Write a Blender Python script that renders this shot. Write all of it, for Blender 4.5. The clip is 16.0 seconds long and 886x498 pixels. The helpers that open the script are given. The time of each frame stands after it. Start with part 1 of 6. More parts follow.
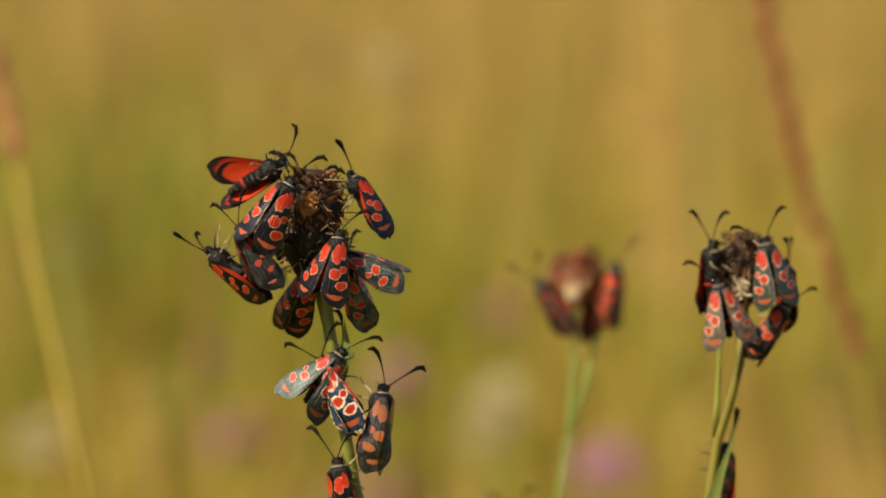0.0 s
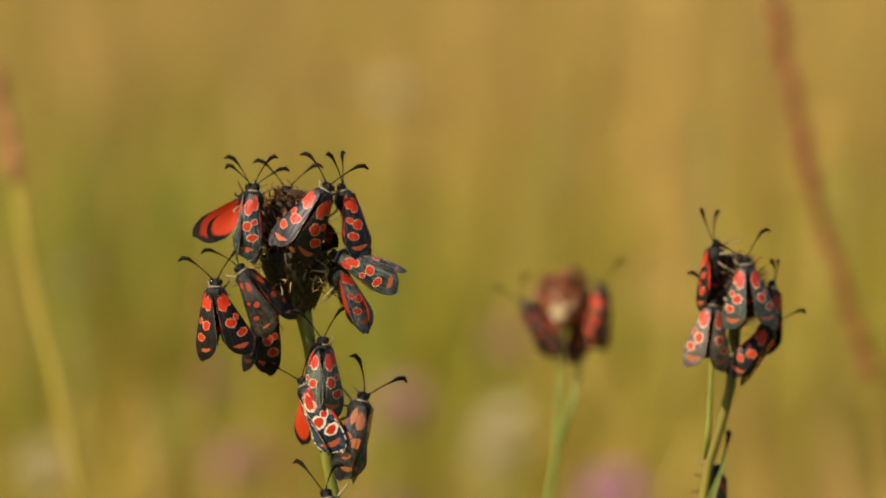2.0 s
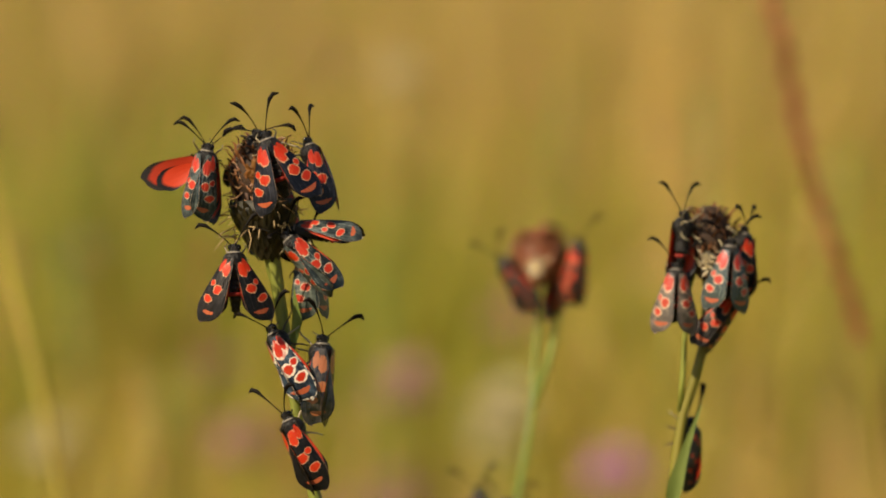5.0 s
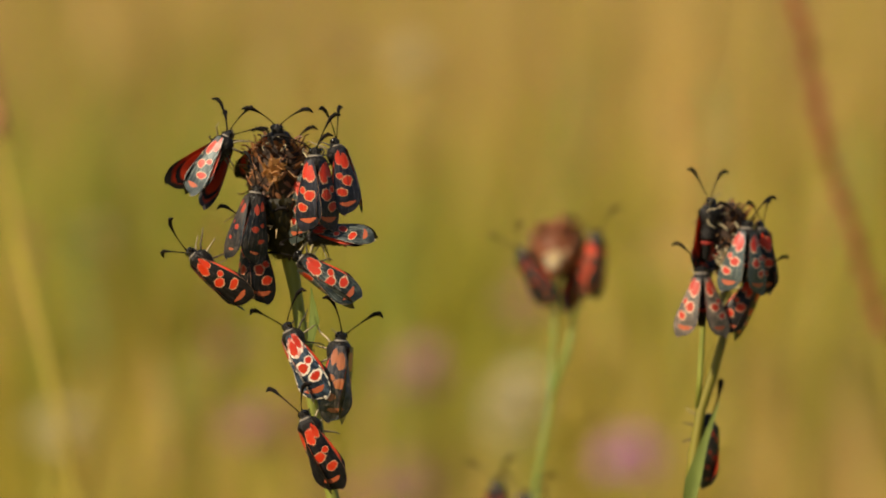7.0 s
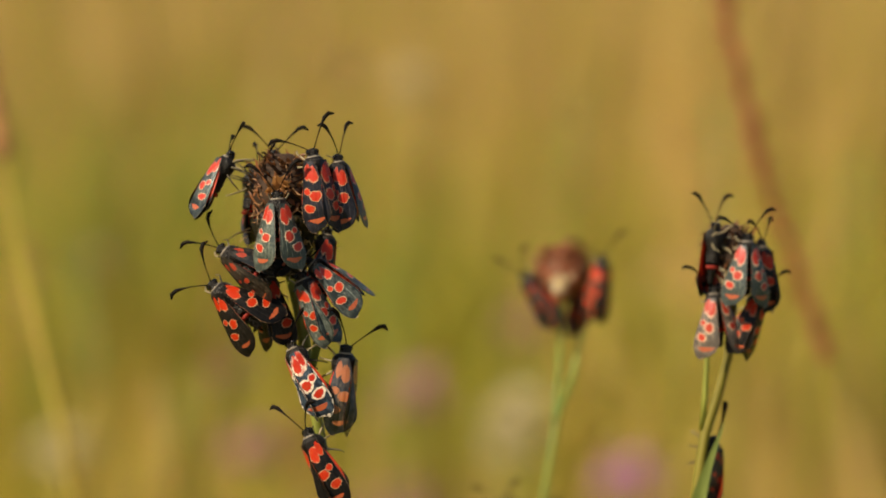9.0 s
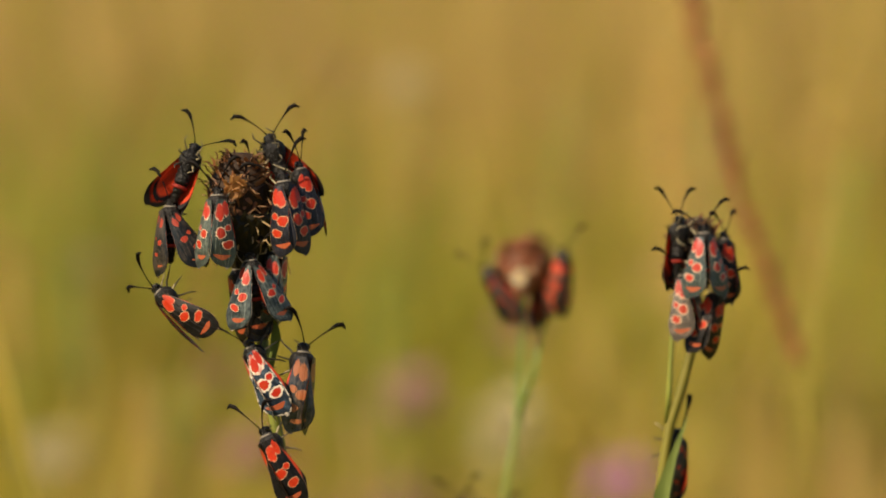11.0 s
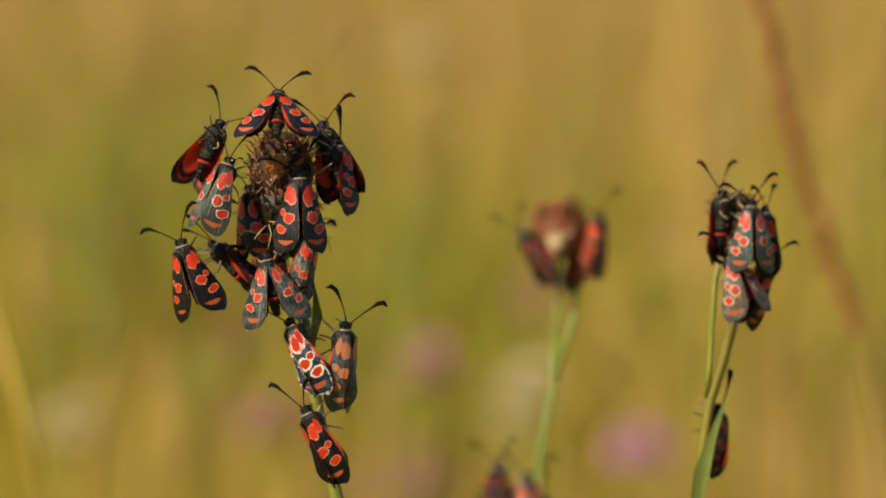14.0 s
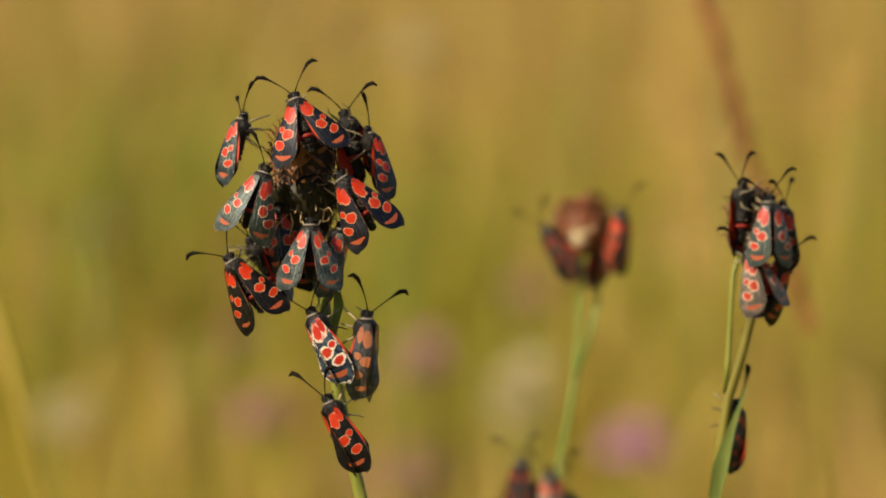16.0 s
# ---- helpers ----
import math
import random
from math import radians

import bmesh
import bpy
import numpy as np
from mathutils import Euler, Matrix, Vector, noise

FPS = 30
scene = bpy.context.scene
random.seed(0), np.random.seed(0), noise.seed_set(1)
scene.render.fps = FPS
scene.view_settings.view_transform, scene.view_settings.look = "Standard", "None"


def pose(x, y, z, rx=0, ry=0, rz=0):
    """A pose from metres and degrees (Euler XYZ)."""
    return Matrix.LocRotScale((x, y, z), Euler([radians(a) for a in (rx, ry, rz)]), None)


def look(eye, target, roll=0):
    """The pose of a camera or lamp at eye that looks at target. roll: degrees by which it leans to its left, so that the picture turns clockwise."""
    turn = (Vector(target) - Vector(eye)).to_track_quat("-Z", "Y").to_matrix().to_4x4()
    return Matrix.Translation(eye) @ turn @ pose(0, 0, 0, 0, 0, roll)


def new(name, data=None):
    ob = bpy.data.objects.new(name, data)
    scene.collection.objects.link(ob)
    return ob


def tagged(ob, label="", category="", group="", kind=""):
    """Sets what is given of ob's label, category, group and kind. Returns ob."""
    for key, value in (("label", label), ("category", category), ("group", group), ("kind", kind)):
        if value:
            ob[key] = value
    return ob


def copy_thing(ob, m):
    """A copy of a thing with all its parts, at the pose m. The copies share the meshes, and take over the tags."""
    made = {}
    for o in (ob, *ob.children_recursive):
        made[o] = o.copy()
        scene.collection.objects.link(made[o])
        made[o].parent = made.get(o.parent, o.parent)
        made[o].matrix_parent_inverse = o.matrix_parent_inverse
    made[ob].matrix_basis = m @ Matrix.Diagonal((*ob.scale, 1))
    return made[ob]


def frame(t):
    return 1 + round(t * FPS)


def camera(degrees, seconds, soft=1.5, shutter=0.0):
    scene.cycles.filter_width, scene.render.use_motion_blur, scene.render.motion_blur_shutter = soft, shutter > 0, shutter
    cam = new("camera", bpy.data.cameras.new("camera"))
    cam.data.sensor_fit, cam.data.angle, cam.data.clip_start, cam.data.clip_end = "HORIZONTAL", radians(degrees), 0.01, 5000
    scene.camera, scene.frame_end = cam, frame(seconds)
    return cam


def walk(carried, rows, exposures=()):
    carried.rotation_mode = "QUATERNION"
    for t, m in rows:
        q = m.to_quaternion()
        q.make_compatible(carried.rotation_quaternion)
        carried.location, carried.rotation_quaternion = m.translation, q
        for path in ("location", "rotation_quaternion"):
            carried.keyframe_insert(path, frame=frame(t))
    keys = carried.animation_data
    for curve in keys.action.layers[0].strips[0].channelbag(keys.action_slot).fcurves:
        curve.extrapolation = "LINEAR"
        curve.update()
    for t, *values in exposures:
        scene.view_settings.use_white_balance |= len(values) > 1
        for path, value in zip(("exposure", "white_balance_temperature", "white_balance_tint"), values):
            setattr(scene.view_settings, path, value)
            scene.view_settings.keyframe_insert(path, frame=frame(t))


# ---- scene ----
# A telephoto close view of burnet moths resting on dry knapweed heads in a meadow.
MM = 0.001
EYE_HEIGHT = 0.55
TILT = -6.0

cam = camera(14.0, 16.0, soft=1.8)
cam.data.dof.use_dof = True
cam.data.dof.focus_distance = 0.632
cam.data.dof.aperture_fstop = 11.0
cam.data.dof.aperture_blades = 0


def eye(x, z, yaw, pitch):
    """The camera's pose: its shift in millimetres and its turn in degrees."""
    return pose(x * MM, 0, EYE_HEIGHT + z * MM, 90 + TILT + pitch, 0, yaw)


walk(cam, [
    (0.0, eye(-6.6, 6.2, -0.60, 0.20)),
    (0.5, eye(-4.9, 5.3, -0.54, 0.35)),
    (1.0, eye(-7.0, 4.1, -0.36, 0.35)),
    (1.5, eye(-4.2, 6.6, -0.29, 0.21)),
    (2.0, eye(-1.7, 4.9, -0.39, 0.65)),
    (2.5, eye(0.3, 2.6, -0.45, 0.65)),
    (3.0, eye(2.8, 3.5, -0.31, 0.71)),
    (3.5, eye(3.4, 1.3, -0.11, 0.74)),
    (4.0, eye(5.0, 1.1, -0.07, 0.80)),
    (4.5, eye(7.1, 0.0, -0.13, 0.65)),
    (5.0, eye(6.3, -2.1, -0.14, 0.46)),
    (7.5, eye(4.6, 1.1, 0.07, 0.17)),
    (8.0, eye(3.4, -0.4, -0.01, 0.24)),
    (8.5, eye(3.1, 0.7, 0.00, 0.41)),
    (11.0, eye(12.4, -1.6, 0.12, 0.63)),
    (11.5, eye(9.2, -1.9, 0.21, 0.44)),
    (12.0, eye(7.8, -3.4, 0.34, 0.26)),
    (12.5, eye(9.7, -0.8, 0.47, -0.01)),
    (13.0, eye(12.1, 2.1, 0.45, -0.08)),
    (13.5, eye(13.7, 0.5, 0.39, 0.00)),
    (14.0, eye(6.2, 0.9, 0.23, 0.05)),
    (14.5, eye(5.5, -0.3, 0.30, -0.03)),
    (15.0, eye(4.7, -0.4, 0.28, -0.04)),
    (15.5, eye(2.9, 3.0, 0.13, 0.00)),
    (16.0, eye(0.0, 0.0, 0.00, 0.00)),
])

# ---- light ----
scene.view_settings.exposure = 0.24
SUN_ELEVATION, SUN_TURN = 42.0, 128.0   # degrees; turn counted from +y towards -x
world = bpy.data.worlds.new("sky")
scene.world = world
world.use_nodes = True
sky = world.node_tree.nodes.new("ShaderNodeTexSky")
sky.sky_type = "NISHITA"
sky.sun_disc = False
sky.sun_elevation = radians(SUN_ELEVATION)
sky.sun_rotation = radians(-SUN_TURN)
background = world.node_tree.nodes["Background"]
background.inputs["Strength"].default_value = 0.06
world.node_tree.links.new(sky.outputs[0], background.inputs["Color"])
sun = new("sun", bpy.data.lights.new("sun", "SUN"))
sun.data.energy = 5.0
sun.data.angle = radians(0.5)
sun.data.color = (1.0, 0.825, 0.59)
se, st = radians(SUN_ELEVATION), radians(SUN_TURN)
sun_way = Vector((-math.sin(st) * math.cos(se), math.cos(st) * math.cos(se), math.sin(se)))
sun.matrix_world = look(sun_way * 5, (0, 0, 0))


# ---- materials ----
def material(name, rough=0.6, metal=0.0):
    m = bpy.data.materials.new(name)
    m.use_nodes = True
    b = m.node_tree.nodes["Principled BSDF"]
    b.inputs["Roughness"].default_value = rough
    b.inputs["Metallic"].default_value = metal
    return m, m.node_tree.nodes, m.node_tree.links, b


def ramp(nodes, stops, constant=False):
    r = nodes.new("ShaderNodeValToRGB")
    if constant:
        r.color_ramp.interpolation = "CONSTANT"
    while len(r.color_ramp.elements) < len(stops):
        r.color_ramp.elements.new(0.5)
    for e, (p, c) in zip(r.color_ramp.elements, stops):
        e.position, e.color = p, (*c, 1)
    return r


def math_node(nodes, links, kind, a, b):
    n = nodes.new("ShaderNodeMath")
    n.operation = kind
    for slot, v in zip(n.inputs, (a, b)):
        if isinstance(v, (int, float)):
            slot.default_value = v
        else:
            links.new(v, slot)
    return n.outputs[0]


def mix_colour(nodes, links, factor, a, b):
    n = nodes.new("ShaderNodeMix")
    n.data_type = "RGBA"
    for slot, v in ((n.inputs[0], factor), (n.inputs[6], a), (n.inputs[7], b)):
        if isinstance(v, tuple):
            slot.default_value = (*v, 1)
        elif isinstance(v, (int, float)):
            slot.default_value = v
        else:
            links.new(v, slot)
    return n.outputs[2]


def grain(nodes, links, scale, detail=4.0, stretch=(1, 1, 1), source="Object"):
    """A noise value over the surface; scale in features per metre."""
    at = nodes.new("ShaderNodeTexCoord")
    mapping = nodes.new("ShaderNodeMapping")
    mapping.inputs["Scale"].default_value = stretch
    links.new(at.outputs[source], mapping.inputs["Vector"])
    n = nodes.new("ShaderNodeTexNoise")
    n.inputs["Scale"].default_value = scale
    n.inputs["Detail"].default_value = detail
    links.new(mapping.outputs[0], n.inputs["Vector"])
    return n.outputs["Fac"]


def relief(nodes, links, b, height, strength, depth):
    n = nodes.new("ShaderNodeBump")
    n.inputs["Strength"].default_value = strength
    n.inputs["Distance"].default_value = depth
    links.new(height, n.inputs["Height"])
    links.new(n.outputs[0], b.inputs["Normal"])


def mottled(name, dark, light, scale=900.0, rough=0.6, stretch=(1, 1, 1), bump=0.4, depth=0.0002, translucent=0.0, vary=0.0, shine=0.5):
    """A surface that wanders between two colours at two scales, with fine relief."""
    m, nodes, links, b = material(name, rough)
    b.inputs["Specular IOR Level"].default_value = shine
    fine = grain(nodes, links, scale, 6, stretch)
    broad = grain(nodes, links, scale * 0.17, 2, stretch)
    both = math_node(nodes, links, "ADD", math_node(nodes, links, "MULTIPLY", fine, 0.55), math_node(nodes, links, "MULTIPLY", broad, 0.45))
    if vary:
        info = nodes.new("ShaderNodeObjectInfo")
        both = math_node(nodes, links, "ADD", both, math_node(nodes, links, "MULTIPLY", math_node(nodes, links, "SUBTRACT", info.outputs["Random"], 0.5), vary))
    r = ramp(nodes, [(0.3, dark), (0.7, light)])
    links.new(both, r.inputs[0])
    links.new(r.outputs[0], b.inputs["Base Color"])
    if bump:
        relief(nodes, links, b, fine, bump, depth)
    if translucent:
        t = nodes.new("ShaderNodeBsdfTranslucent")
        links.new(r.outputs[0], t.inputs["Color"])
        mix = nodes.new("ShaderNodeMixShader")
        mix.inputs[0].default_value = translucent
        links.new(b.outputs[0], mix.inputs[1])
        links.new(t.outputs[0], mix.inputs[2])
        links.new(mix.outputs[0], nodes["Material Output"].inputs["Surface"])
    return m


# The six spots of a forewing: across, along (0 root, 1 tip), half width, half length.
SPOTS = ((0.25, 0.14, 0.22, 0.12), (0.64, 0.19, 0.28, 0.125), (0.25, 0.43, 0.16, 0.052), (0.58, 0.495, 0.24, 0.078),
         (0.3, 0.67, 0.21, 0.064), (0.52, 0.845, 0.29, 0.034))


def noise_at(nodes, links, vector, scale, detail=2.0):
    n = nodes.new("ShaderNodeTexNoise")
    n.inputs["Scale"].default_value = scale
    n.inputs["Detail"].default_value = detail
    links.new(vector, n.inputs["Vector"])
    return n.outputs["Fac"]


def span(nodes, links, value, low, high, top=1.0):
    r = nodes.new("ShaderNodeMapRange")
    r.inputs["From Min"].default_value, r.inputs["From Max"].default_value, r.inputs["To Max"].default_value = low, high, top
    links.new(value, r.inputs["Value"])
    return r.outputs[0]


def wing_pattern(name, ground_dark, ground_light, spot, ring, rough=0.47, worn=0.35, ringing=1.0, ring_at=0.87, small=0.93, tint=(0.7, 0.87, 1.0), gloss=0.42, fringe_at=0.482):
    """Scaled wing: black-edged veined ground with ragged, unevenly ringed spots."""
    m, nodes, links, b = material(name, rough)
    uv = nodes.new("ShaderNodeTexCoord").outputs["UV"]
    info = nodes.new("ShaderNodeObjectInfo")
    shift = nodes.new("ShaderNodeVectorMath")
    shift.operation = "MULTIPLY_ADD"
    links.new(uv, shift.inputs[0])
    shift.inputs[1].default_value = (0.7, 1.8, 1)
    links.new(math_node(nodes, links, "MULTIPLY", info.outputs["Random"], 37.0), shift.inputs[2])
    own = shift.outputs[0]

    def calc(kind, p, q):
        return math_node(nodes, links, kind, p, q)

    def centred(scale, amount, detail=2.0):
        return calc("MULTIPLY", calc("SUBTRACT", noise_at(nodes, links, own, scale, detail), 0.5), amount)

    split = nodes.new("ShaderNodeSeparateXYZ")
    links.new(uv, split.inputs[0])
    across, along = split.outputs[0], split.outputs[1]
    off = calc("SUBTRACT", across, 0.5)
    arc = nodes.new("ShaderNodeCombineXYZ")                  # the rows of spots follow the rounded tip
    links.new(across, arc.inputs[0])
    links.new(calc("ADD", along, calc("MULTIPLY", calc("MULTIPLY", off, off), calc("MULTIPLY", along, 0.35))), arc.inputs[1])
    curved = arc.outputs[0]
    near = None
    for u, v, w, h in SPOTS:
        sub = nodes.new("ShaderNodeVectorMath")
        sub.operation = "SUBTRACT"
        links.new(curved, sub.inputs[0])
        sub.inputs[1].default_value = (u, v, 0)
        mul = nodes.new("ShaderNodeVectorMath")
        mul.operation = "MULTIPLY"
        links.new(sub.outputs[0], mul.inputs[0])
        mul.inputs[1].default_value = (1 / w, 1 / h, 0)
        size = nodes.new("ShaderNodeVectorMath")
        size.operation = "LENGTH"
        links.new(mul.outputs[0], size.inputs[0])
        d = size.outputs["Value"]
        near = d if near is None else calc("MINIMUM", near, d)
    near = calc("ADD", near, calc("ADD", centred(4.0, 0.8), centred(16.0, 0.45, 3)))
    near = calc("MULTIPLY", near, calc("ADD", calc("MULTIPLY", info.outputs["Random"], 0.3), small))
    scales = grain(nodes, links, 2600.0, 3, (1, 1, 0.35))
    broad = calc("ADD", calc("MULTIPLY", noise_at(nodes, links, own, 2.4, 4), 0.6), calc("MULTIPLY", noise_at(nodes, links, own, 9.0, 3), 0.4))
    base = ramp(nodes, [(0.45, ground_dark), (0.58, tuple(p * 0.65 + q * 0.35 for p, q in zip(ground_dark, ground_light))), (0.72, ground_light)])
    tone = calc("ADD", calc("MULTIPLY", scales, 0.35), calc("MULTIPLY", broad, 0.65))
    links.new(calc("ADD", tone, calc("MULTIPLY", calc("SUBTRACT", info.outputs["Random"], 0.5), 0.16)), base.inputs[0])
    lines = calc("ABSOLUTE", calc("SUBTRACT", calc("FRACT", calc("ADD", calc("MULTIPLY", across, 6.0), centred(3.0, 0.5)), 0.0), 0.5), 0.0)
    vein = calc("MULTIPLY", span(nodes, links, lines, 0.1, 0.02), span(nodes, links, broad, 0.42, 0.6, 0.5))
    ground = mix_colour(nodes, links, vein, base.outputs[0], tuple(min(1, c * 1.7 + 0.012) for c in ground_light))
    rim = calc("MAXIMUM", calc("ABSOLUTE", calc("SUBTRACT", across, 0.5), 0.0), calc("SUBTRACT", along, 0.5))
    border = span(nodes, links, calc("ADD", rim, centred(6.0, 0.12)), 0.38, 0.47, 0.85)
    ground = mix_colour(nodes, links, border, ground, tuple(c * 0.8 for c in ground_dark))
    red = mix_colour(nodes, links, scales, tuple(c * 0.62 for c in spot), spot)
    red = mix_colour(nodes, links, span(nodes, links, noise_at(nodes, links, own, 9.0, 3), 0.52, 0.74, 0.4), red, (0.52, 0.1, 0.02))
    red = mix_colour(nodes, links, span(nodes, links, along, 0.72, 0.84, 0.7), red, (0.42, 0.14, 0.055))
    ringed = calc("MULTIPLY", span(nodes, links, near, ring_at, ring_at + 0.08), span(nodes, links, calc("ADD", centred(7.0, 1.0), along), 0.0, 0.35, ringing))
    ringed = calc("MULTIPLY", ringed, span(nodes, links, along, 0.82, 0.7))
    inside = mix_colour(nodes, links, ringed, red, ring)
    colour = mix_colour(nodes, links, span(nodes, links, near, 1.0, 1.06), inside, ground)
    fringe = calc("MULTIPLY", span(nodes, links, rim, fringe_at, fringe_at + 0.015, worn), span(nodes, links, noise_at(nodes, links, own, 11.0), 0.4, 0.55))
    colour = mix_colour(nodes, links, fringe, colour, ring)
    links.new(colour, b.inputs["Base Color"])
    b.inputs["Specular IOR Level"].default_value = gloss
    b.inputs["Specular Tint"].default_value = (*tint, 1)
    links.new(calc("ADD", calc("MULTIPLY", broad, 0.3), rough - 0.15), b.inputs["Roughness"])
    relief(nodes, links, b, calc("ADD", calc("MULTIPLY", vein, 0.5), grain(nodes, links, 1500.0, 4, (1, 1, 0.12))), 0.8, 0.0003)
    return m


def hind_pattern(name, red, dark):
    """Hindwing: red membrane with a black border towards the tip, slightly see-through."""
    m, nodes, links, b = material(name, 0.5)
    uv = nodes.new("ShaderNodeTexCoord").outputs["UV"]
    sub = nodes.new("ShaderNodeVectorMath")
    sub.operation = "SUBTRACT"
    links.new(uv, sub.inputs[0])
    sub.inputs[1].default_value = (0.5, 0.4, 0)
    mul = nodes.new("ShaderNodeVectorMath")
    mul.operation = "MULTIPLY"
    links.new(sub.outputs[0], mul.inputs[0])
    mul.inputs[1].default_value = (1.92, 1.95, 0)
    size = nodes.new("ShaderNodeVectorMath")
    size.operation = "LENGTH"
    links.new(mul.outputs[0], size.inputs[0])
    veins = grain(nodes, links, 1500.0, 3, (1, 1, 0.15))
    d = math_node(nodes, links, "ADD", size.outputs["Value"], math_node(nodes, links, "MULTIPLY", veins, 0.16))
    edge = nodes.new("ShaderNodeMapRange")
    edge.inputs["From Min"].default_value = 1.0
    edge.inputs["From Max"].default_value = 1.12
    links.new(d, edge.inputs["Value"])
    tint = mix_colour(nodes, links, veins, (red[0] * 0.8, red[1] * 0.6, red[2] * 0.6), red)
    colour = mix_colour(nodes, links, edge.outputs[0], tint, dark)
    links.new(colour, b.inputs["Base Color"])
    t = nodes.new("ShaderNodeBsdfTranslucent")
    links.new(colour, t.inputs["Color"])
    mix = nodes.new("ShaderNodeMixShader")
    mix.inputs[0].default_value = 0.4
    links.new(b.outputs[0], mix.inputs[1])
    links.new(t.outputs[0], mix.inputs[2])
    links.new(mix.outputs[0], nodes["Material Output"].inputs["Surface"])
    return m


RED, CREAM = (0.64, 0.034, 0.004), (0.56, 0.36, 0.2)
# The lighter ground tone lays bluish-grey sheen patches into the colour.
WING_BLUE = wing_pattern("wing_blue_black", (0.003, 0.004, 0.007), (0.06, 0.056, 0.072), RED, CREAM, 0.42, 0.5, ringing=0.9, ring_at=0.85, small=0.9, tint=(0.9, 0.9, 1.0), gloss=0.42)
WING_BLACK = wing_pattern("wing_black", (0.002, 0.002, 0.002), (0.026, 0.022, 0.019), RED, CREAM, 0.4, 0.5, ringing=0.85, ring_at=0.85, small=0.9, tint=(1, 0.93, 0.87), gloss=0.3)
# Pale ground colour stands in for the grey-green sheen on wings facing the sun.
WING_GREEN_SHEEN = wing_pattern("wing_grey_green_sheen", (0.035, 0.044, 0.034), (0.29, 0.325, 0.25), (0.6, 0.036, 0.006), (0.7, 0.55, 0.38), 0.42, 0.6, ring_at=0.83, small=0.96, gloss=0.6)
# The light teal-grey tone paints grazing-angle sheen into the wing colour.
WING_TEAL_SHEEN = wing_pattern("wing_teal_grey_sheen", (0.01, 0.014, 0.013), (0.24, 0.28, 0.25), RED, (0.58, 0.45, 0.3), 0.4, 0.8, ring_at=0.83, small=0.94, tint=(0.8, 0.95, 1.0), gloss=0.6)
# The steel-blue ground also carries this wing's blue-grey sheen zones as colour.
WING_BRIGHT = wing_pattern("wing_steel_blue", (0.01, 0.015, 0.026), (0.13, 0.19, 0.25), (0.64, 0.03, 0.005), (0.82, 0.72, 0.58), 0.38, 0.95, 1.0, 0.68, 0.66, fringe_at=0.452)
WING_PALE = wing_pattern("wing_pale", (0.09, 0.07, 0.05), (0.45, 0.35, 0.26), (0.58, 0.05, 0.014), (0.7, 0.5, 0.33), 0.45, 0.6, ring_at=0.78, small=0.84, gloss=0.5)
WING_DULL = wing_pattern("wing_faded", (0.012, 0.01, 0.008), (0.2, 0.16, 0.115), (0.52, 0.17, 0.05), (0.4, 0.25, 0.12), 0.32, ringing=0.3, small=0.92, tint=(0.7, 0.85, 1.0), gloss=0.9)
WING_SOOTY = wing_pattern("wing_sooty", (0.004, 0.0035, 0.003), (0.1, 0.075, 0.052), (0.44, 0.045, 0.016), (0.3, 0.16, 0.09), 0.45, 0.5, ringing=0.4, small=1.55, gloss=0.4)
WING_UNDER = hind_pattern("wing_underside", (0.74, 0.075, 0.022), (0.03, 0.025, 0.022))
HIND = hind_pattern("hindwing_red", (0.9, 0.1, 0.025), (0.012, 0.01, 0.012))
FUR = mottled("black_fur", (0.002, 0.002, 0.002), (0.022, 0.018, 0.014), 2200, 0.42, bump=1.0, depth=0.0004, shine=0.35)
BELT = mottled("red_fur_belt", (0.16, 0.008, 0.003), (0.4, 0.022, 0.006), 2500, 0.7)
COLLAR = mottled("pale_collar_fur", (0.12, 0.1, 0.08), (0.42, 0.37, 0.3), 2500, 0.8)
HORN = mottled("black_horn", (0.003, 0.003, 0.003), (0.012, 0.008, 0.006), 2500, 0.6, shine=0.12)
LEG = mottled("pale_leg", (0.06, 0.05, 0.03), (0.4, 0.33, 0.19), 1200, 0.6, vary=0.6)
EYE = mottled("dark_eye", (0.003, 0.003, 0.003), (0.015, 0.012, 0.01), 4000, 0.15)
STEM = mottled("green_stem", (0.1, 0.12, 0.012), (0.34, 0.36, 0.06), 700, 0.5, (1, 1, 0.12))
STEM_DRY = mottled("yellowing_stem", (0.1, 0.09, 0.01), (0.28, 0.24, 0.022), 700, 0.55, (1, 1, 0.12))
STEM_PALE = mottled("pale_green_stem", (0.15, 0.23, 0.04), (0.32, 0.44, 0.1), 700, 0.55, (1, 1, 0.12))
LEAF = mottled("narrow_leaf", (0.1, 0.14, 0.02), (0.26, 0.32, 0.07), 600, 0.5, (1, 1, 0.15), translucent=0.2)
BRACT = mottled("dry_bract", (0.02, 0.007, 0.003), (0.26, 0.1, 0.032), 1200, 0.5, (1, 1, 0.3), translucent=0.15, vary=1.1)
BRACT_RED = mottled("russet_bract", (0.1, 0.03, 0.012), (0.5, 0.17, 0.07), 1200, 0.55, translucent=0.25, vary=0.5)
CORE = mottled("matted_seed_core", (0.01, 0.005, 0.002), (0.06, 0.028, 0.01), 1800, 0.8, bump=0.8)
CHAFF = mottled("straw_chaff", (0.28, 0.16, 0.06), (0.66, 0.48, 0.24), 1500, 0.6, (1, 1, 0.2), translucent=0.3, vary=0.5)


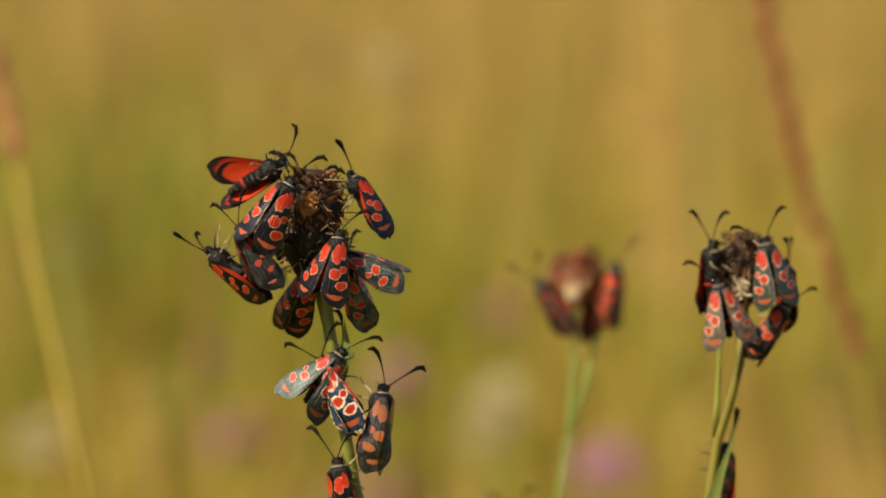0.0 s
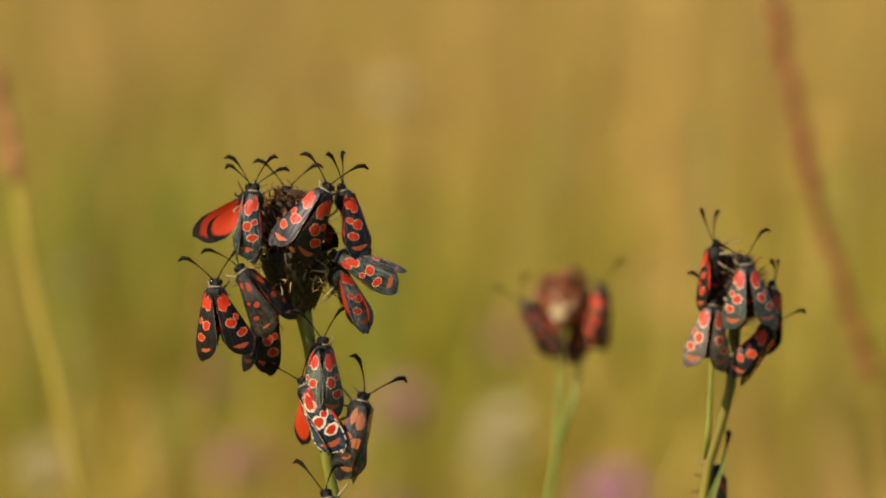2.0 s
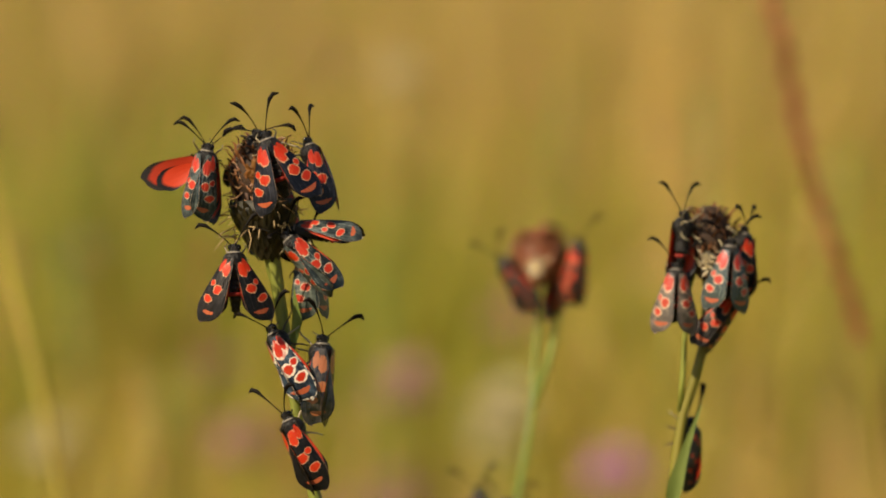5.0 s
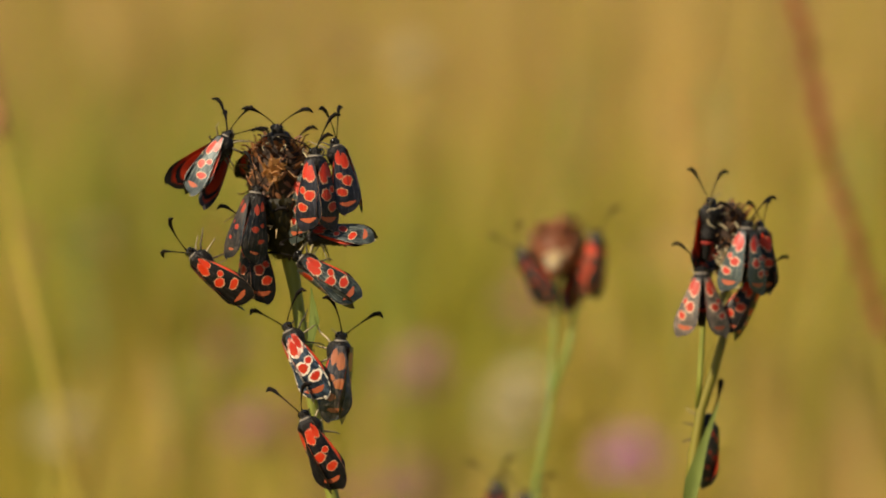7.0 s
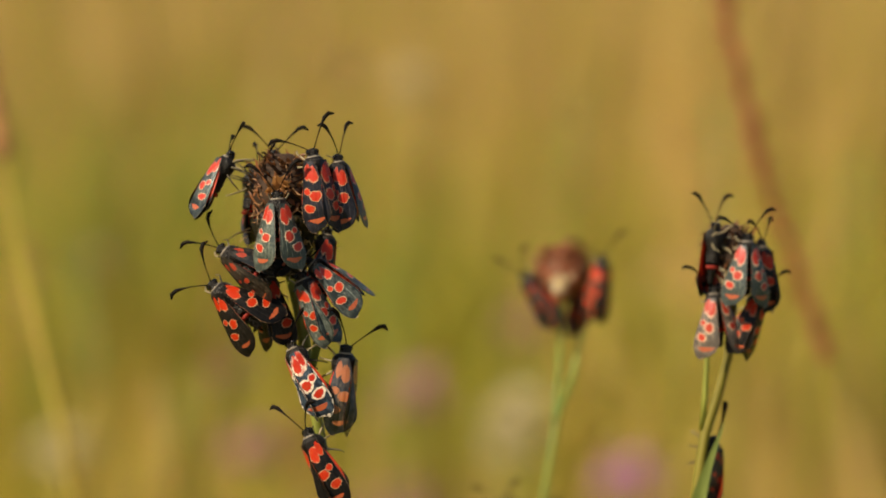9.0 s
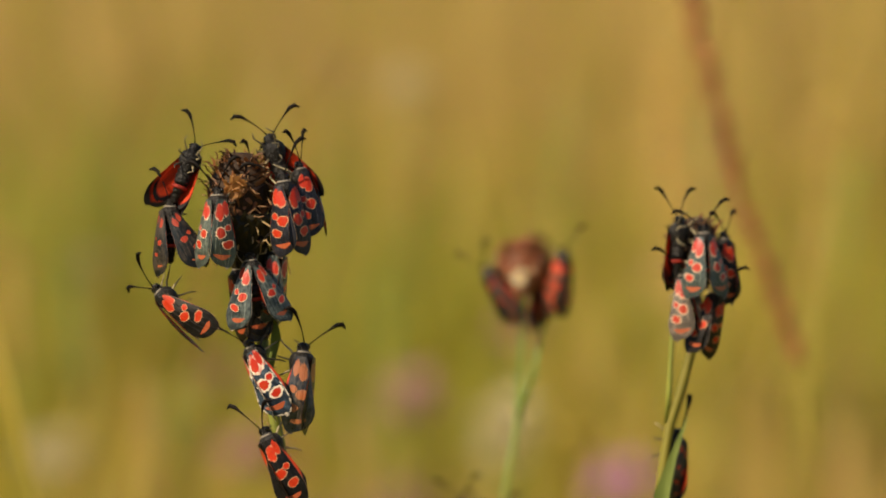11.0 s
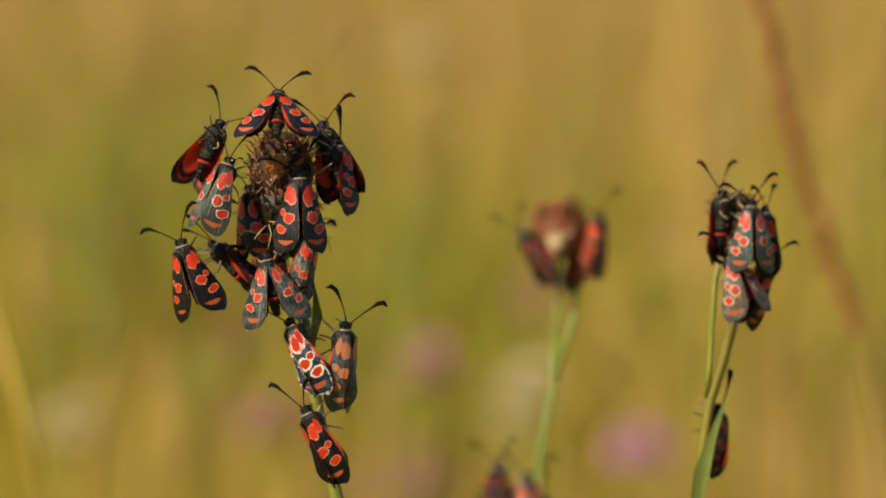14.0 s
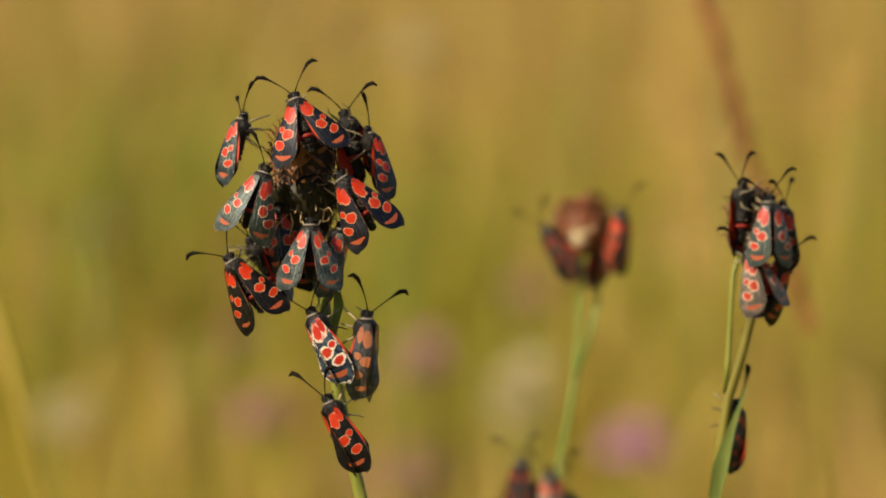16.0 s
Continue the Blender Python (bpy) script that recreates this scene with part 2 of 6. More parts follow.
CHAFF_BROWN = mottled("brown_chaff", (0.1, 0.045, 0.018), (0.4, 0.22, 0.1), 1500, 0.6, (1, 1, 0.2), translucent=0.2, vary=0.5)
CUP = mottled("dark_olive_cup", (0.008, 0.006, 0.002), (0.035, 0.03, 0.008), 900, 0.6)
CUP_SCALE = mottled("olive_cup_scale", (0.006, 0.004, 0.002), (0.045, 0.034, 0.009), 900, 0.55, (1, 1, 0.3))
PAPPUS_RUST = mottled("rusty_pappus", (0.14, 0.055, 0.015), (0.5, 0.24, 0.07), 900, 0.6, translucent=0.35, vary=0.5)
PAPPUS = mottled("cream_pappus", (0.85, 0.68, 0.38), (0.97, 0.86, 0.6), 1500, 0.6, translucent=0.25)


# ---- building helpers ----
def part(name, bm, mat, parent=None, label="", smooth=True):
    """Links a bmesh as one mesh object, under a thing or a part where one is given."""
    me = bpy.data.meshes.new(name)
    bm.to_mesh(me)
    bm.free()
    for m in (mat if isinstance(mat, (list, tuple)) else (mat,)):
        me.materials.append(m)
    if smooth:
        me.polygons.foreach_set("use_smooth", [True] * len(me.polygons))
    ob = new(name, me)
    ob.parent = parent
    if label:
        ob["label"] = label
    return ob


def ring(bm, centre, radius, seg, axis=Vector((0, 0, 1)), flat=1.0):
    q = axis.to_track_quat("Z", "Y")
    return [bm.verts.new(centre + q @ Vector((math.cos(a) * radius, math.sin(a) * radius * flat, 0)))
            for a in (2 * math.pi * i / seg for i in range(seg))]


def bridge(bm, a, b):
    n = len(a)
    for i in range(n):
        bm.faces.new((a[i], a[(i + 1) % n], b[(i + 1) % n], b[i]))


def tube(bm, points, radii, seg=8, flat=1.0):
    """A closed tube along the points."""
    points = [Vector(p) for p in points]
    rings = []
    for i, p in enumerate(points):
        way = points[min(i + 1, len(points) - 1)] - points[max(i - 1, 0)]
        rings.append(ring(bm, p, radii[i], seg, way.normalized(), flat))
    for a, b in zip(rings, rings[1:]):
        bridge(bm, a, b)
    bm.faces.new(rings[0][::-1])
    bm.faces.new(rings[-1])


def bend(a, b, c, n):
    """Points on the arc from a by way of b to c."""
    a, b, c = Vector(a), Vector(b), Vector(c)
    return [a * (1 - u) ** 2 + b * 2 * u * (1 - u) + c * u * u for u in (i / n for i in range(n + 1))]


# ---- moths ----
def wing_mesh(name, length, costal, inner, side, top, under, parent, label, camber=0.5):
    """A thin wing of two skins: root at the origin, tip towards -z, its upper side towards -y."""
    bm = bmesh.new()
    uv = bm.loops.layers.uv.new("wing")
    nu, nv = 12, 18
    skins = []
    for skin in (0, 1):
        grid = []
        for j in range(nv + 1):
            v = math.sin(math.pi / 2 * j / nv)
            body = (0.3 + 0.7 * min(1.0, v / 0.75) ** 0.85) * max(0.0, 1 - max(0.0, (v - 0.6) / 0.4) ** 2.6) ** 0.5
            a, b = costal * body, inner * body
            row = []
            for i in range(nu + 1):
                u = i / nu
                x = a - (a + b) * u
                y = -camber * math.sin(math.pi * u) * math.sin(math.pi * min(1, v * 1.1)) + 0.55 * v ** 3 + (0.06 if skin else 0)
                y += 0.07 * math.sin(u * 31 + v * 2) * v * (1 - v ** 4)              # furrows between the veins
                row.append(bm.verts.new(Vector((x * side, y, -length * v + 0.5 * (u - 0.35) * v * v)) * MM))
            grid.append(row)
        skins.append(grid)
        for j in range(nv):
            for i in range(nu):
                quad = [(j, i), (j, i + 1), (j + 1, i + 1), (j + 1, i)]
                if (side > 0) == (skin == 1):
                    quad.reverse()
                f = bm.faces.new([grid[r][c] for r, c in quad])
                f.material_index = skin
                for loop, (r, c) in zip(f.loops, quad):
                    loop[uv].uv = (c / nu, math.sin(math.pi / 2 * r / nv))
    return part(name, bm, (top, under), parent, label)


def moth_body(parent):
    bm = bmesh.new()
    profile = [(0.95, 0.25), (0.7, 0.75), (0.2, 1.0), (-0.4, 1.0), (-0.7, 1.1), (-1.0, 1.7), (-1.6, 2.15), (-2.5, 2.3), (-3.6, 2.05), (-4.5, 1.5)]
    for k in range(7):
        z = -4.9 - k * 0.98
        r = 1.5 + 0.1 * math.sin(k * 1.2) - 0.011 * k ** 2.4
        profile += [(z, r), (z - 0.7, r * 1.05), (z - 1.0, r * 0.9)]
    profile += [(-11.8, 0.6), (-12.1, 0.2)]
    rings = [ring(bm, Vector((0, 0.25 + 0.03 * abs(z), z)) * MM, r * MM, 12, flat=0.9) for z, r in profile]
    for a, b in zip(rings, rings[1:]):
        bridge(bm, b, a)
    bm.faces.new(rings[0])
    bm.faces.new(rings[-1][::-1])
    rnd = random.Random(5)
    for k in range(760):                    # short hair on thorax, head and abdomen
        z = rnd.uniform(-4.8, 0.7) if k < 560 else rnd.uniform(-11.7, -4.6)
        a = rnd.uniform(0, 2 * math.pi)
        r = np.interp(-z, [-p[0] for p in profile], [p[1] for p in profile])
        out = Vector((math.cos(a), math.sin(a) * 0.9, 0))
        p = out * (r * 0.9) + Vector((0, 0.25 + 0.03 * abs(z), z))
        tip = p + out * rnd.uniform(0.3, 1.0) + Vector((rnd.uniform(-0.3, 0.3), 0, rnd.uniform(-0.9, 0.1)))
        s = Vector((-out.y, out.x, 0)) * 0.075
        bm.faces.new([bm.verts.new(q * MM) for q in (p - s, p + s, tip)])
    return part("body", bm, FUR, parent)


def moth_kind(name, top, label, scale=1.0):
    """One moth at the origin: head up (+z), back towards -y."""
    moth = new(name)
    tagged(moth, label, "moth", "burnet moths on the dry flower heads")
    body = moth_body(moth)
    for s in (-1, 1):
        bm = bmesh.new()
        bmesh.ops.create_uvsphere(bm, u_segments=8, v_segments=6, radius=0.55 * MM, matrix=Matrix.Translation(Vector((s * 0.75, 0.15, 0.25)) * MM))
        part("eye", bm, EYE, body, "glossy black eye")
        w = wing_mesh("forewing", 13.2, 2.4, 3.65, s, top, WING_UNDER, moth, "")
        h = wing_mesh("hindwing", 10.0, 2.6, 2.2, s, HIND, HIND, moth, "red hindwing with a black border", 0.3)
        w["side"] = h["side"] = s
        bm = bmesh.new()
        tube(bm, [q * MM for q in bend((s * 0.35, -0.3, 0.8), (s * 1.6, -0.8, 3.6), (s * 3.5, -0.6, 6.0), 6)] +
             [Vector((s * 4.5, -0.5, 6.55)) * MM, Vector((s * 5.5, -0.45, 6.2)) * MM],
             [r * MM for r in (0.14, 0.11, 0.1, 0.12, 0.15, 0.24, 0.4, 0.42, 0.15)], 7)
        part("antenna", bm, HORN, moth, "clubbed black antenna")
        for z, reach, drop in ((-1.5, 2.0, 3.0), (-2.4, 2.3, 0.8), (-3.4, 2.0, -2.2)):
            bm = bmesh.new()
            tube(bm, [Vector(q) * MM for q in ((s * 0.9, 1.2, z), (s * reach * 0.75, 2.0, z + drop * 0.35), (s * reach, 3.6, z + drop * 0.7), (s * reach * 0.72, 5.2, z + drop))],
                 [0.22 * MM, 0.2 * MM, 0.14 * MM, 0.09 * MM], 6)
            part("leg", bm, LEG, moth, "thin pale leg")
    bm = bmesh.new()
    tube(bm, [Vector((1.3 * math.cos(a), 0.3 + 1.2 * math.sin(a), -0.75)) * MM for a in (math.pi * (1.05 + 0.9 * i / 8) for i in range(9))], [0.12 * MM] + [0.2 * MM] * 7 + [0.12 * MM], 6)
    part("collar", bm, COLLAR, body, "pale fur collar")
    bm = bmesh.new()
    belt = [ring(bm, Vector((0, 0.25 + 0.03 * abs(z), z)) * MM, r * MM, 14, flat=0.9) for z, r in ((-8.2, 1.4), (-8.35, 1.62), (-8.8, 1.6), (-8.95, 1.35))]
    for a, c in zip(belt, belt[1:]):
        bridge(bm, c, a)
    part("belt", bm, BELT, body, "red belt round the abdomen")
    fold_wings(moth)
    return moth


def wing_pose(side, hind, splay, roof, lift=0.0):
    """Where a wing hangs on its moth: splay outwards from the body, roof slope, both in degrees."""
    splay = splay * (0.1 + 0.9 * min(1.0, splay / 29))
    hinge = Vector((side * (1.5 - max(0.0, min(0.9, (splay - 10) * 0.035))), -1.25 + (0.6 if hind else 0) - lift, -1.6 - (1.3 if hind else 0))) * MM
    return (Matrix.Translation(hinge) @ Matrix.Rotation(radians(-side * splay), 4, "Y")
            @ Matrix.Rotation(radians(side * roof), 4, "Z") @ Matrix.Rotation(radians(3), 4, "X"))


def fold_wings(moth, left=(14, 30), right=(14, 30)):
    """Sets the splay and roof slope of each side; the hindwing follows under the forewing."""
    for ob in moth.children:
        if "side" in ob.keys():
            splay, roof = left if ob["side"] < 0 else right
            hind = ob.name.startswith("hind")
            if hind:
                splay = splay * 0.8 if splay < 35 else splay - 8
            ob.matrix_basis = wing_pose(ob["side"], hind, splay, roof)


# ---- where the plants stand ----
VIEW = pose(0, 0, EYE_HEIGHT, TILT, 0, 0)      # x to the side, y ahead, z up, tilted as the lens is


def spot_at(x, y, z):
    """The world place of a point of the view's own axes, in millimetres."""
    return VIEW @ (Vector((x, y, z)) * MM)


MAIN = VIEW @ Matrix.Translation(Vector((-24.6, 645, 14.2)) * MM)
SIDE = VIEW @ Matrix.Translation(Vector((58.7, 668, 4.3)) * MM)
MIDDLE = VIEW @ Matrix.Translation(Vector((29.7, 770, 4.9)) * MM)
LOW = VIEW @ Matrix.Translation(Vector((17.6, 770, -55.4)) * MM)


def perch(x, near, z, swing, lean, twist):
    """A moth's pose on its flower head: head's place in millimetres, swing of the tail to the side, lean of the tail away, twist of the back to the side."""
    return (Matrix.Translation(Vector((x, -near, z)) * MM) @ Matrix.Rotation(radians(-swing), 4, "Y")
            @ Matrix.Rotation(radians(lean), 4, "X") @ Matrix.Rotation(radians(twist), 4, "Z"))


def seed_head(parent, centre, width, height, rnd, count=150, tuft=0.8, tuft_at=(-0.08, -0.2), tuft_mat=None, core_mat=None):
    """A withered knapweed head: a matted core under ragged papery bracts, with a pale torn tuft."""
    bm = bmesh.new()
    rows = [ring(bm, Vector(centre) + Vector((0, 0, height * (0.5 - k / 8))), width * 0.44 * max(0.12, math.sin(math.pi * (0.1 + 0.82 * k / 8))), 14) for k in range(9)]
    for a, b in zip(rows, rows[1:]):
        bridge(bm, b, a)
    bm.faces.new(rows[0])
    bm.faces.new(rows[-1][::-1])
    core = part("seed_core", bm, core_mat or CORE, parent)
    shapes = []
    for k in range(count):
        if len(shapes) < 3:
            w0 = (0.45, 0.65, 0.3)[len(shapes)]
            bm = bmesh.new()
            pts = [[bm.verts.new(Vector((s * w + rnd.uniform(-0.1, 0.1), -d, z)) * MM) for s, d in ((-1, e - 0.25), (0, e), (1, e - 0.25))]
                   for w, e, z in ((0.5 * w0, 0.0, -1.0), (1.05 * w0, 0.5, 0.3), (0.85 * w0, 0.7, 1.7), (0.5 * w0, 0.55, 2.7), (0.08, 1.0, 3.4))]
            for a, b in zip(pts, pts[1:]):
                for i in range(2):
                    bm.faces.new((a[i], a[i + 1], b[i + 1], b[i]))
            ob = part("bract", bm, core_mat or BRACT, core)
            shapes.append(ob.data)
        else:
            ob = new("bract", shapes[k % 3])
            ob.parent = core
        a = k * 2.39996
        lat = math.pi * (0.93 - 0.86 * k / count)
        r = width * 0.42 * math.sin(lat)
        c = Vector(centre) + Vector((math.cos(a) * r, math.sin(a) * r, math.cos(lat) * height * 0.46))
        ob.matrix_basis = (Matrix.Translation(c) @ Matrix.Rotation(a + math.pi / 2, 4, "Z") @ Matrix.Rotation((math.pi / 2 - lat) * 0.9 + rnd.uniform(-0.8, 0.5), 4, "X")
                           @ Matrix.Rotation(rnd.uniform(-1.0, 1.0), 4, "Y") @ Matrix.Scale(rnd.uniform(0.4, 0.95), 4))
    bm = bmesh.new()
    for k in range(int(width / MM * 13) - 20):
        a = rnd.uniform(0, 2 * math.pi)
        lat = rnd.uniform(0.3, 2.6)
        way = Vector((math.cos(a) * math.sin(lat), math.sin(a) * math.sin(lat), math.cos(lat)))
        foot = Vector(centre) + Vector((way.x * width * 0.44, way.y * width * 0.44, way.z * height * 0.46))
        tip = foot + way * rnd.uniform(0.3, 1.3) * MM + Vector((rnd.uniform(-2, 2), rnd.uniform(-2, 2), rnd.uniform(-2, 1))) * MM
        tube(bm, [foot, (foot + tip) / 2 + Vector((rnd.uniform(-0.6, 0.6), 0, rnd.uniform(-0.6, 0.6))) * MM, tip], [0.1 * MM, 0.14 * MM, 0.04 * MM], 4)
    part("chaff", bm, CHAFF_BROWN, core, "brown papery chaff")
    bm = bmesh.new()
    for k in range(int(60 * tuft ** 2)):
        p = Vector(centre) + Vector((rnd.gauss(tuft_at[0], 0.05 * max(1, tuft - 0.3)) * width, -0.42 * width - 1.0 * MM * tuft + rnd.uniform(-0.6, 0.6) * MM, rnd.gauss(tuft_at[1], 0.06 * max(1, tuft - 0.3)) * height))
        q = p + Vector((rnd.uniform(-1.4, 1.4), rnd.uniform(-0.9, 0.1), rnd.uniform(-1.2, 1.6))) * MM
        s = Vector((rnd.uniform(0.2, 0.5), 0, rnd.uniform(-0.3, 0.3))) * MM * tuft
        bm.faces.new([bm.verts.new(v) for v in (p - s, p + s, q + s * 0.5, q - s * 0.4)])
    part("torn_tuft", bm, tuft_mat or PAPPUS, core, "torn papery tuft")
    return core


def involucre(parent, points, radii, rnd):
    """The scaly green cup under a withered head, with dry threads hanging from its rim."""
    bm = bmesh.new()
    tube(bm, points, [r * MM for r in radii], 14)
    cup = part("involucre", bm, CUP, parent, "dark scaly cup under the head")
    bm = bmesh.new()
    for k in range(170):
        u = (k + 0.5) / 170 * (len(points) - 1.2)
        i = int(u)
        p, r = points[i].lerp(points[i + 1], u - i), (radii[i] + (radii[i + 1] - radii[i]) * (u - i)) * MM
        a = k * 2.39996
        out = Vector((math.cos(a), math.sin(a), 0))
        blade(bm, [p + out * r * 0.9 - Vector((0, 0, 1.2 * MM)), p + out * (r + 0.35 * MM), p + out * (r + 0.6 * MM) + Vector((rnd.uniform(-0.4, 0.4), 0, rnd.uniform(0.8, 1.8))) * MM], rnd.uniform(0.7, 1.3) * MM, out)
    part("cup_scale", bm, CUP_SCALE, cup)["kind"] = "stuff"
    bm = bmesh.new()
    for k in range(46):
        a = rnd.uniform(0, 2 * math.pi)
        out = Vector((math.cos(a), math.sin(a), 0))
        p = points[0].lerp(points[2], rnd.random()) + out * radii[1] * MM
        q = p + out * rnd.uniform(0.5, 3.5) * MM + Vector((rnd.uniform(-2.5, 2.5), 0, rnd.uniform(-4.5, 0.5))) * MM
        tube(bm, [p, p.lerp(q, 0.5) + Vector((rnd.uniform(-0.7, 0.7), 0, rnd.uniform(-0.3, 0.8))) * MM, q], [0.12 * MM, 0.15 * MM, 0.06 * MM], 5)
    part("thread", bm, CHAFF, cup, "dry straw threads")["kind"] = "stuff"


def blade(bm, points, width, face=Vector((0, -1, 0)), fold=0.25):
    """A narrow folded leaf along the points."""
    points = [Vector(p) for p in points]
    rows = []
    for i, p in enumerate(points):
        u = i / (len(points) - 1)
        way = (points[min(i + 1, len(points) - 1)] - points[max(i - 1, 0)]).normalized()
        w = width * (0.35 + 1.3 * u if u < 0.5 else 2.0 * (1.02 - u)) * 0.5
        side = way.cross(face).normalized() * w
        rows.append([bm.verts.new(p - side), bm.verts.new(p + face * -fold * w), bm.verts.new(p + side)])
    for a, b in zip(rows, rows[1:]):
        for i in range(2):
            bm.faces.new((a[i], a[i + 1], b[i + 1], b[i]))


# The plants stand with their foot at their own origin; place() gives their points from the head.
def plant(name, head, label):
    foot = head.translation.copy()
    foot.z = 0
    ob = new(name)
    ob.location = foot
    tagged(ob, label, "flower", "dry knapweed plants")
    turn = head.to_3x3()

    def place(x, near, z):
        return head.translation + turn @ (Vector((x, -near, z)) * MM) - foot
    return ob, place


def stem_points(place, foot_at, *marks):
    """A stem from the foot through marks given from the head."""
    pts = [place(*m) for m in marks]
    last = pts[-1]
    return pts + [Vector((last.x * 0.8 + foot_at * MM, last.y * 0.8, last.z * 0.6)), Vector((foot_at * MM, 0, -0.01))]


rnd = random.Random(11)
main_plant, at = plant("knapweed", MAIN, "dry knapweed with a brown seed head on a ribbed green stem")
seed_head(main_plant, at(-0.4, 0, 1.5), 13.2 * MM, 14.5 * MM, rnd, 290, 1.15, (-0.04, 0.12), PAPPUS_RUST)
bm = bmesh.new()
pts = stem_points(at, 30, (0.5, 0, -6), (1.4, 0, -12.5), (2.6, 0, -19), (5.0, 0, -35), (7.4, 0, -48), (9.8, 0, -58))
tube(bm, pts, [2.2 * MM, 1.6 * MM, 1.2 * MM, 1.05 * MM, 1.1 * MM, 1.2 * MM, 1.6 * MM, 2 * MM], 10)
part("stem", bm, STEM, main_plant)
involucre(main_plant, [at(-0.2, 0, -2.5), at(0.0, 0, -5.5), at(0.6, 0, -9.5), at(1.2, 0, -13)], (6.0, 5.6, 3.9, 1.8), rnd)
bm = bmesh.new()
blade(bm, [at(4.8, 1, -31), at(6.0, 1.5, -24), at(5.4, 2, -18)], 2.2 * MM, Vector((-0.55, -0.83, 0)))
part("leaf", bm, LEAF, main_plant)

side_plant, at = plant("knapweed", SIDE, "dry knapweed with a seed head crowded by moths")
seed_head(side_plant, at(-1, 0, 0), 11 * MM, 14 * MM, rnd)
bm = bmesh.new()
pts = stem_points(at, -20, (-1, 0, -6), (-1.7, 0, -17.3), (-3.7, 0, -25), (-5.8, 0, -31.4), (-7.3, 0, -39.7), (-8.6, 0, -50))
tube(bm, pts, [1.2 * MM, 0.95 * MM, 0.92 * MM, 0.92 * MM, 0.95 * MM, 1.0 * MM, 1.3 * MM, 1.7 * MM], 10)
part("stem", bm, STEM_DRY, side_plant)
bm = bmesh.new()
blade(bm, [at(-9.9, 2, -62), at(-9.0, 2.6, -52), at(-7.6, 3.2, -44.4), at(-5.6, 3.2, -37.5), at(-2.6, 2.5, -29.5)], 2.8 * MM)
part("leaf", bm, LEAF, side_plant)
bm = bmesh.new()
tube(bm, [at(-6.4, 0, -31), at(-6.0, 0.6, -25), at(-5.6, 0.8, -17), at(-5.0, 0.5, -9), at(-3.5, 0, -4)], [0.6 * MM, 0.55 * MM, 0.5 * MM, 0.5 * MM, 0.4 * MM], 8)
part("side_stem", bm, STEM, side_plant)

middle_plant, at = plant("knapweed", MIDDLE, "dry knapweed with a russet head on a pale green stem")
seed_head(middle_plant, at(0, 0, 0), 13 * MM, 12 * MM, rnd, 200, 1.05, (-0.08, -0.14), None, BRACT_RED)
bm = bmesh.new()
pts = stem_points(at, -10, (0, 0, -5), (-0.5, 0, -15), (-1.6, 0, -33), (-4.6, 0, -50))
tube(bm, pts, [0.45 * MM, 0.5 * MM, 0.55 * MM, 0.6 * MM, 1.1 * MM, 1.4 * MM], 8)
part("stem", bm, STEM_PALE, middle_plant)
bm = bmesh.new()
tube(bm, [at(-1.5, 0, -32), at(2, 1, -22), at(4, 1, -12)], [0.6 * MM, 0.6 * MM, 0.4 * MM], 8)
part("side_stem", bm, STEM_PALE, middle_plant)

grass_tip = new("grass_sprout")
grass_tip.location = spot_at(-4.3, 660, -42)
grass_tip.location.z = 0
tagged(grass_tip, "single green grass blade beside the knapweed stem", "grass")
bm = bmesh.new()
tip = spot_at(-4.3, 660, -41.6) - grass_tip.location
blade(bm, [(0.006, 0, -0.01), (0.003, 0, tip.z * 0.5), tip - Vector((-0.0005, 0, 0.02)), tip], 1.7 * MM)
part("blade", bm, LEAF, grass_tip)

low_plant, at = plant("knapweed", LOW, "dry knapweed with moths on its seed head")
seed_head(low_plant, at(0, 0, 0), 11 * MM, 12 * MM, rnd)
bm = bmesh.new()
tube(bm, stem_points(at, 10, (0, 0, -5), (0.5, 0, -15), (1.6, 0, -33)), [1.0 * MM, 0.95 * MM, 1.1 * MM, 1.4 * MM, 1.8 * MM], 8)
part("stem", bm, STEM, low_plant)

# ---- ground and meadow ----
GROUND = mottled("meadow_sward", (0.1, 0.09, 0.015), (0.36, 0.31, 0.06), 14, 0.9, depth=0.01)
bm = bmesh.new()
bmesh.ops.create_grid(bm, x_segments=40, y_segments=40, size=200)
ground = part("ground", bm, GROUND)
tagged(ground, "olive-brown sward of the dry meadow", "ground", kind="structure")


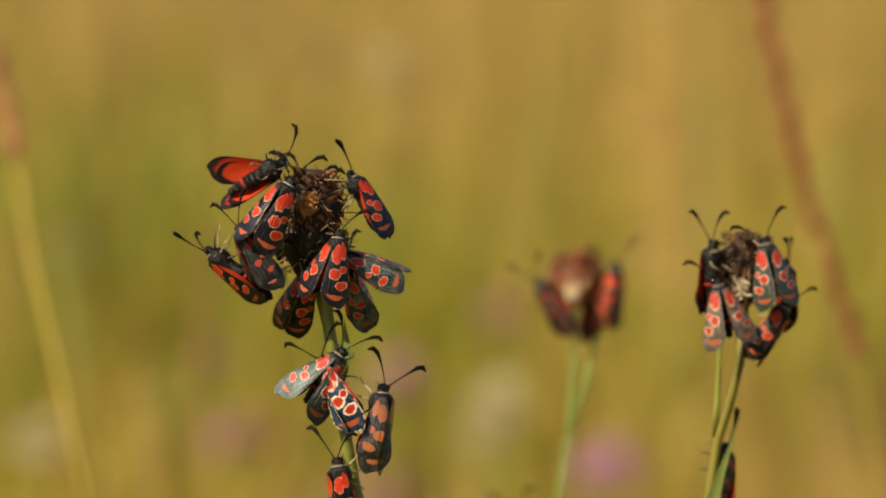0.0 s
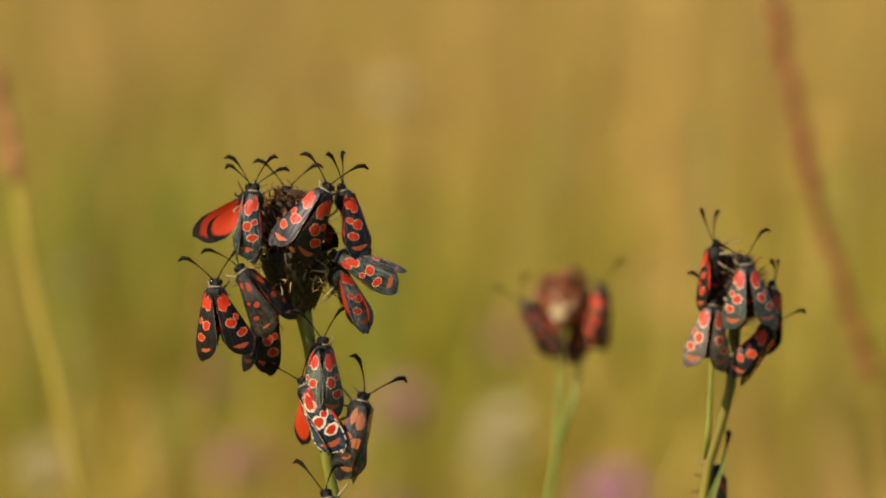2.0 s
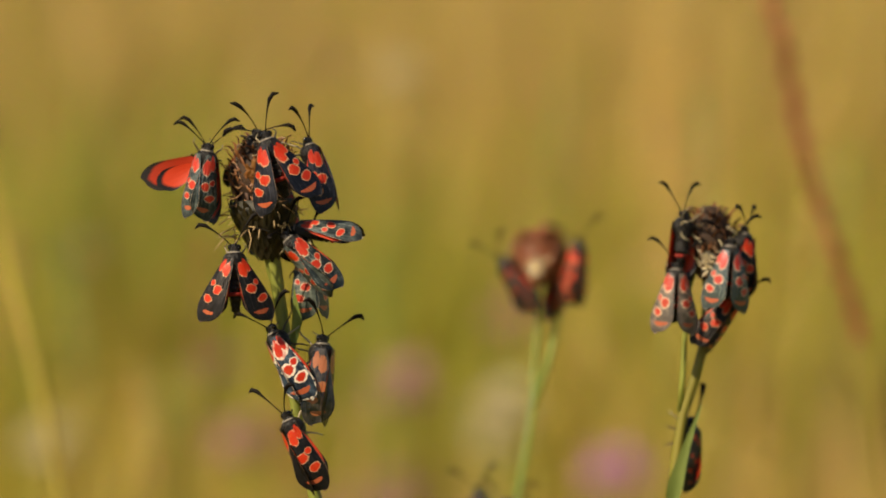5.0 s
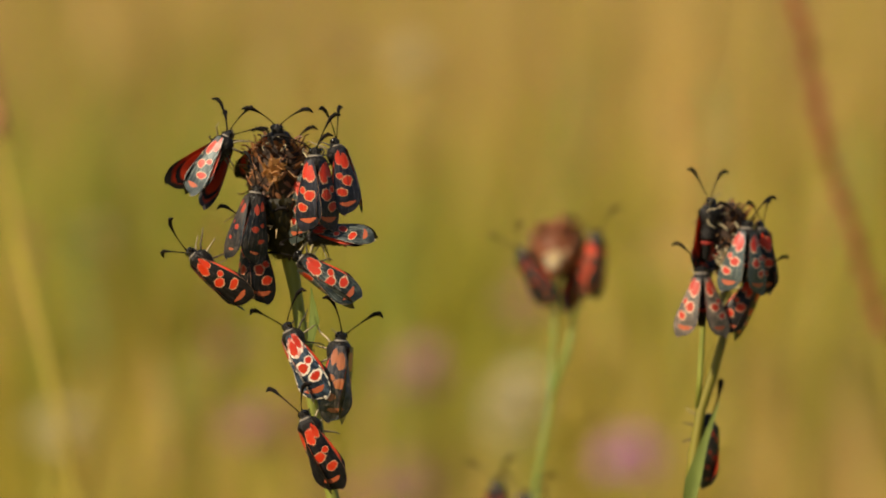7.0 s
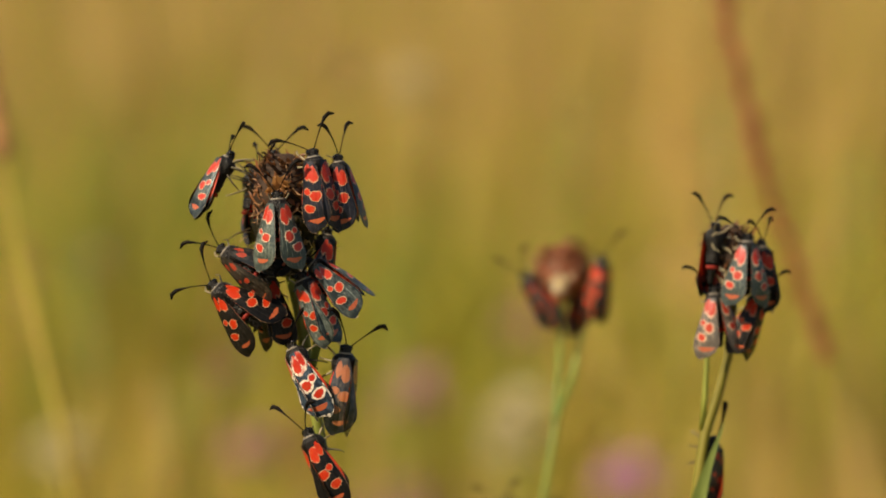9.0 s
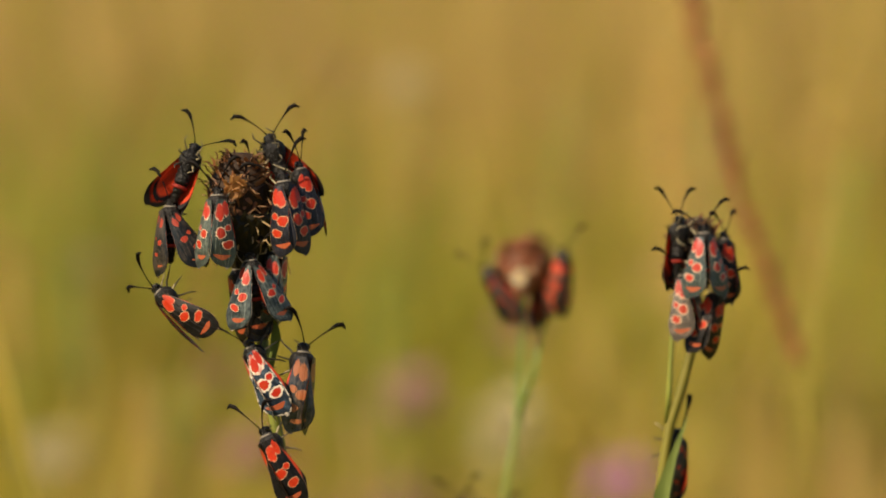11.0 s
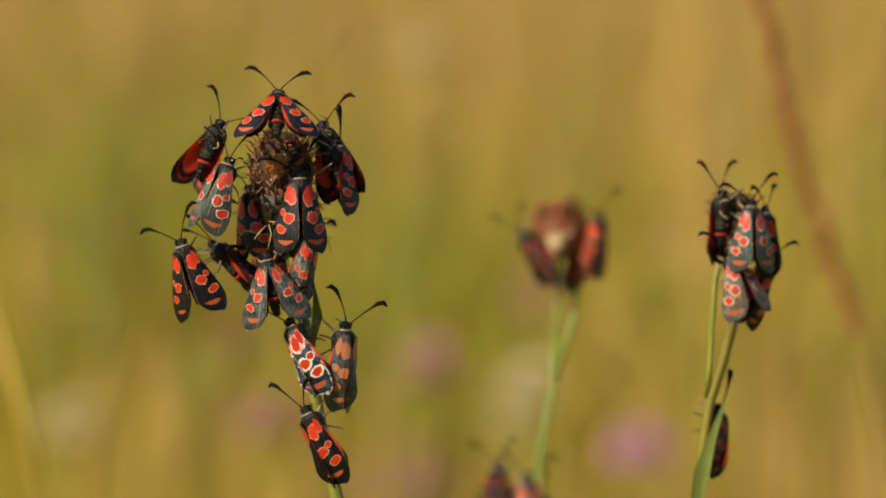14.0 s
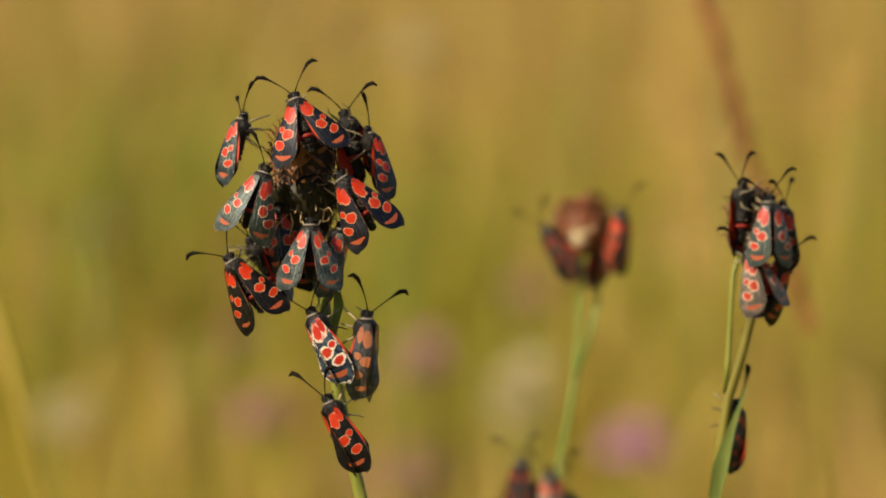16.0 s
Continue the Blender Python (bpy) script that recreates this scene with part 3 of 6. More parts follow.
def grass_material(name, stops, patch, translucent=0.4):
    """Blades that differ one from another, and in patches over the meadow."""
    m, nodes, links, b = material(name, 0.6)
    geo = nodes.new("ShaderNodeNewGeometry")
    at = nodes.new("ShaderNodeTexCoord")
    flat = nodes.new("ShaderNodeMapping")
    flat.inputs["Scale"].default_value = (1, 0.35, 0)
    links.new(at.outputs["Object"], flat.inputs["Vector"])
    n = nodes.new("ShaderNodeTexNoise")
    n.inputs["Scale"].default_value = patch
    n.inputs["Detail"].default_value = 2
    links.new(flat.outputs[0], n.inputs["Vector"])
    wide = nodes.new("ShaderNodeMapRange")
    wide.inputs["From Min"].default_value, wide.inputs["From Max"].default_value = 0.36, 0.64
    links.new(n.outputs["Fac"], wide.inputs["Value"])
    value = math_node(nodes, links, "ADD", math_node(nodes, links, "MULTIPLY", geo.outputs["Random Per Island"], 0.35), math_node(nodes, links, "MULTIPLY", wide.outputs[0], 0.65))
    r = ramp(nodes, stops)
    links.new(value, r.inputs[0])
    links.new(r.outputs[0], b.inputs["Base Color"])
    t = nodes.new("ShaderNodeBsdfTranslucent")
    links.new(r.outputs[0], t.inputs["Color"])
    mix = nodes.new("ShaderNodeMixShader")
    mix.inputs[0].default_value = translucent
    links.new(b.outputs[0], mix.inputs[1])
    links.new(t.outputs[0], mix.inputs[2])
    links.new(mix.outputs[0], nodes["Material Output"].inputs["Surface"])
    return m


GRASS_GREEN = grass_material("meadow_grass_green", [(0.0, (0.17, 0.22, 0.02)), (0.35, (0.42, 0.4, 0.04)), (0.7, (0.6, 0.49, 0.075)), (1.0, (0.76, 0.49, 0.16))], 13.0)
GRASS_DRY = grass_material("meadow_grass_dry", [(0.0, (0.4, 0.33, 0.05)), (0.5, (0.56, 0.39, 0.1)), (0.8, (0.66, 0.42, 0.16)), (1.0, (0.54, 0.28, 0.12))], 10.0)
GRASS_PALE = grass_material("meadow_grass_pale", [(0.0, (0.5, 0.36, 0.1)), (0.5, (0.68, 0.48, 0.15)), (1.0, (0.8, 0.58, 0.24))], 16.0)
GRASS_LUSH = grass_material("meadow_grass_lush", [(0.0, (0.42, 0.42, 0.05)), (0.5, (0.62, 0.54, 0.09)), (1.0, (0.76, 0.6, 0.16))], 16.0)
GRASS_DEEP = grass_material("meadow_grass_deep", [(0.0, (0.16, 0.22, 0.02)), (0.5, (0.26, 0.32, 0.03)), (1.0, (0.4, 0.4, 0.05))], 16.0)


def grass(name, count, near, far, low, high, width, mat, label, seed, sides=None, spread=0.0):
    """Bent blades strewn over the stretch that lies ahead, as one mesh."""
    rng = np.random.default_rng(seed)
    y = near * (far / near) ** rng.random(count)
    x = (rng.random(count) * 2 - 1) * (0.2 * y + 0.25)
    if sides:
        x = rng.normal(sides[0], sides[1], count)
    if spread:
        x = np.sign(x) * (0.2 * y + 0.15 + rng.exponential(spread, count))
    h = low + (high - low) * rng.random(count)
    w = width * (0.6 + 0.8 * rng.random(count)) * (0.7 + 0.3 * y / near)
    a = rng.random(count) * math.pi
    lean = rng.normal(0, 0.16, (count, 2)) * h[:, None]
    verts = np.zeros((count, 4, 2, 3))
    for k, (u, ww) in enumerate(((0, 0.8), (0.4, 1.0), (0.75, 0.7), (1.0, 0.1))):
        cx, cy, cz = x + lean[:, 0] * u ** 2, y + lean[:, 1] * u ** 2, h * u * (1 - 0.08 * u)
        for s in (0, 1):
            o = (s - 0.5) * w * ww
            verts[:, k, s] = np.stack((cx + np.cos(a) * o, cy + np.sin(a) * o, cz), -1)
    base = np.arange(count)[:, None, None] * 8
    quad = np.array([[0, 1, 3, 2], [2, 3, 5, 4], [4, 5, 7, 6]])[None]
    me = bpy.data.meshes.new(name)
    me.from_pydata(verts.reshape(-1, 3).tolist(), [], (base + quad).reshape(-1, 4).tolist())
    me.materials.append(mat)
    ob = new(name, me)
    return tagged(ob, label, "grass", kind="stuff")


grass("meadow_grass", 20000, 2.45, 14.0, 0.12, 0.42, 0.005, GRASS_GREEN, "sunlit olive-green meadow grass", 3)
grass("meadow_grass", 11000, 2.3, 14.0, 0.12, 0.42, 0.005, GRASS_GREEN, "olive-green meadow grass along the denser sward", 5, spread=0.4)
grass("dry_grass", 8000, 3.0, 18.0, 0.25, 0.6, 0.005, GRASS_DRY, "tall straw-coloured dry grass stalks", 4)
grass("dry_grass_tuft", 330, 2.15, 2.7, 0.12, 0.32, 0.005, GRASS_PALE, "pale tuft of dry grass in the meadow", 6, (0.33, 0.1))
grass("green_grass_tuft", 230, 2.15, 2.8, 0.12, 0.3, 0.005, GRASS_LUSH, "yellow-green tuft of grass in the meadow", 7, (-0.22, 0.15))
grass("green_grass_tuft", 150, 2.2, 2.7, 0.1, 0.25, 0.005, GRASS_LUSH, "low yellow-green tuft of grass in the meadow", 12, (0.03, 0.1))
grass("bright_grass_tuft", 170, 2.9, 3.3, 0.17, 0.29, 0.006, GRASS_LUSH, "bright yellow-green tuft of grass in the meadow", 14, (-0.26, 0.07))
grass("dry_grass_tuft", 110, 2.2, 2.7, 0.1, 0.25, 0.005, GRASS_PALE, "low pale tuft of dry grass in the meadow", 15, (-0.12, 0.08))
grass("dry_grass_tuft", 70, 2.2, 2.7, 0.1, 0.23, 0.005, GRASS_PALE, "thin pale tuft of dry grass in the meadow", 16, (0.04, 0.09))
grass("lush_grass_tuft", 75, 2.6, 3.1, 0.2, 0.34, 0.005, GRASS_DEEP, "narrow deep green tuft of grass in the meadow", 17, (0.055, 0.035))
grass("lush_grass_tuft", 70, 2.6, 3.1, 0.12, 0.27, 0.005, GRASS_DEEP, "low deep green tuft of grass in the meadow", 18, (0.27, 0.07))
grass("lush_grass_tuft", 130, 2.5, 3.1, 0.3, 0.45, 0.005, GRASS_DEEP, "deep green tuft of grass in the meadow", 9, (-0.14, 0.13))
grass("lush_grass_tuft", 80, 2.6, 3.2, 0.36, 0.53, 0.005, GRASS_DEEP, "tall deep green tuft of grass in the meadow", 10, (-0.27, 0.07))


def wide_meadow(name, count, reach, mat, label, seed):
    """The same grass all round: kept short on the stretch between the lens and the far grass."""
    rng = np.random.default_rng(seed)
    r, a = reach * rng.random(count) ** 0.85, rng.random(count) * 2 * math.pi
    x, y = r * np.cos(a), r * np.sin(a)
    keep = ~((y > 2.5) & (np.abs(x) < 0.2 * y + 0.2))
    x, y = x[keep], y[keep]
    n = len(x)
    beside = np.clip((np.abs(x) - 0.2 * np.maximum(y, 0) - 0.1) / 0.9, 0, 1)       # taller with the distance from the open strip
    beside = np.maximum(beside, np.clip((-y - 0.4) / 1.5, 0, 1))
    h = (0.05 + 0.13 * rng.random(n)) * (1 - beside) + (0.14 + 0.3 * rng.random(n)) * beside
    w = 0.004 + 0.005 * rng.random(n)
    t = rng.random(n) * math.pi
    lean = rng.normal(0, 0.2, (n, 2)) * h[:, None]
    verts = np.zeros((n, 3, 2, 3))
    for k, (u, ww) in enumerate(((0, 0.9), (0.55, 1.0), (1.0, 0.1))):
        for s in (0, 1):
            o = (s - 0.5) * w * ww
            verts[:, k, s] = np.stack((x + lean[:, 0] * u * u + np.cos(t) * o, y + lean[:, 1] * u * u + np.sin(t) * o, h * u), -1)
    base = np.arange(n)[:, None, None] * 6
    quad = np.array([[0, 1, 3, 2], [2, 3, 5, 4]])[None]
    me = bpy.data.meshes.new(name)
    me.from_pydata(verts.reshape(-1, 3).tolist(), [], (base + quad).reshape(-1, 4).tolist())
    me.materials.append(mat)
    return tagged(new(name, me), label, "grass", kind="stuff")


wide_meadow("meadow_grass", 170000, 10.0, GRASS_GREEN, "low olive-green meadow grass round the knapweeds", 8)

# ---- tall stalks and flowers behind ----
SEED_RED = mottled("russet_seed", (0.25, 0.075, 0.022), (0.46, 0.18, 0.055), 400, 0.7, vary=0.4)
SEED_TAN = mottled("tan_seed", (0.62, 0.4, 0.13), (0.88, 0.64, 0.3), 400, 0.7, translucent=0.45, vary=0.4)
SEED_RUST = mottled("rusty_seed", (0.36, 0.14, 0.05), (0.54, 0.27, 0.11), 400, 0.7, vary=0.4)
PLUME = mottled("pale_plume", (0.72, 0.53, 0.16), (0.9, 0.7, 0.28), 300, 0.7, bump=0, translucent=0.45)
STRAW = mottled("straw_stalk", (0.36, 0.27, 0.03), (0.6, 0.47, 0.08), 300, 0.6, (1, 1, 0.1))
PETAL_PINK = mottled("pink_petal", (0.6, 0.2, 0.58), (0.85, 0.4, 0.84), 500, 0.6, translucent=0.35, vary=0.4)
PETAL_MAUVE = mottled("mauve_petal", (0.52, 0.2, 0.32), (0.8, 0.42, 0.52), 500, 0.6, translucent=0.35, vary=0.4)
PETAL_CREAM = mottled("cream_floret", (0.72, 0.62, 0.35), (0.88, 0.8, 0.55), 500, 0.6, translucent=0.3, vary=0.4)
PETAL_TAN = mottled("dry_floret", (0.45, 0.26, 0.12), (0.7, 0.46, 0.24), 500, 0.7, translucent=0.2, vary=0.4)


def seed_spike(name, points, seed_from, seeds, width, stalk_mat, seed_mat, label, seed, thick=1.6, papery=False):
    """A tall stalk whose upper part carries whorls of small seeds."""
    rng = random.Random(seed)
    foot = Vector(points[0])
    ob = new(name)
    ob.location = foot
    tagged(ob, label, "grass", "tall stalks among the knapweeds")
    pts = [Vector(p) - foot for p in points]
    bm = bmesh.new()
    n = len(pts)
    tube(bm, pts, [thick * MM * (1 - 0.5 * i / (n - 1)) for i in range(n)], 8)
    part("stalk", bm, stalk_mat, ob)
    bm = bmesh.new()
    for k in range(seeds):
        u = seed_from + (1 - seed_from) * k / seeds
        i = min(int(u * (n - 1)), n - 2)
        p = pts[i].lerp(pts[i + 1], u * (n - 1) - i)
        a = rng.uniform(0, 2 * math.pi)
        out = Vector((math.cos(a), math.sin(a), 0)) * width * rng.uniform(0.3, 1.0)
        q = p + out + Vector((0, 0, width * rng.uniform(0.2, 0.9)))
        if papery:
            a = rng.uniform(0, math.pi)
            blade(bm, [p + out * 0.2, p + out * 0.7 + Vector((0, 0, width * 0.3)), q + Vector((0, 0, width * 0.8))], 3 * MM, Vector((math.cos(a), -math.sin(a), 0)))
            continue
        tube(bm, [p + out * 0.3, p + out * 0.7 + Vector((0, 0, width * 0.2)), q, q + (q - p) * 0.3], [0.4 * MM, 1.6 * MM, 1.4 * MM, 0.3 * MM], 5)
    part("seed_spike", bm, seed_mat, ob)["kind"] = "stuff"
    return ob


def blossom(name, x, y, z, width, mat, label, category, seed, tall=0.6, florets=40):
    """A composite flower on its stem, its florets in a domed tuft."""
    rng = random.Random(seed)
    top = spot_at(x, y, z)
    ob = new(name)
    ob.location = (top.x, top.y, 0)
    tagged(ob, label, category, "flowers in the meadow behind")
    h = top.z
    bm = bmesh.new()
    tube(bm, bend((rng.uniform(-0.05, 0.05), 0.02, -0.01), (rng.uniform(-0.02, 0.02), 0, h * 0.5), (0, 0, h - width * 0.2), 5), [1.6 * MM] * 6, 7)
    part("stem", bm, STEM, ob)
    bm = bmesh.new()
    bmesh.ops.create_uvsphere(bm, u_segments=10, v_segments=8, radius=width * 0.28, matrix=Matrix.Translation((0, 0, h - width * 0.22)))
    part("calyx", bm, STEM, ob)
    me = None
    for k in range(florets):
        if me is None:
            bm = bmesh.new()
            blade(bm, [(0, 0, 0), (0, -width * 0.08, width * 0.25), (0, -width * 0.2, width * 0.42), (0, -width * 0.34, width * 0.5)], width * 0.17, Vector((0, -0.8, 0.6)))
            petal = part("petal", bm, mat, ob)
            me = petal.data
        else:
            petal = new("petal", me)
            petal.parent = ob
        a = k * 2.39996
        petal.matrix_basis = (Matrix.Translation((0, 0, h - width * 0.2)) @ Matrix.Rotation(a, 4, "Z")
                              @ Matrix.Rotation(math.sqrt(k / florets) * 1.25 * (1.2 - tall * 0.3) + rng.uniform(-0.15, 0.15), 4, "X") @ Matrix.Scale(rng.uniform(0.8, 1.15), 4))
    return ob


sorrel = seed_spike("sorrel_stalk", [Vector((0.16, 1.0, -0.01)), spot_at(128, 1000, -200), spot_at(120, 1000, -80), spot_at(113, 1000, -22), spot_at(96, 1000, 28), spot_at(86, 1000, 70), spot_at(80, 1000, 105)],
                    0.5, 170, 2.4 * MM, STRAW, SEED_RED, "tall sorrel stalk with a russet seed spike", 21, 0.6)
stalk = seed_spike("grass_stalk", [Vector((-0.03, 0.97, -0.01)), spot_at(-90, 950, -100), spot_at(-97, 950, -66), spot_at(-107, 950, -25), spot_at(-114.5, 950, 4), spot_at(-119.5, 950, 30), spot_at(-126, 950, 62)],
                   0.84, 70, 2.0 * MM, STRAW, SEED_RUST, "yellowed grass stalk with a tan seed head", 22)
blossom("pink_flower", 116, 2200, -114, 0.036, PETAL_PINK, "pink knapweed blossom in the meadow", "flower", 1, 0.6, 90)
for k, (x, y, z, w) in enumerate(((-145, 2600, -58, 0.036), (-58, 2500, -156, 0.044), (60, 2500, -24, 0.034), (-15, 2300, -64, 0.044), (-215, 2600, -150, 0.04), (-24, 2300, -138, 0.044), (-122, 2400, -104, 0.04))):
    blossom("mauve_flower", x, y, z, w, PETAL_MAUVE, "faded mauve blossom in the meadow grass", "flower", 30 + k)
for k, (x, y, z, w) in enumerate(((48, 2100, -72, 0.036), (44, 2150, -92, 0.03), (-230, 2200, -96, 0.036), (-20, 2600, 150, 0.034), (-260, 2700, 20, 0.03))):
    blossom("cream_flower", x, y, z, w, PETAL_CREAM, "pale cream blossom in the meadow grass", "flower", 50 + k, 0.6, 90)
for k, (x, y, z, w) in enumerate(((158, 2300, 98, 0.034), (-65, 2600, 160, 0.036), (150, 2400, 10, 0.03))):
    blossom("dry_flower", x, y, z, w, PETAL_TAN, "dried straw-coloured flower head in the meadow", "flower", 70 + k)
for k, (x, y) in enumerate(((150, 2300), (158, 2320), (166, 2290), (172, 2350), (145, 2360), (162, 2400), (154, 2260))):
    foot = spot_at(x, y, 0)
    seed_spike("dry_grass_plume", [Vector((foot.x + 0.02, foot.y, -0.01)), Vector((foot.x + 0.01, foot.y, 0.2)), Vector((foot.x, foot.y, 0.36)), Vector((foot.x - 0.004, foot.y, 0.46)), Vector((foot.x - 0.01, foot.y, 0.6))],
               0.4, 220, 8 * MM, STRAW, PLUME, "dry grass stalk with a straw-coloured plume", 90 + k, 1.2, True)
pick = random.Random(77)
for k in range(22):                     # thin stalks scattered through the meadow behind
    y = pick.uniform(1500, 2600)
    top = spot_at((k / 21 * 2 - 1) * 0.125 * y + pick.uniform(-20, 20), y, pick.uniform(-0.045, 0.06) * y)
    bow = pick.uniform(-0.05, 0.05)
    dry = k % 3 == 0
    seed_spike("meadow_stalk", [Vector((top.x + bow, top.y, -0.01)), Vector((top.x + bow * 0.7, top.y, top.z * 0.4)), Vector((top.x + bow * 0.3, top.y, top.z * 0.75)), top],
               0.8, 40, 3 * MM, STRAW if dry else STEM, SEED_TAN if dry else (STEM_PALE, SEED_RUST)[k % 2], "thin straw-coloured grass stalk" if dry else "thin green grass stalk with a small seed head", 200 + k, 1.8)

# ---- the moths ----
left_moth = moth_kind("burnet_moth", WING_BLACK, "black burnet moth with red spots, clinging to the seed head")
upper_left_moth = moth_kind("burnet_moth", WING_TEAL_SHEEN, "burnet moth with painted teal-grey sheen and red spots on the seed head")
front_moth = moth_kind("burnet_moth", WING_BLUE, "blue-black burnet moth with cream-ringed red spots")
hidden_moth = tagged(copy_thing(front_moth, Matrix()), "blue-black burnet moth crowded among the others")
inner_moth = moth_kind("burnet_moth", WING_SOOTY, "sooty black burnet moth pressed against the seed head")
lower_moth = tagged(copy_thing(left_moth, Matrix()), "black burnet moth under the seed head")
rear_moth = tagged(copy_thing(left_moth, Matrix()), "black burnet moth showing its red underwings")
right_moth = tagged(copy_thing(front_moth, Matrix()), "blue-black burnet moth with folded wings, seen side-on")
right_low_moth = tagged(copy_thing(upper_left_moth, Matrix()), "burnet moth with painted teal-grey sheen and red spots, wings half spread")
right_under_moth = tagged(copy_thing(upper_left_moth, Matrix()), "burnet moth with painted teal-grey sheen and red spots below the head")
stem_moth = moth_kind("burnet_moth", WING_GREEN_SHEEN, "burnet moth with painted grey-green sheen, red spots and folded wings")
top_moth = tagged(copy_thing(front_moth, Matrix()), "blue-black burnet moth with spread forewings")
white_ringed_moth = moth_kind("burnet_moth", WING_BRIGHT, "steel-blue burnet moth with white-ringed red spots")
faded_moth = moth_kind("burnet_moth", WING_DULL, "faded burnet moth with dull orange spots")
hanging_moth = tagged(copy_thing(left_moth, Matrix()), "black burnet moth hanging low on the stem")
dark_side_moth = tagged(copy_thing(left_moth, Matrix()), "dark burnet moth clinging to a side of its head")
pale_side_moth = moth_kind("burnet_moth", WING_PALE, "pale worn burnet moth with red spots")
front_side_moth = tagged(copy_thing(stem_moth, Matrix()), "burnet moth with red spots and pale sheen painted on its wings")
lower_side_moth = tagged(copy_thing(left_moth, Matrix()), "black burnet moth low on the seed head")
edge_side_moth = tagged(copy_thing(left_moth, Matrix()), "black burnet moth at the seed head edge")
leaf_moth = tagged(copy_thing(inner_moth, Matrix()), "dull burnet moth behind a narrow green leaf")
middle_left_moth = tagged(copy_thing(inner_moth, Matrix()), "dark burnet moth on a russet head")
middle_right_moth = tagged(copy_thing(left_moth, Matrix()), "black burnet moth on a russet head")
middle_inner_moth = tagged(copy_thing(left_moth, Matrix()), "dark burnet moth under a russet head")
low_left_moth = tagged(copy_thing(inner_moth, Matrix()), "dark burnet moth on a low seed head")
low_front_moth = tagged(copy_thing(pale_side_moth, Matrix()), "pale red-spotted burnet moth on a low seed head")
low_right_moth = tagged(copy_thing(left_moth, Matrix()), "dark burnet moth beside others on a low head")
MOTHS = (left_moth, upper_left_moth, front_moth, hidden_moth, inner_moth, lower_moth, rear_moth, right_moth, right_low_moth, right_under_moth, stem_moth, top_moth, white_ringed_moth, faded_moth, hanging_moth, dark_side_moth, pale_side_moth, front_side_moth, lower_side_moth, edge_side_moth, leaf_moth, middle_left_moth, middle_right_moth, middle_inner_moth, low_left_moth, low_front_moth, low_right_moth)
for k, moth in enumerate(MOTHS):              # each holds its feelers in its own way
    pick = random.Random(k)
    size = (0.98, 1.04, 1.0)[k - 12] if k in (12, 13, 14) else pick.uniform(0.87, 0.96) if k < 15 else pick.uniform(0.84, 0.9) if k < 21 else 0.93
    moth.scale = (size, size, size)
    for ob in moth.children:
        if ob.name.startswith("antenna"):
            out = 1 if ob.data.vertices[0].co.x > 0 else -1
            ob.matrix_basis = Matrix.Rotation(radians(out * (-34 if moth is leaf_moth else pick.uniform(-10, 30))), 4, "Y") @ Matrix.Rotation(radians(pick.uniform(-25, 20)), 4, "X")


# ---- motion ----
# How far the heads sway beyond the camera's own drift: seconds, millimetres aside and up.
MAIN_SWAY = [(0, 1.7, -0.3), (0.5, 1.4, -0.0), (1, 1.1, 0.1), (1.5, 1.2, -0.4), (2, 0.8, -0.2), (2.5, 0.7, -0.1), (3, 0.6, -0.5), (3.5, 0.6, -0.3),
    (4, 0.5, -0.2), (4.5, 0.4, -0.1), (5, 0.5, 0.1), (7.5, 0.4, -0.1), (8, 0.6, 0.3), (8.5, 0.5, 0.4), (11, -0.1, -0.3), (11.5, 0.1, -0.1),
    (12, -0.4, 0.1), (12.5, -0.5, -0.6), (13, -0.5, -0.9), (13.5, -0.6, -0.4), (14, -0.2, -0.6), (14.5, -0.4, -0.4), (15, -0.2, 0.2),
    (15.5, -0.4, -1.1), (16, 0.0, -0.0)]
SIDE_SWAY = [(0, -1.7, 0.3), (0.5, -1.4, -0.0), (1, -1.1, -0.1), (1.5, -1.2, 0.4), (2, -0.8, 0.2), (2.5, -0.7, 0.1), (3, -0.6, 0.5), (3.5, -0.6, 0.3),
    (4, -0.5, 0.2), (4.5, -0.4, 0.1), (5, -0.5, -0.1), (7.5, -0.4, 0.1), (8, -0.6, -0.3), (8.5, -0.5, -0.4), (11, 0.1, 0.3), (11.5, -0.1, 0.1),
    (12, 0.4, -0.1), (12.5, 0.5, 0.6), (13, 0.5, 0.9), (13.5, 0.6, 0.4), (14, 0.2, 0.6), (14.5, 0.4, 0.4), (15, 0.2, -0.2), (15.5, 0.4, 1.1),
    (16, 0.0, -0.0)]
MIDDLE_SWAY = [(0, 0.2, -2.8), (0.5, 0.9, -3.3), (1, 0.8, -3.2), (1.5, 0.0, -2.3), (2, -0.6, -2.5), (2.5, -0.2, -2.5), (3, -0.7, -2.3), (3.5, -0.9, -2.7),
    (4, -0.0, -2.8), (4.5, -0.6, -2.7), (5, -0.9, -2.6), (7.5, -0.5, -1.8), (8, -0.3, -2.6), (8.5, -0.0, -2.8), (11, -1.6, -2.0),
    (11.5, -1.0, -2.0), (12, -0.6, -1.6), (12.5, -1.4, -0.1), (13, -1.9, 0.3), (13.5, -1.2, -1.1), (14, -1.7, 0.6), (14.5, -1.2, 0.2),
    (15, -0.4, -0.6), (15.5, -1.6, 3.0), (16, 0.0, -0.0)]
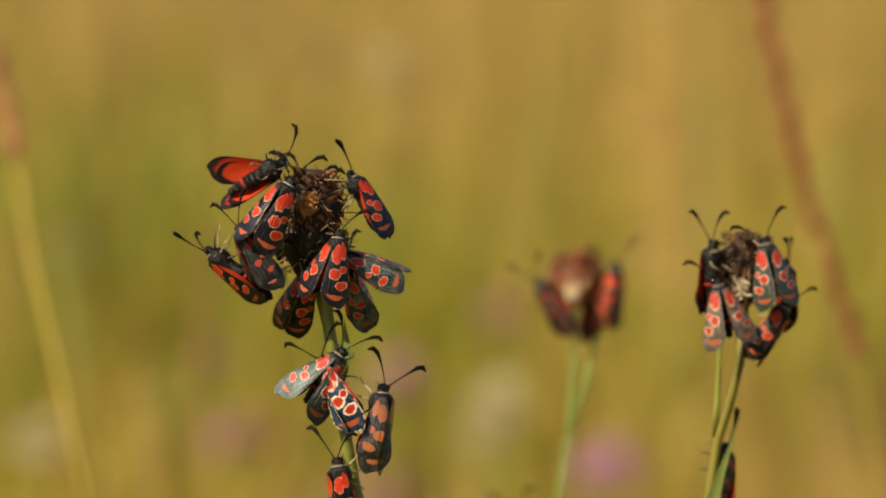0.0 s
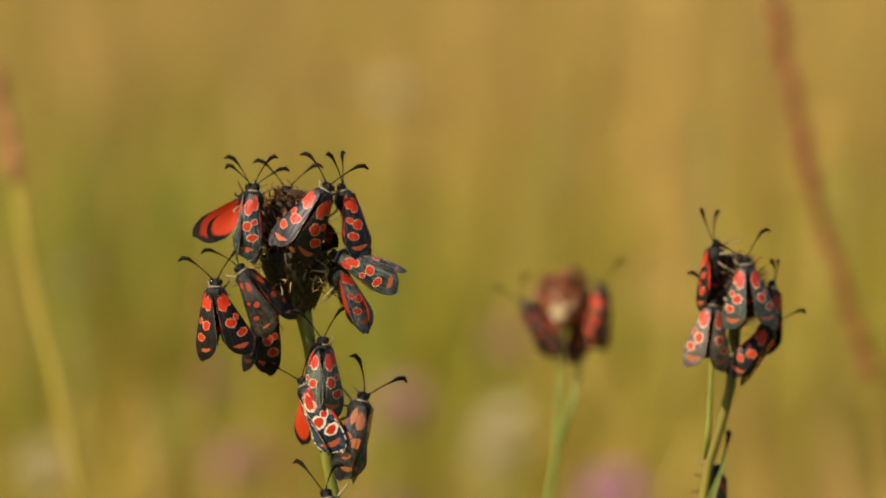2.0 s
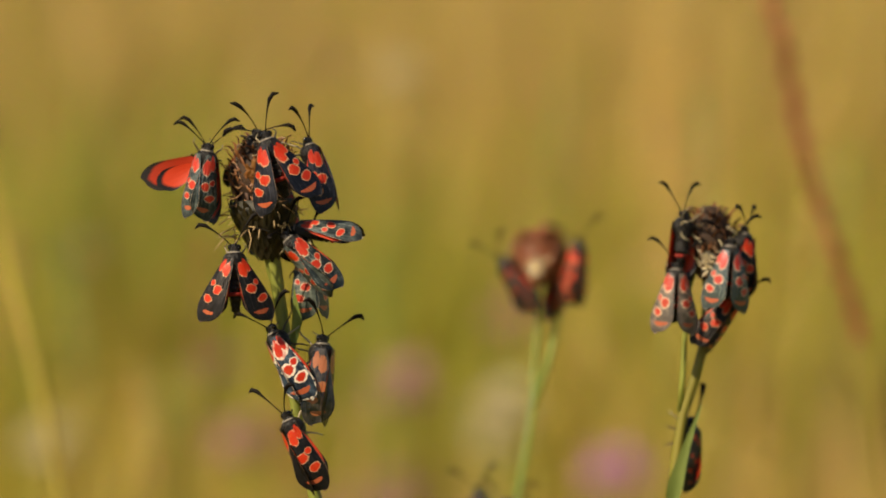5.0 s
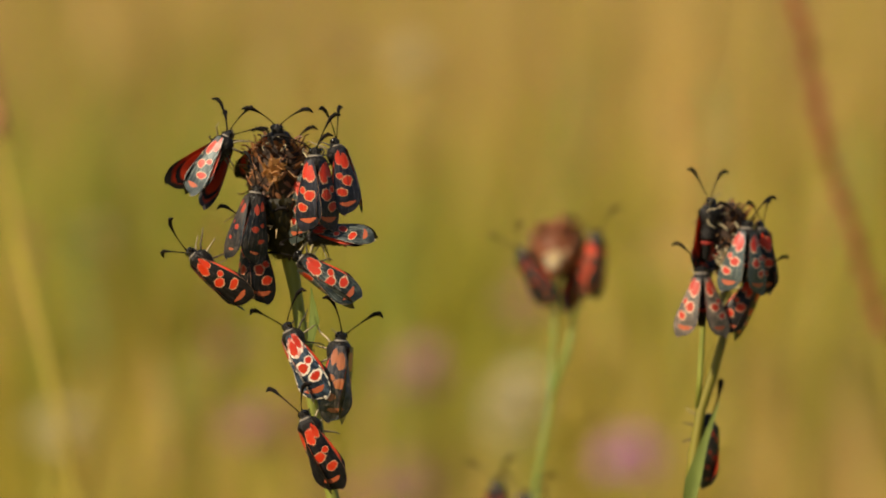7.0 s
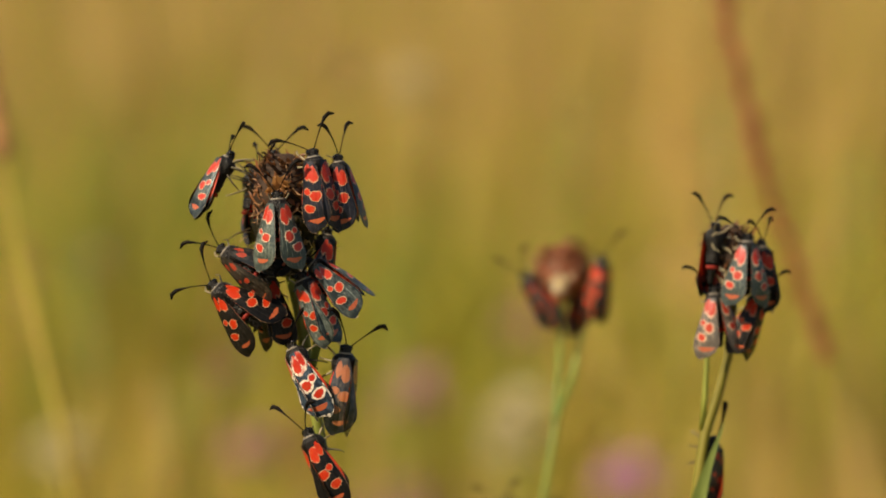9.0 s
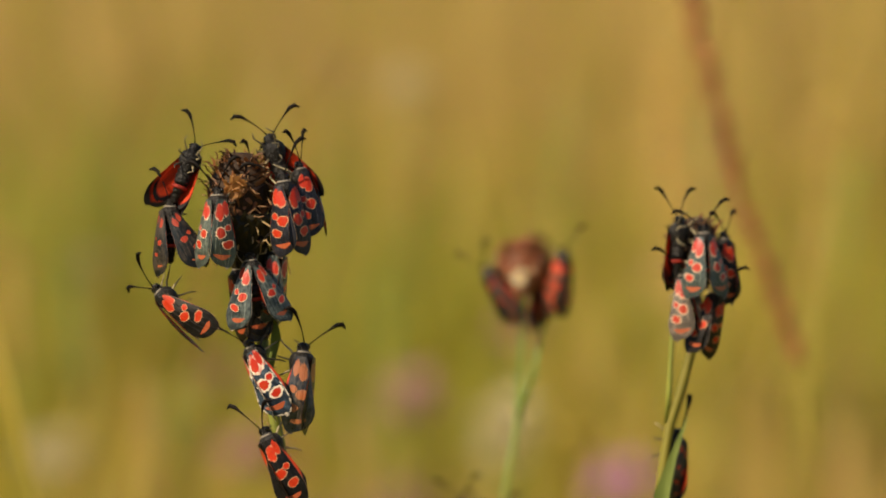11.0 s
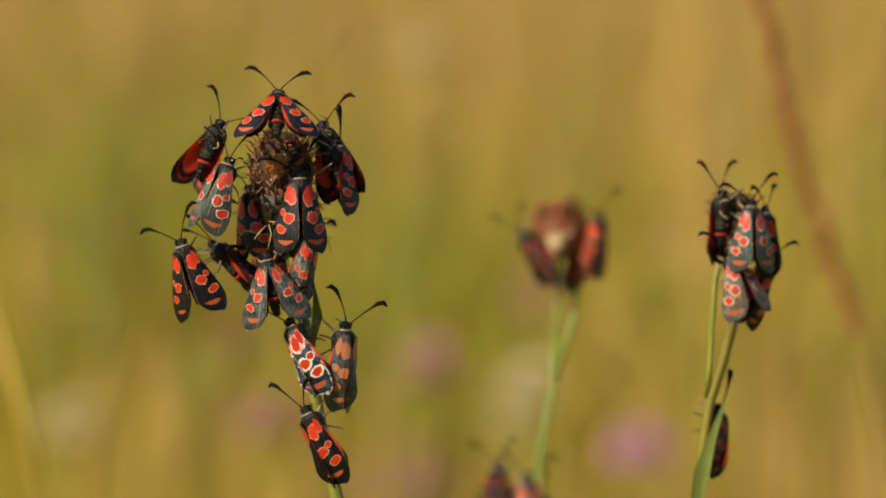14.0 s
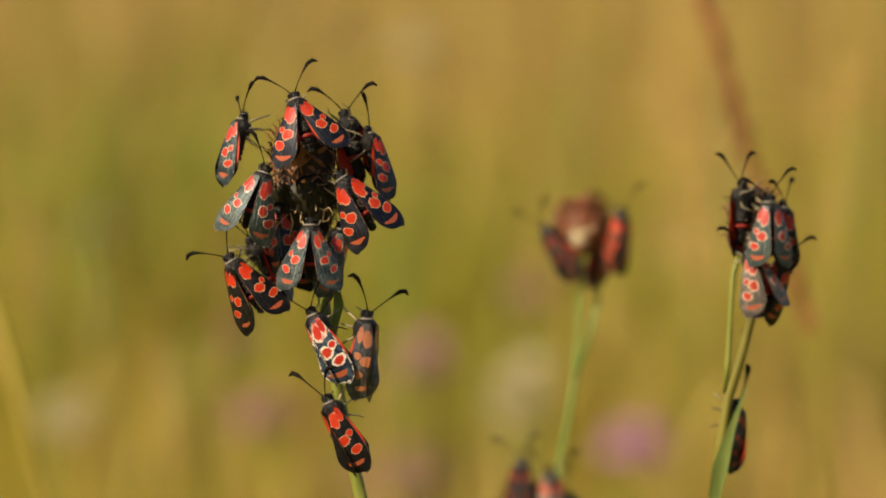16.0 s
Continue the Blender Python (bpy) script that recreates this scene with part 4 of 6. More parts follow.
SORREL_SWAY = [(0, 7.1), (0.5, 12.7), (1, 15.3), (1.5, 11.8), (2, 11.9), (2.5, 12.2), (3, 13.4), (3.5, 10.8), (4, 11.2), (4.5, 15.3), (5, 13.1),
    (7.5, 14.7), (8, 6.7), (8.5, -0.8), (11, -4.5), (11.5, -0.1), (12, -5.9), (12.5, -4.4), (13, 0.8), (13.5, 12.8), (14, 3.7), (14.5, 13.7),
    (15, 1.2), (15.5, 0.6), (16, -11.7)]
STALK_SWAY = [(0, 9.4), (0.5, 9.5), (1, 8.7), (1.5, 9.2), (2, 10.6), (2.5, 8.5), (3, 10.7), (3.5, 7.0), (4, 5.8), (4.5, 8.3), (5, 7.7), (7.5, 6.8),
    (8, 9.0), (8.5, 8.2), (11, 2.7), (11.5, 1.7), (12, 1.9), (12.5, -0.7), (13, -3.7), (13.5, 1.5), (14, -5.1), (14.5, -3.1), (15, -3.6),
    (15.5, -6.0), (16, -7.9)]


def swayed(rows, t, foot, height):
    """The tilt of a plant about its foot at t seconds."""
    for (a, *p), (b, *q) in zip(rows, rows[1:]):
        if a <= t <= b:
            u = (t - a) / (b - a)
            d = [v * (1 - u) + w * u for v, w in zip(p, q)]
    up = d[1] * MM if len(d) > 1 else 0.0
    return Matrix.Translation(foot + Vector((0, 0, up))) @ Matrix.Rotation(math.atan2(d[0] * MM, height), 4, "Y") @ Matrix.Translation(-foot)


def rider(head, rows):
    """A function that gives the world pose of what sits on a swaying head."""
    foot = head.translation.copy()
    foot.z = 0

    def on(t, *where):
        return swayed(rows, t, foot, head.translation.z) @ head @ perch(*where)
    return on


on_main, on_side, on_middle, on_low = rider(MAIN, MAIN_SWAY), rider(SIDE, SIDE_SWAY), rider(MIDDLE, MIDDLE_SWAY), rider(LOW, MIDDLE_SWAY)


def flex(moth, side, rows, hind_only=False):
    """Keys the splay of the wings of one side; the hindwing follows, or opens by itself."""
    for ob in moth.children:
        if "side" in ob.keys() and ob["side"] == side:
            hind = ob.name.startswith("hind")
            if hind_only and not hind:
                continue
            ob.animation_data_clear()
            walk(ob, [(t, wing_pose(side, hind, (a * 0.8 if a < 35 else a - 8) if hind else a, 38 - max(0, min(33, a - 20)))) for t, a in rows])


def motions():
    for ob, rows in ((main_plant, MAIN_SWAY), (side_plant, SIDE_SWAY), (middle_plant, MIDDLE_SWAY), (low_plant, MIDDLE_SWAY)):
        foot = ob.location.copy()
        height = {main_plant: MAIN, side_plant: SIDE, middle_plant: MIDDLE, low_plant: LOW}[ob].translation.z
        walk(ob, [(t, swayed(rows, t, foot, height) @ Matrix.Translation(foot)) for t, *_ in rows])
    for ob, rows, height in ((sorrel, SORREL_SWAY, 0.47), (stalk, STALK_SWAY, 0.43)):
        foot = ob.location.copy()
        walk(ob, [(t, swayed(rows, t, foot, height) @ Matrix.Translation(foot)) for t, *_ in rows])
    walk(left_moth, [
        (0, on_main(0, -18.7, 5, -6, 52, -4, -100)), (0.5, on_main(0.5, -18.9, 5, -8, 50, -4, -100)), (1, on_main(1, -18.2, 5, -5.2, 38, -4, -90)),
        (1.5, on_main(1.5, -17.3, 5, -9.8, 30.6, -4, -112)), (2, on_main(2, -13.8, 6, -7.9, -1.7, -4, -5)), (2.5, on_main(2.5, -15.1, 7, -8.2, 18.8, -4, -5)),
        (3, on_main(3, -13.9, 7, -7.3, 14, -4, 0)), (3.5, on_main(3.5, -10.6, 8, -9.3, 12, -4, 0)), (4, on_main(4, -6.6, 9, -7.5, 1.3, -4, 0)),
        (4.5, on_main(4.5, -4.9, 9, -10.8, -10.1, -4, 0)), (5, on_main(5, -4.8, 9, -11.2, 1.3, -4, 0)), (7.5, on_main(7.5, -17.2, 5, -12.6, 52, -4, -60)),
        (8, on_main(8, -14.9, 6, -13.6, 39.9, -4, 0)), (8.5, on_main(8.5, -12.7, 6, -14.2, 47.2, -4, 0)), (11, on_main(11, -15.2, 5, -15.6, 45.9, -4, -52)),
        (11.5, on_main(11.5, -17.1, 5, -15.5, 43.6, -4, -72)), (12, on_main(12, -16.5, 5, -14.7, 39.6, -4, -72)), (12.5, on_main(12.5, -16.5, 5, -14.4, 37.8, -4, -72)),
        (13, on_main(13, -17.4, 5, -14, 37.2, -4, -72)), (13.5, on_main(13.5, -17.8, 5, -10.9, 19.3, -4, -30)), (14, on_main(14, -18, 6, -11.1, 16.9, -4, -15)),
        (14.5, on_main(14.5, -16.8, 6, -13.5, 32.4, -4, -10)), (15, on_main(15, -16.6, 6, -14.7, 25.8, -4, -10)), (15.5, on_main(15.5, -14.5, 6, -14.7, 31.4, -4, -10)),
        (16, on_main(16, -13.3, 6, -15.8, 31.4, -4, -10))
    ])
    flex(left_moth, -1, [(0, 14), (1.5, 14), (2, 10), (2.5, 22), (3, 22), (3.5, 23), (4, 28), (4.5, 30), (5, 28), (7.5, 12), (8, 24), (8.5, 24), (11, 18), (11.5, 16), (13, 16), (13.5, 12), (14, 21), (15.5, 21), (16, 22)])
    flex(left_moth, 1, [(0, 14), (1.5, 14), (2, 30), (2.5, 24), (3, 24), (3.5, 23), (4, 29), (4.5, 30), (5, 28), (7.5, 12), (8, 24), (11, 24), (11.5, 20), (13.5, 20), (14, 21), (15.5, 21), (16, 22)])
    walk(upper_left_moth, [
        (0, on_main(0, -1.5, -6, 5.7, -30, -4, 0)), (0.5, on_main(0.5, -0.2, 5, 11.4, -62, -6, 0)), (1, on_main(1, -1, 5, 12.7, -56.5, -10, -25)),
        (1.5, on_main(1.5, 1.4, 5, 13.1, -76.1, -10, -48)), (2, on_main(2, -7, 7, 9, -8.2, -4, -42)), (2.5, on_main(2.5, -5.7, 7, 11.5, -22.3, -4, -5)),
        (3, on_main(3, -11, 6, 7.6, -10.1, -4, -40)), (3.5, on_main(3.5, -11.3, 6, 6.1, -12.4, -4, -32)), (4, on_main(4, -11.1, 6, 4.3, -18.2, -4, -35)),
        (4.5, on_main(4.5, -9.9, 6, 3.7, -10.4, -4, -25)), (5, on_main(5, -9.7, 6, 6.7, -10.3, -4, -12)), (7.5, on_main(7.5, -9.1, 4, 9.1, -34, -4, -80)),
        (8, on_main(8, -10, 4, 7.5, -28.6, -4, -80)), (8.5, on_main(8.5, -9.9, 4, 8.3, -28.6, -4, -80)), (11, on_main(11, -8.3, 4, 9.5, -20.9, -4, -186)),
        (11.5, on_main(11.5, -6.8, 3, 10.6, -34.8, -4, -186)), (12, on_main(12, -9.8, 3, 9.8, -40.7, -4, -186)), (12.5, on_main(12.5, -10.6, 3, 10.5, -36.1, -4, -186)),
        (13, on_main(13, -9.5, 3, 11.1, -34.5, -4, -186)), (13.5, on_main(13.5, -9.1, 3, 9.4, -38.3, -4, -186)), (14, on_main(14, -11.2, 3, 10.1, -21.4, -4, -186)),
        (14.5, on_main(14.5, -10, 3, 9.8, -17.7, -4, -186)), (15, on_main(15, -9.7, 3, 10, -21.9, -4, -186)), (15.5, on_main(15.5, -11.7, 3, 10.6, -15.9, -4, -82)),
        (16, on_main(16, -11, 3, 9.5, -14.4, -4, -82))
    ])
    flex(upper_left_moth, -1, [(0, 14), (1.5, 14), (2, 10), (2.5, 20), (3, 20), (3.5, 18), (4, 18), (4.5, 17), (5, 10), (7.5, 16), (8.5, 16), (11, 4), (15, 4), (15.5, 16), (16, 16)])
    flex(upper_left_moth, 1, [(0, 14), (1.5, 14), (2, 10), (2.5, 20), (3, 18), (3.5, 18), (4, 16), (4.5, 14), (5, 12), (7.5, 10), (8.5, 10), (11, 24), (11.5, 18), (12, 18), (12.5, 20), (13, 22), (13.5, 28), (14, 22), (14.5, 26), (15, 24), (15.5, 10), (16, 10)])
    walk(front_moth, [
        (0, on_main(0, -3.9, 9, 6.4, -31, -4, -20)), (0.5, on_main(0.5, 1.8, 9, 3.6, -78, -4, -35)), (1, on_main(1, 1.9, 9, 3.2, -93.1, -4, -35)),
        (1.5, on_main(1.5, 2.6, 9, 5.2, -79.5, -4, -30)), (2, on_main(2, 6.1, 9, 9, -31, -4, 0)), (2.5, on_main(2.5, 3.9, 9, 10.2, 6.8, -4, 22)),
        (3, on_main(3, 3.5, 9, 8.9, 6, -4, 0)), (3.5, on_main(3.5, 3, 9, 9.1, 4, -4, 0)), (4, on_main(4, -0.4, 9, 8.4, 33.3, -4, 0)),
        (4.5, on_main(4.5, 0.2, 9, 9.5, 39.8, -4, 0)), (5, on_main(5, 0.7, 9, 8.7, 18.2, -4, 0)), (7.5, on_main(7.5, 6.9, 8, 5.5, 2.7, -4, 15)),
        (8, on_main(8, 3.7, 8, 7.8, 21.8, -4, 35)), (8.5, on_main(8.5, 4.3, 8, 8.7, 13, -4, 25)), (11, on_main(11, 7.6, 8, 4.1, 6.7, -4, 10)),
        (11.5, on_main(11.5, 5.5, 8, 2, 6.7, -4, 5)), (12, on_main(12, 2.2, 9, 3, -13.1, -4, 0)), (12.5, on_main(12.5, 2.8, 9, 1.5, -26, -4, 0)),
        (13, on_main(13, 2.9, 9, 3.9, -10.8, -4, 0)), (13.5, on_main(13.5, 3.8, 9, 2.2, -1.8, -4, 0)), (14, on_main(14, 3.1, 9, 0.9, 1.4, -4, 5)),
        (14.5, on_main(14.5, 4.4, 9, -0.4, 1.3, -4, 5)), (15, on_main(15, 5.1, 9, 1.8, 1.3, -4, 10)), (15.5, on_main(15.5, 7.1, 9, 1.4, 11.3, -4, 10)),
        (16, on_main(16, 6.3, 9, -1.2, 32.9, -4, 5))
    ])
    flex(front_moth, -1, [(0, 18), (0.5, 16), (1, 16.7), (1.5, 17.3), (2, 18), (2.5, 10), (3, 20), (3.5, 18), (4, 25), (4.5, 19), (5, 24), (7.5, 12), (8.5, 12), (11, 11), (11.5, 15), (12, 24), (12.5, 21), (13, 23), (13.5, 21), (14, 19), (15, 19), (15.5, 15), (16, 23)])
    flex(front_moth, 1, [(0, 18), (0.5, 16), (1, 16.7), (1.5, 17.3), (2, 18), (2.5, 16), (3, 20), (3.5, 20), (4, 25), (4.5, 19), (5, 27), (7.5, 12), (8.5, 12), (11, 13), (11.5, 19), (12, 24), (12.5, 21), (13, 23), (13.5, 21), (14, 19), (15.5, 19), (16, 23)])
    walk(hidden_moth, [
        (0, on_main(0, 4.5, 9, -2.9, -8, -4, -25)), (0.5, on_main(0.5, 2.2, 10, -3.4, -58.3, -4, -25)), (1, on_main(1, 2.2, 10, -2.4, -56.5, -4, -35)),
        (1.5, on_main(1.5, 3.3, 10, 1, -54.4, -4, -25)), (2, on_main(2, -1.3, -2, 0.4, -4.6, -4, 0)), (2.5, on_main(2.5, 0.6, -2, -2.1, -10, -4, 0)),
        (3, on_main(3, 0.9, -2, -1.9, -9, -4, 0)), (3.5, on_main(3.5, 1.6, -2, -1.4, -6.5, -4, 0)), (4, on_main(4, 2.4, -2, -0.7, -3.5, -4, 0)),
        (4.5, on_main(4.5, 3, -2, -0.2, -1, -4, 0)), (5, on_main(5, 3.3, -2, 0, 0, -4, 0)), (7.5, on_main(7.5, 0.2, -3, 6.2, 2, -4, -5)),
        (8, on_main(8, 10.2, 3, -5.5, -10, -4, 60)), (8.5, on_main(8.5, 8.9, 3, -4.3, -10, -4, 60)), (11, on_main(11, 4, 0, -12.3, -5, -4, 60)),
        (11.5, on_main(11.5, -7.4, 3, 1, 8, -4, 0)), (12, on_main(12, -7, 1, -2.4, 8, -4, -20)), (12.5, on_main(12.5, -6.8, 1, -2.3, 7.4, -4, -20)),
        (13, on_main(13, -6.5, 1, -2, 6, -4, -20)), (13.5, on_main(13.5, -6.2, 1, -1.6, 4.6, -4, -20)), (14, on_main(14, -6.1, 1, -1.4, 4, -4, -20)),
        (14.5, on_main(14.5, -5.8, 1, -2.2, 4, -4, -20)), (15, on_main(15, -5.5, 1, -2.9, 4, -4, -20)), (15.5, on_main(15.5, -4.8, 1, -4.3, 4, -4, -20)),
        (16, on_main(16, -4.1, 1, -5.6, 4, -4, -20))
    ])
    flex(hidden_moth, -1, [(0, 30), (0.5, 16), (1, 15.9), (1.5, 15.7), (2, 15.6), (2.5, 15.4), (3, 15.3), (3.5, 15.1), (4, 15), (4.5, 14.9), (5, 14.7), (7.5, 14), (16, 14)])
    flex(hidden_moth, 1, [(0, 12), (0.5, 16), (1, 15.9), (1.5, 15.7), (2, 15.6), (2.5, 15.4), (3, 15.3), (3.5, 15.1), (4, 15), (4.5, 14.9), (5, 14.7), (7.5, 14), (16, 14)])
    walk(inner_moth, [
        (0, on_main(0, -13.1, 6, -1.9, 26, -4, -40)), (0.5, on_main(0.5, -13.8, 6, -0.7, 28, -4, -40)), (1, on_main(1, -13.6, 6, -1.9, 22, -4, -40)),
        (1.5, on_main(1.5, -13.2, 6, -4.7, 28, -4, -35)), (2, on_main(2, -9.5, 6, -5.3, 35, -4, 20)), (2.5, on_main(2.5, -9, 6, -7.2, 40.3, -4, 35)),
        (3, on_main(3, -8.2, 6, -7.1, 45.4, -4, 25)), (3.5, on_main(3.5, -6, 6, -9.3, 48.2, -4, 10)), (4, on_main(4, -2, -4, 0.1, 20, -4, 10)),
        (4.5, on_main(4.5, 1.1, -5, 1.3, 8, -4, 10)), (5, on_main(5, -0.2, -6, 1, 5, -4, 0)), (7.5, on_main(7.5, -7.3, 8, -1.6, -11.6, -4, -15)),
        (8, on_main(8, -12, 7, -6.8, 48, -4, 0)), (8.5, on_main(8.5, -11, 6, -8.7, 59.6, -4, 0)), (11, on_main(11, -12.6, 5, -0.3, -0.9, -4, -15)),
        (11.5, on_main(11.5, -12.2, 4, 2.6, 33.7, -4, 30)), (12, on_main(12, -9.8, 3, 3.3, 18, -4, -30)), (12.5, on_main(12.5, -10, 3, 0.7, 24, -4, -30)),
        (13, on_main(13, -11.1, 5, -11.1, 58, -4, -10)), (13.5, on_main(13.5, -11.3, 5, -9.2, 48, -4, -10)), (14, on_main(14, -12.7, 0, -11.1, 44, -4, 100)),
        (14.5, on_main(14.5, -12, 0, -12.8, 40, -4, 100)), (15, on_main(15, -11.1, 0, -11.1, 35, -4, 100)), (15.5, on_main(15.5, -10, 0, -13, 38, 20, 100)),
        (16, on_main(16, -9.8, 0, -12.6, 32, 20, 100))
    ])
    flex(inner_moth, -1, [(0, 18), (7.5, 18), (8, 17.4), (8.5, 16.9), (11, 12), (11.5, 14), (16, 14)])
    flex(inner_moth, 1, [(0, 18), (5, 18), (7.5, 15), (8, 21.1), (8.5, 24.3), (11, 34), (11.5, 24), (12, 19), (12.5, 14), (16, 14)])
    walk(lower_moth, [
        (0, on_main(0, -0.3, 5, -9.5, -24, 30, -10)), (0.5, on_main(0.5, -2.2, 5, -8.2, -20, 38, -20)), (1, on_main(1, -2, 5, -9.8, -16, 38, -20)),
        (1.5, on_main(1.5, -1.6, 5, -8.8, -26, 36, -20)), (2, on_main(2, -4.4, -1, -10.7, -10, -4, -20)), (2.5, on_main(2.5, -0.9, 0, -13.2, 0, -4, -20)),
        (3, on_main(3, -1.7, -1.5, -10.3, 0, -4, -20)), (3.5, on_main(3.5, -2.5, -3, -7.3, 0, -4, -20)), (4, on_main(4, 0.4, -5, 0.1, 0, -4, -20)),
        (4.5, on_main(4.5, 1.4, -5.5, -0.2, 2.5, -4, -20)), (5, on_main(5, 2.3, -6, -0.5, 5, -4, -20)), (7.5, on_main(7.5, -5.4, 4, -10.7, 0, -4, -20)),
        (8, on_main(8, -4.1, 2, -13, 10, -4, -20)), (8.5, on_main(8.5, -3.9, 1.9, -12.9, 10.3, -4, -20)), (11, on_main(11, -1, 1, -11.3, 14, -4, -20)),
        (11.5, on_main(11.5, -4.3, -3, -7.1, 14, -4, -20)), (12, on_main(12, -5.3, -5, -4.5, 10, -4, -20)), (12.5, on_main(12.5, -5.2, -5, -4.7, 9.8, -4, -20)),
        (13, on_main(13, -4.9, -5, -5.2, 9.4, -4, -20)), (13.5, on_main(13.5, -4.5, -5, -5.8, 8.7, -4, -20)), (14, on_main(14, -4.1, -5, -6.6, 8, -4, -20)),
        (14.5, on_main(14.5, -3.7, -5, -7.3, 7.3, -4, -20)), (15, on_main(15, -3.4, -5, -8, 6.6, -4, -20)), (15.5, on_main(15.5, -3.1, -5, -8.4, 6.2, -4, -20)),
        (16, on_main(16, -3, -5, -8.6, 6, -4, -20))
    ])
    flex(lower_moth, -1, [(0, 14), (16, 14)])
    flex(lower_moth, 1, [(0, 14), (16, 14)])
    walk(rear_moth, [
        (0, on_main(0, -2.5, -5, 5.7, -5, -4, 160)), (0.5, on_main(0.5, -2.4, -4.8, 6.1, -3.4, -4, 161.6)), (1, on_main(1, -2.1, -4.5, 7.2, 0, -4, 165)),
        (1.5, on_main(1.5, -1.8, -4.2, 8.3, 3.4, -4, 168.4)), (2, on_main(2, -1.7, -4, 8.8, 5, -4, 170)), (2.5, on_main(2.5, -0.9, 3, 11.4, 6, 35, 175)),
        (3, on_main(3, -2.6, 3, 10.7, 0, 35, 150)), (3.5, on_main(3.5, -4.1, 3, 9.2, 4, 35, 150)), (4, on_main(4, -3.1, 3, 9.2, 4, 35, 160)),
        (4.5, on_main(4.5, -2, 3, 7.9, 4, 35, 165)), (5, on_main(5, -0.9, 3, 9.3, -10, 35, 160)), (7.5, on_main(7.5, -0.6, 3, 10.1, 10, 35, 165)),
        (8, on_main(8, -1.6, 3, 9.4, 8, 35, 165)), (8.5, on_main(8.5, -2.9, -5, 8.5, 5, -4, 165)), (11, on_main(11, 4.9, 1, 11.3, 19.3, -4, 165)),
        (11.5, on_main(11.5, 5.8, 1, 9.9, 24, -4, 165)), (12, on_main(12, 5.6, 1, 10.4, 22, -4, 165)), (12.5, on_main(12.5, 7.2, 1, 9.6, 16, -4, 165)),
        (13, on_main(13, 5.8, 1, 10.6, 22, -4, 165)), (13.5, on_main(13.5, 7.1, 1, 10.5, 22, -4, 165)), (14, on_main(14, 7, 1, 9.9, 14, -4, 165)),
        (14.5, on_main(14.5, 6.7, 1, 8.9, 14, -4, 165)), (15, on_main(15, 6.7, 1, 10.1, 16, -4, 165)), (15.5, on_main(15.5, 6.6, 1, 11, 14, -4, 165)),
        (16, on_main(16, 7.1, 1, 9.9, 14, -4, 165))
    ])
    flex(rear_moth, -1, [(0, 40), (3, 40), (3.5, 38), (4, 36), (4.5, 32.9), (5, 29.7), (7.5, 14), (8.5, 14), (11, 27), (11.5, 36), (12, 40.6), (12.5, 39), (13, 31.2), (13.5, 28.1), (14, 22), (16, 22)])
    flex(rear_moth, 1, [(0, 14), (4, 14), (4.5, 18.4), (5, 22.9), (7.5, 45), (8, 36), (8.5, 14), (11, 20), (11.5, 14), (16, 14)])
    walk(right_moth, [
        (0, on_main(0, 6.8, 4, 7.9, 28.3, -4, 82)), (0.5, on_main(0.5, 7.5, 4, 7, 28, -4, 85)), (1, on_main(1, 8.1, 4, 6.8, 27, -4, 85)),
        (1.5, on_main(1.5, 8.5, 4, 8.9, 22, -4, 85)), (2, on_main(2, 8.6, 5, 9.1, 16, -4, 65)), (2.5, on_main(2.5, 9.2, 5, 8.9, 9.3, -4, 60)),
        (3, on_main(3, 7.3, 5, 8.2, 15, -4, 62)), (3.5, on_main(3.5, 8.1, 5, 8.2, 12, -4, 58)), (4, on_main(4, 8.6, 4, 7.6, 11.4, -4, 65)),
        (4.5, on_main(4.5, 8.7, 4, 7.4, 15, -4, 58)), (5, on_main(5, 8.1, 5, 7.9, 16, -4, 58)), (7.5, on_main(7.5, 10.1, 5, 7.5, 12, -4, 60)),
        (8, on_main(8, 9.6, 5, 7.4, 14.4, -4, 55)), (8.5, on_main(8.5, 9.5, 5, 7.8, 7.7, -4, 42)), (11, on_main(11, 10.3, 4, 6.4, 12, -4, 60)),
        (11.5, on_main(11.5, 10.3, 3, 5.1, 7, -4, 70)), (12, on_main(12, 9.7, 4, 3.9, 7.9, -4, 82)), (12.5, on_main(12.5, 10.6, 4, 4.6, 5.3, -4, 80)),
        (13, on_main(13, 11.4, 3, 6.6, 14, -4, 85)), (13.5, on_main(13.5, 11, 3, 4.6, 8, -4, 90)), (14, on_main(14, 9.9, 3, 6.7, 6.5, -4, 90)),
        (14.5, on_main(14.5, 11.5, 3, 6.8, 3.1, -4, 90)), (15, on_main(15, 10.9, 3, 6.8, 8, -4, 90)), (15.5, on_main(15.5, 11.6, 3, 9.7, 12, -4, 90)),
        (16, on_main(16, 11.4, 3, 7, 14, -4, 85))
    ])
    flex(right_moth, -1, [(0, 14), (16, 14)])
    flex(right_moth, 1, [(0, 20), (0.5, 14.4), (1, 20), (1.5, 22), (2, 15.6), (2.5, 16), (3, 16.4), (3.5, 16.8), (4, 17.2), (4.5, 17.6), (5, 18), (7.5, 20), (8, 30), (8.5, 26), (11, 20.7), (11.5, 22), (12, 23.3), (12.5, 24.7), (13, 26), (13.5, 24), (16, 24)])
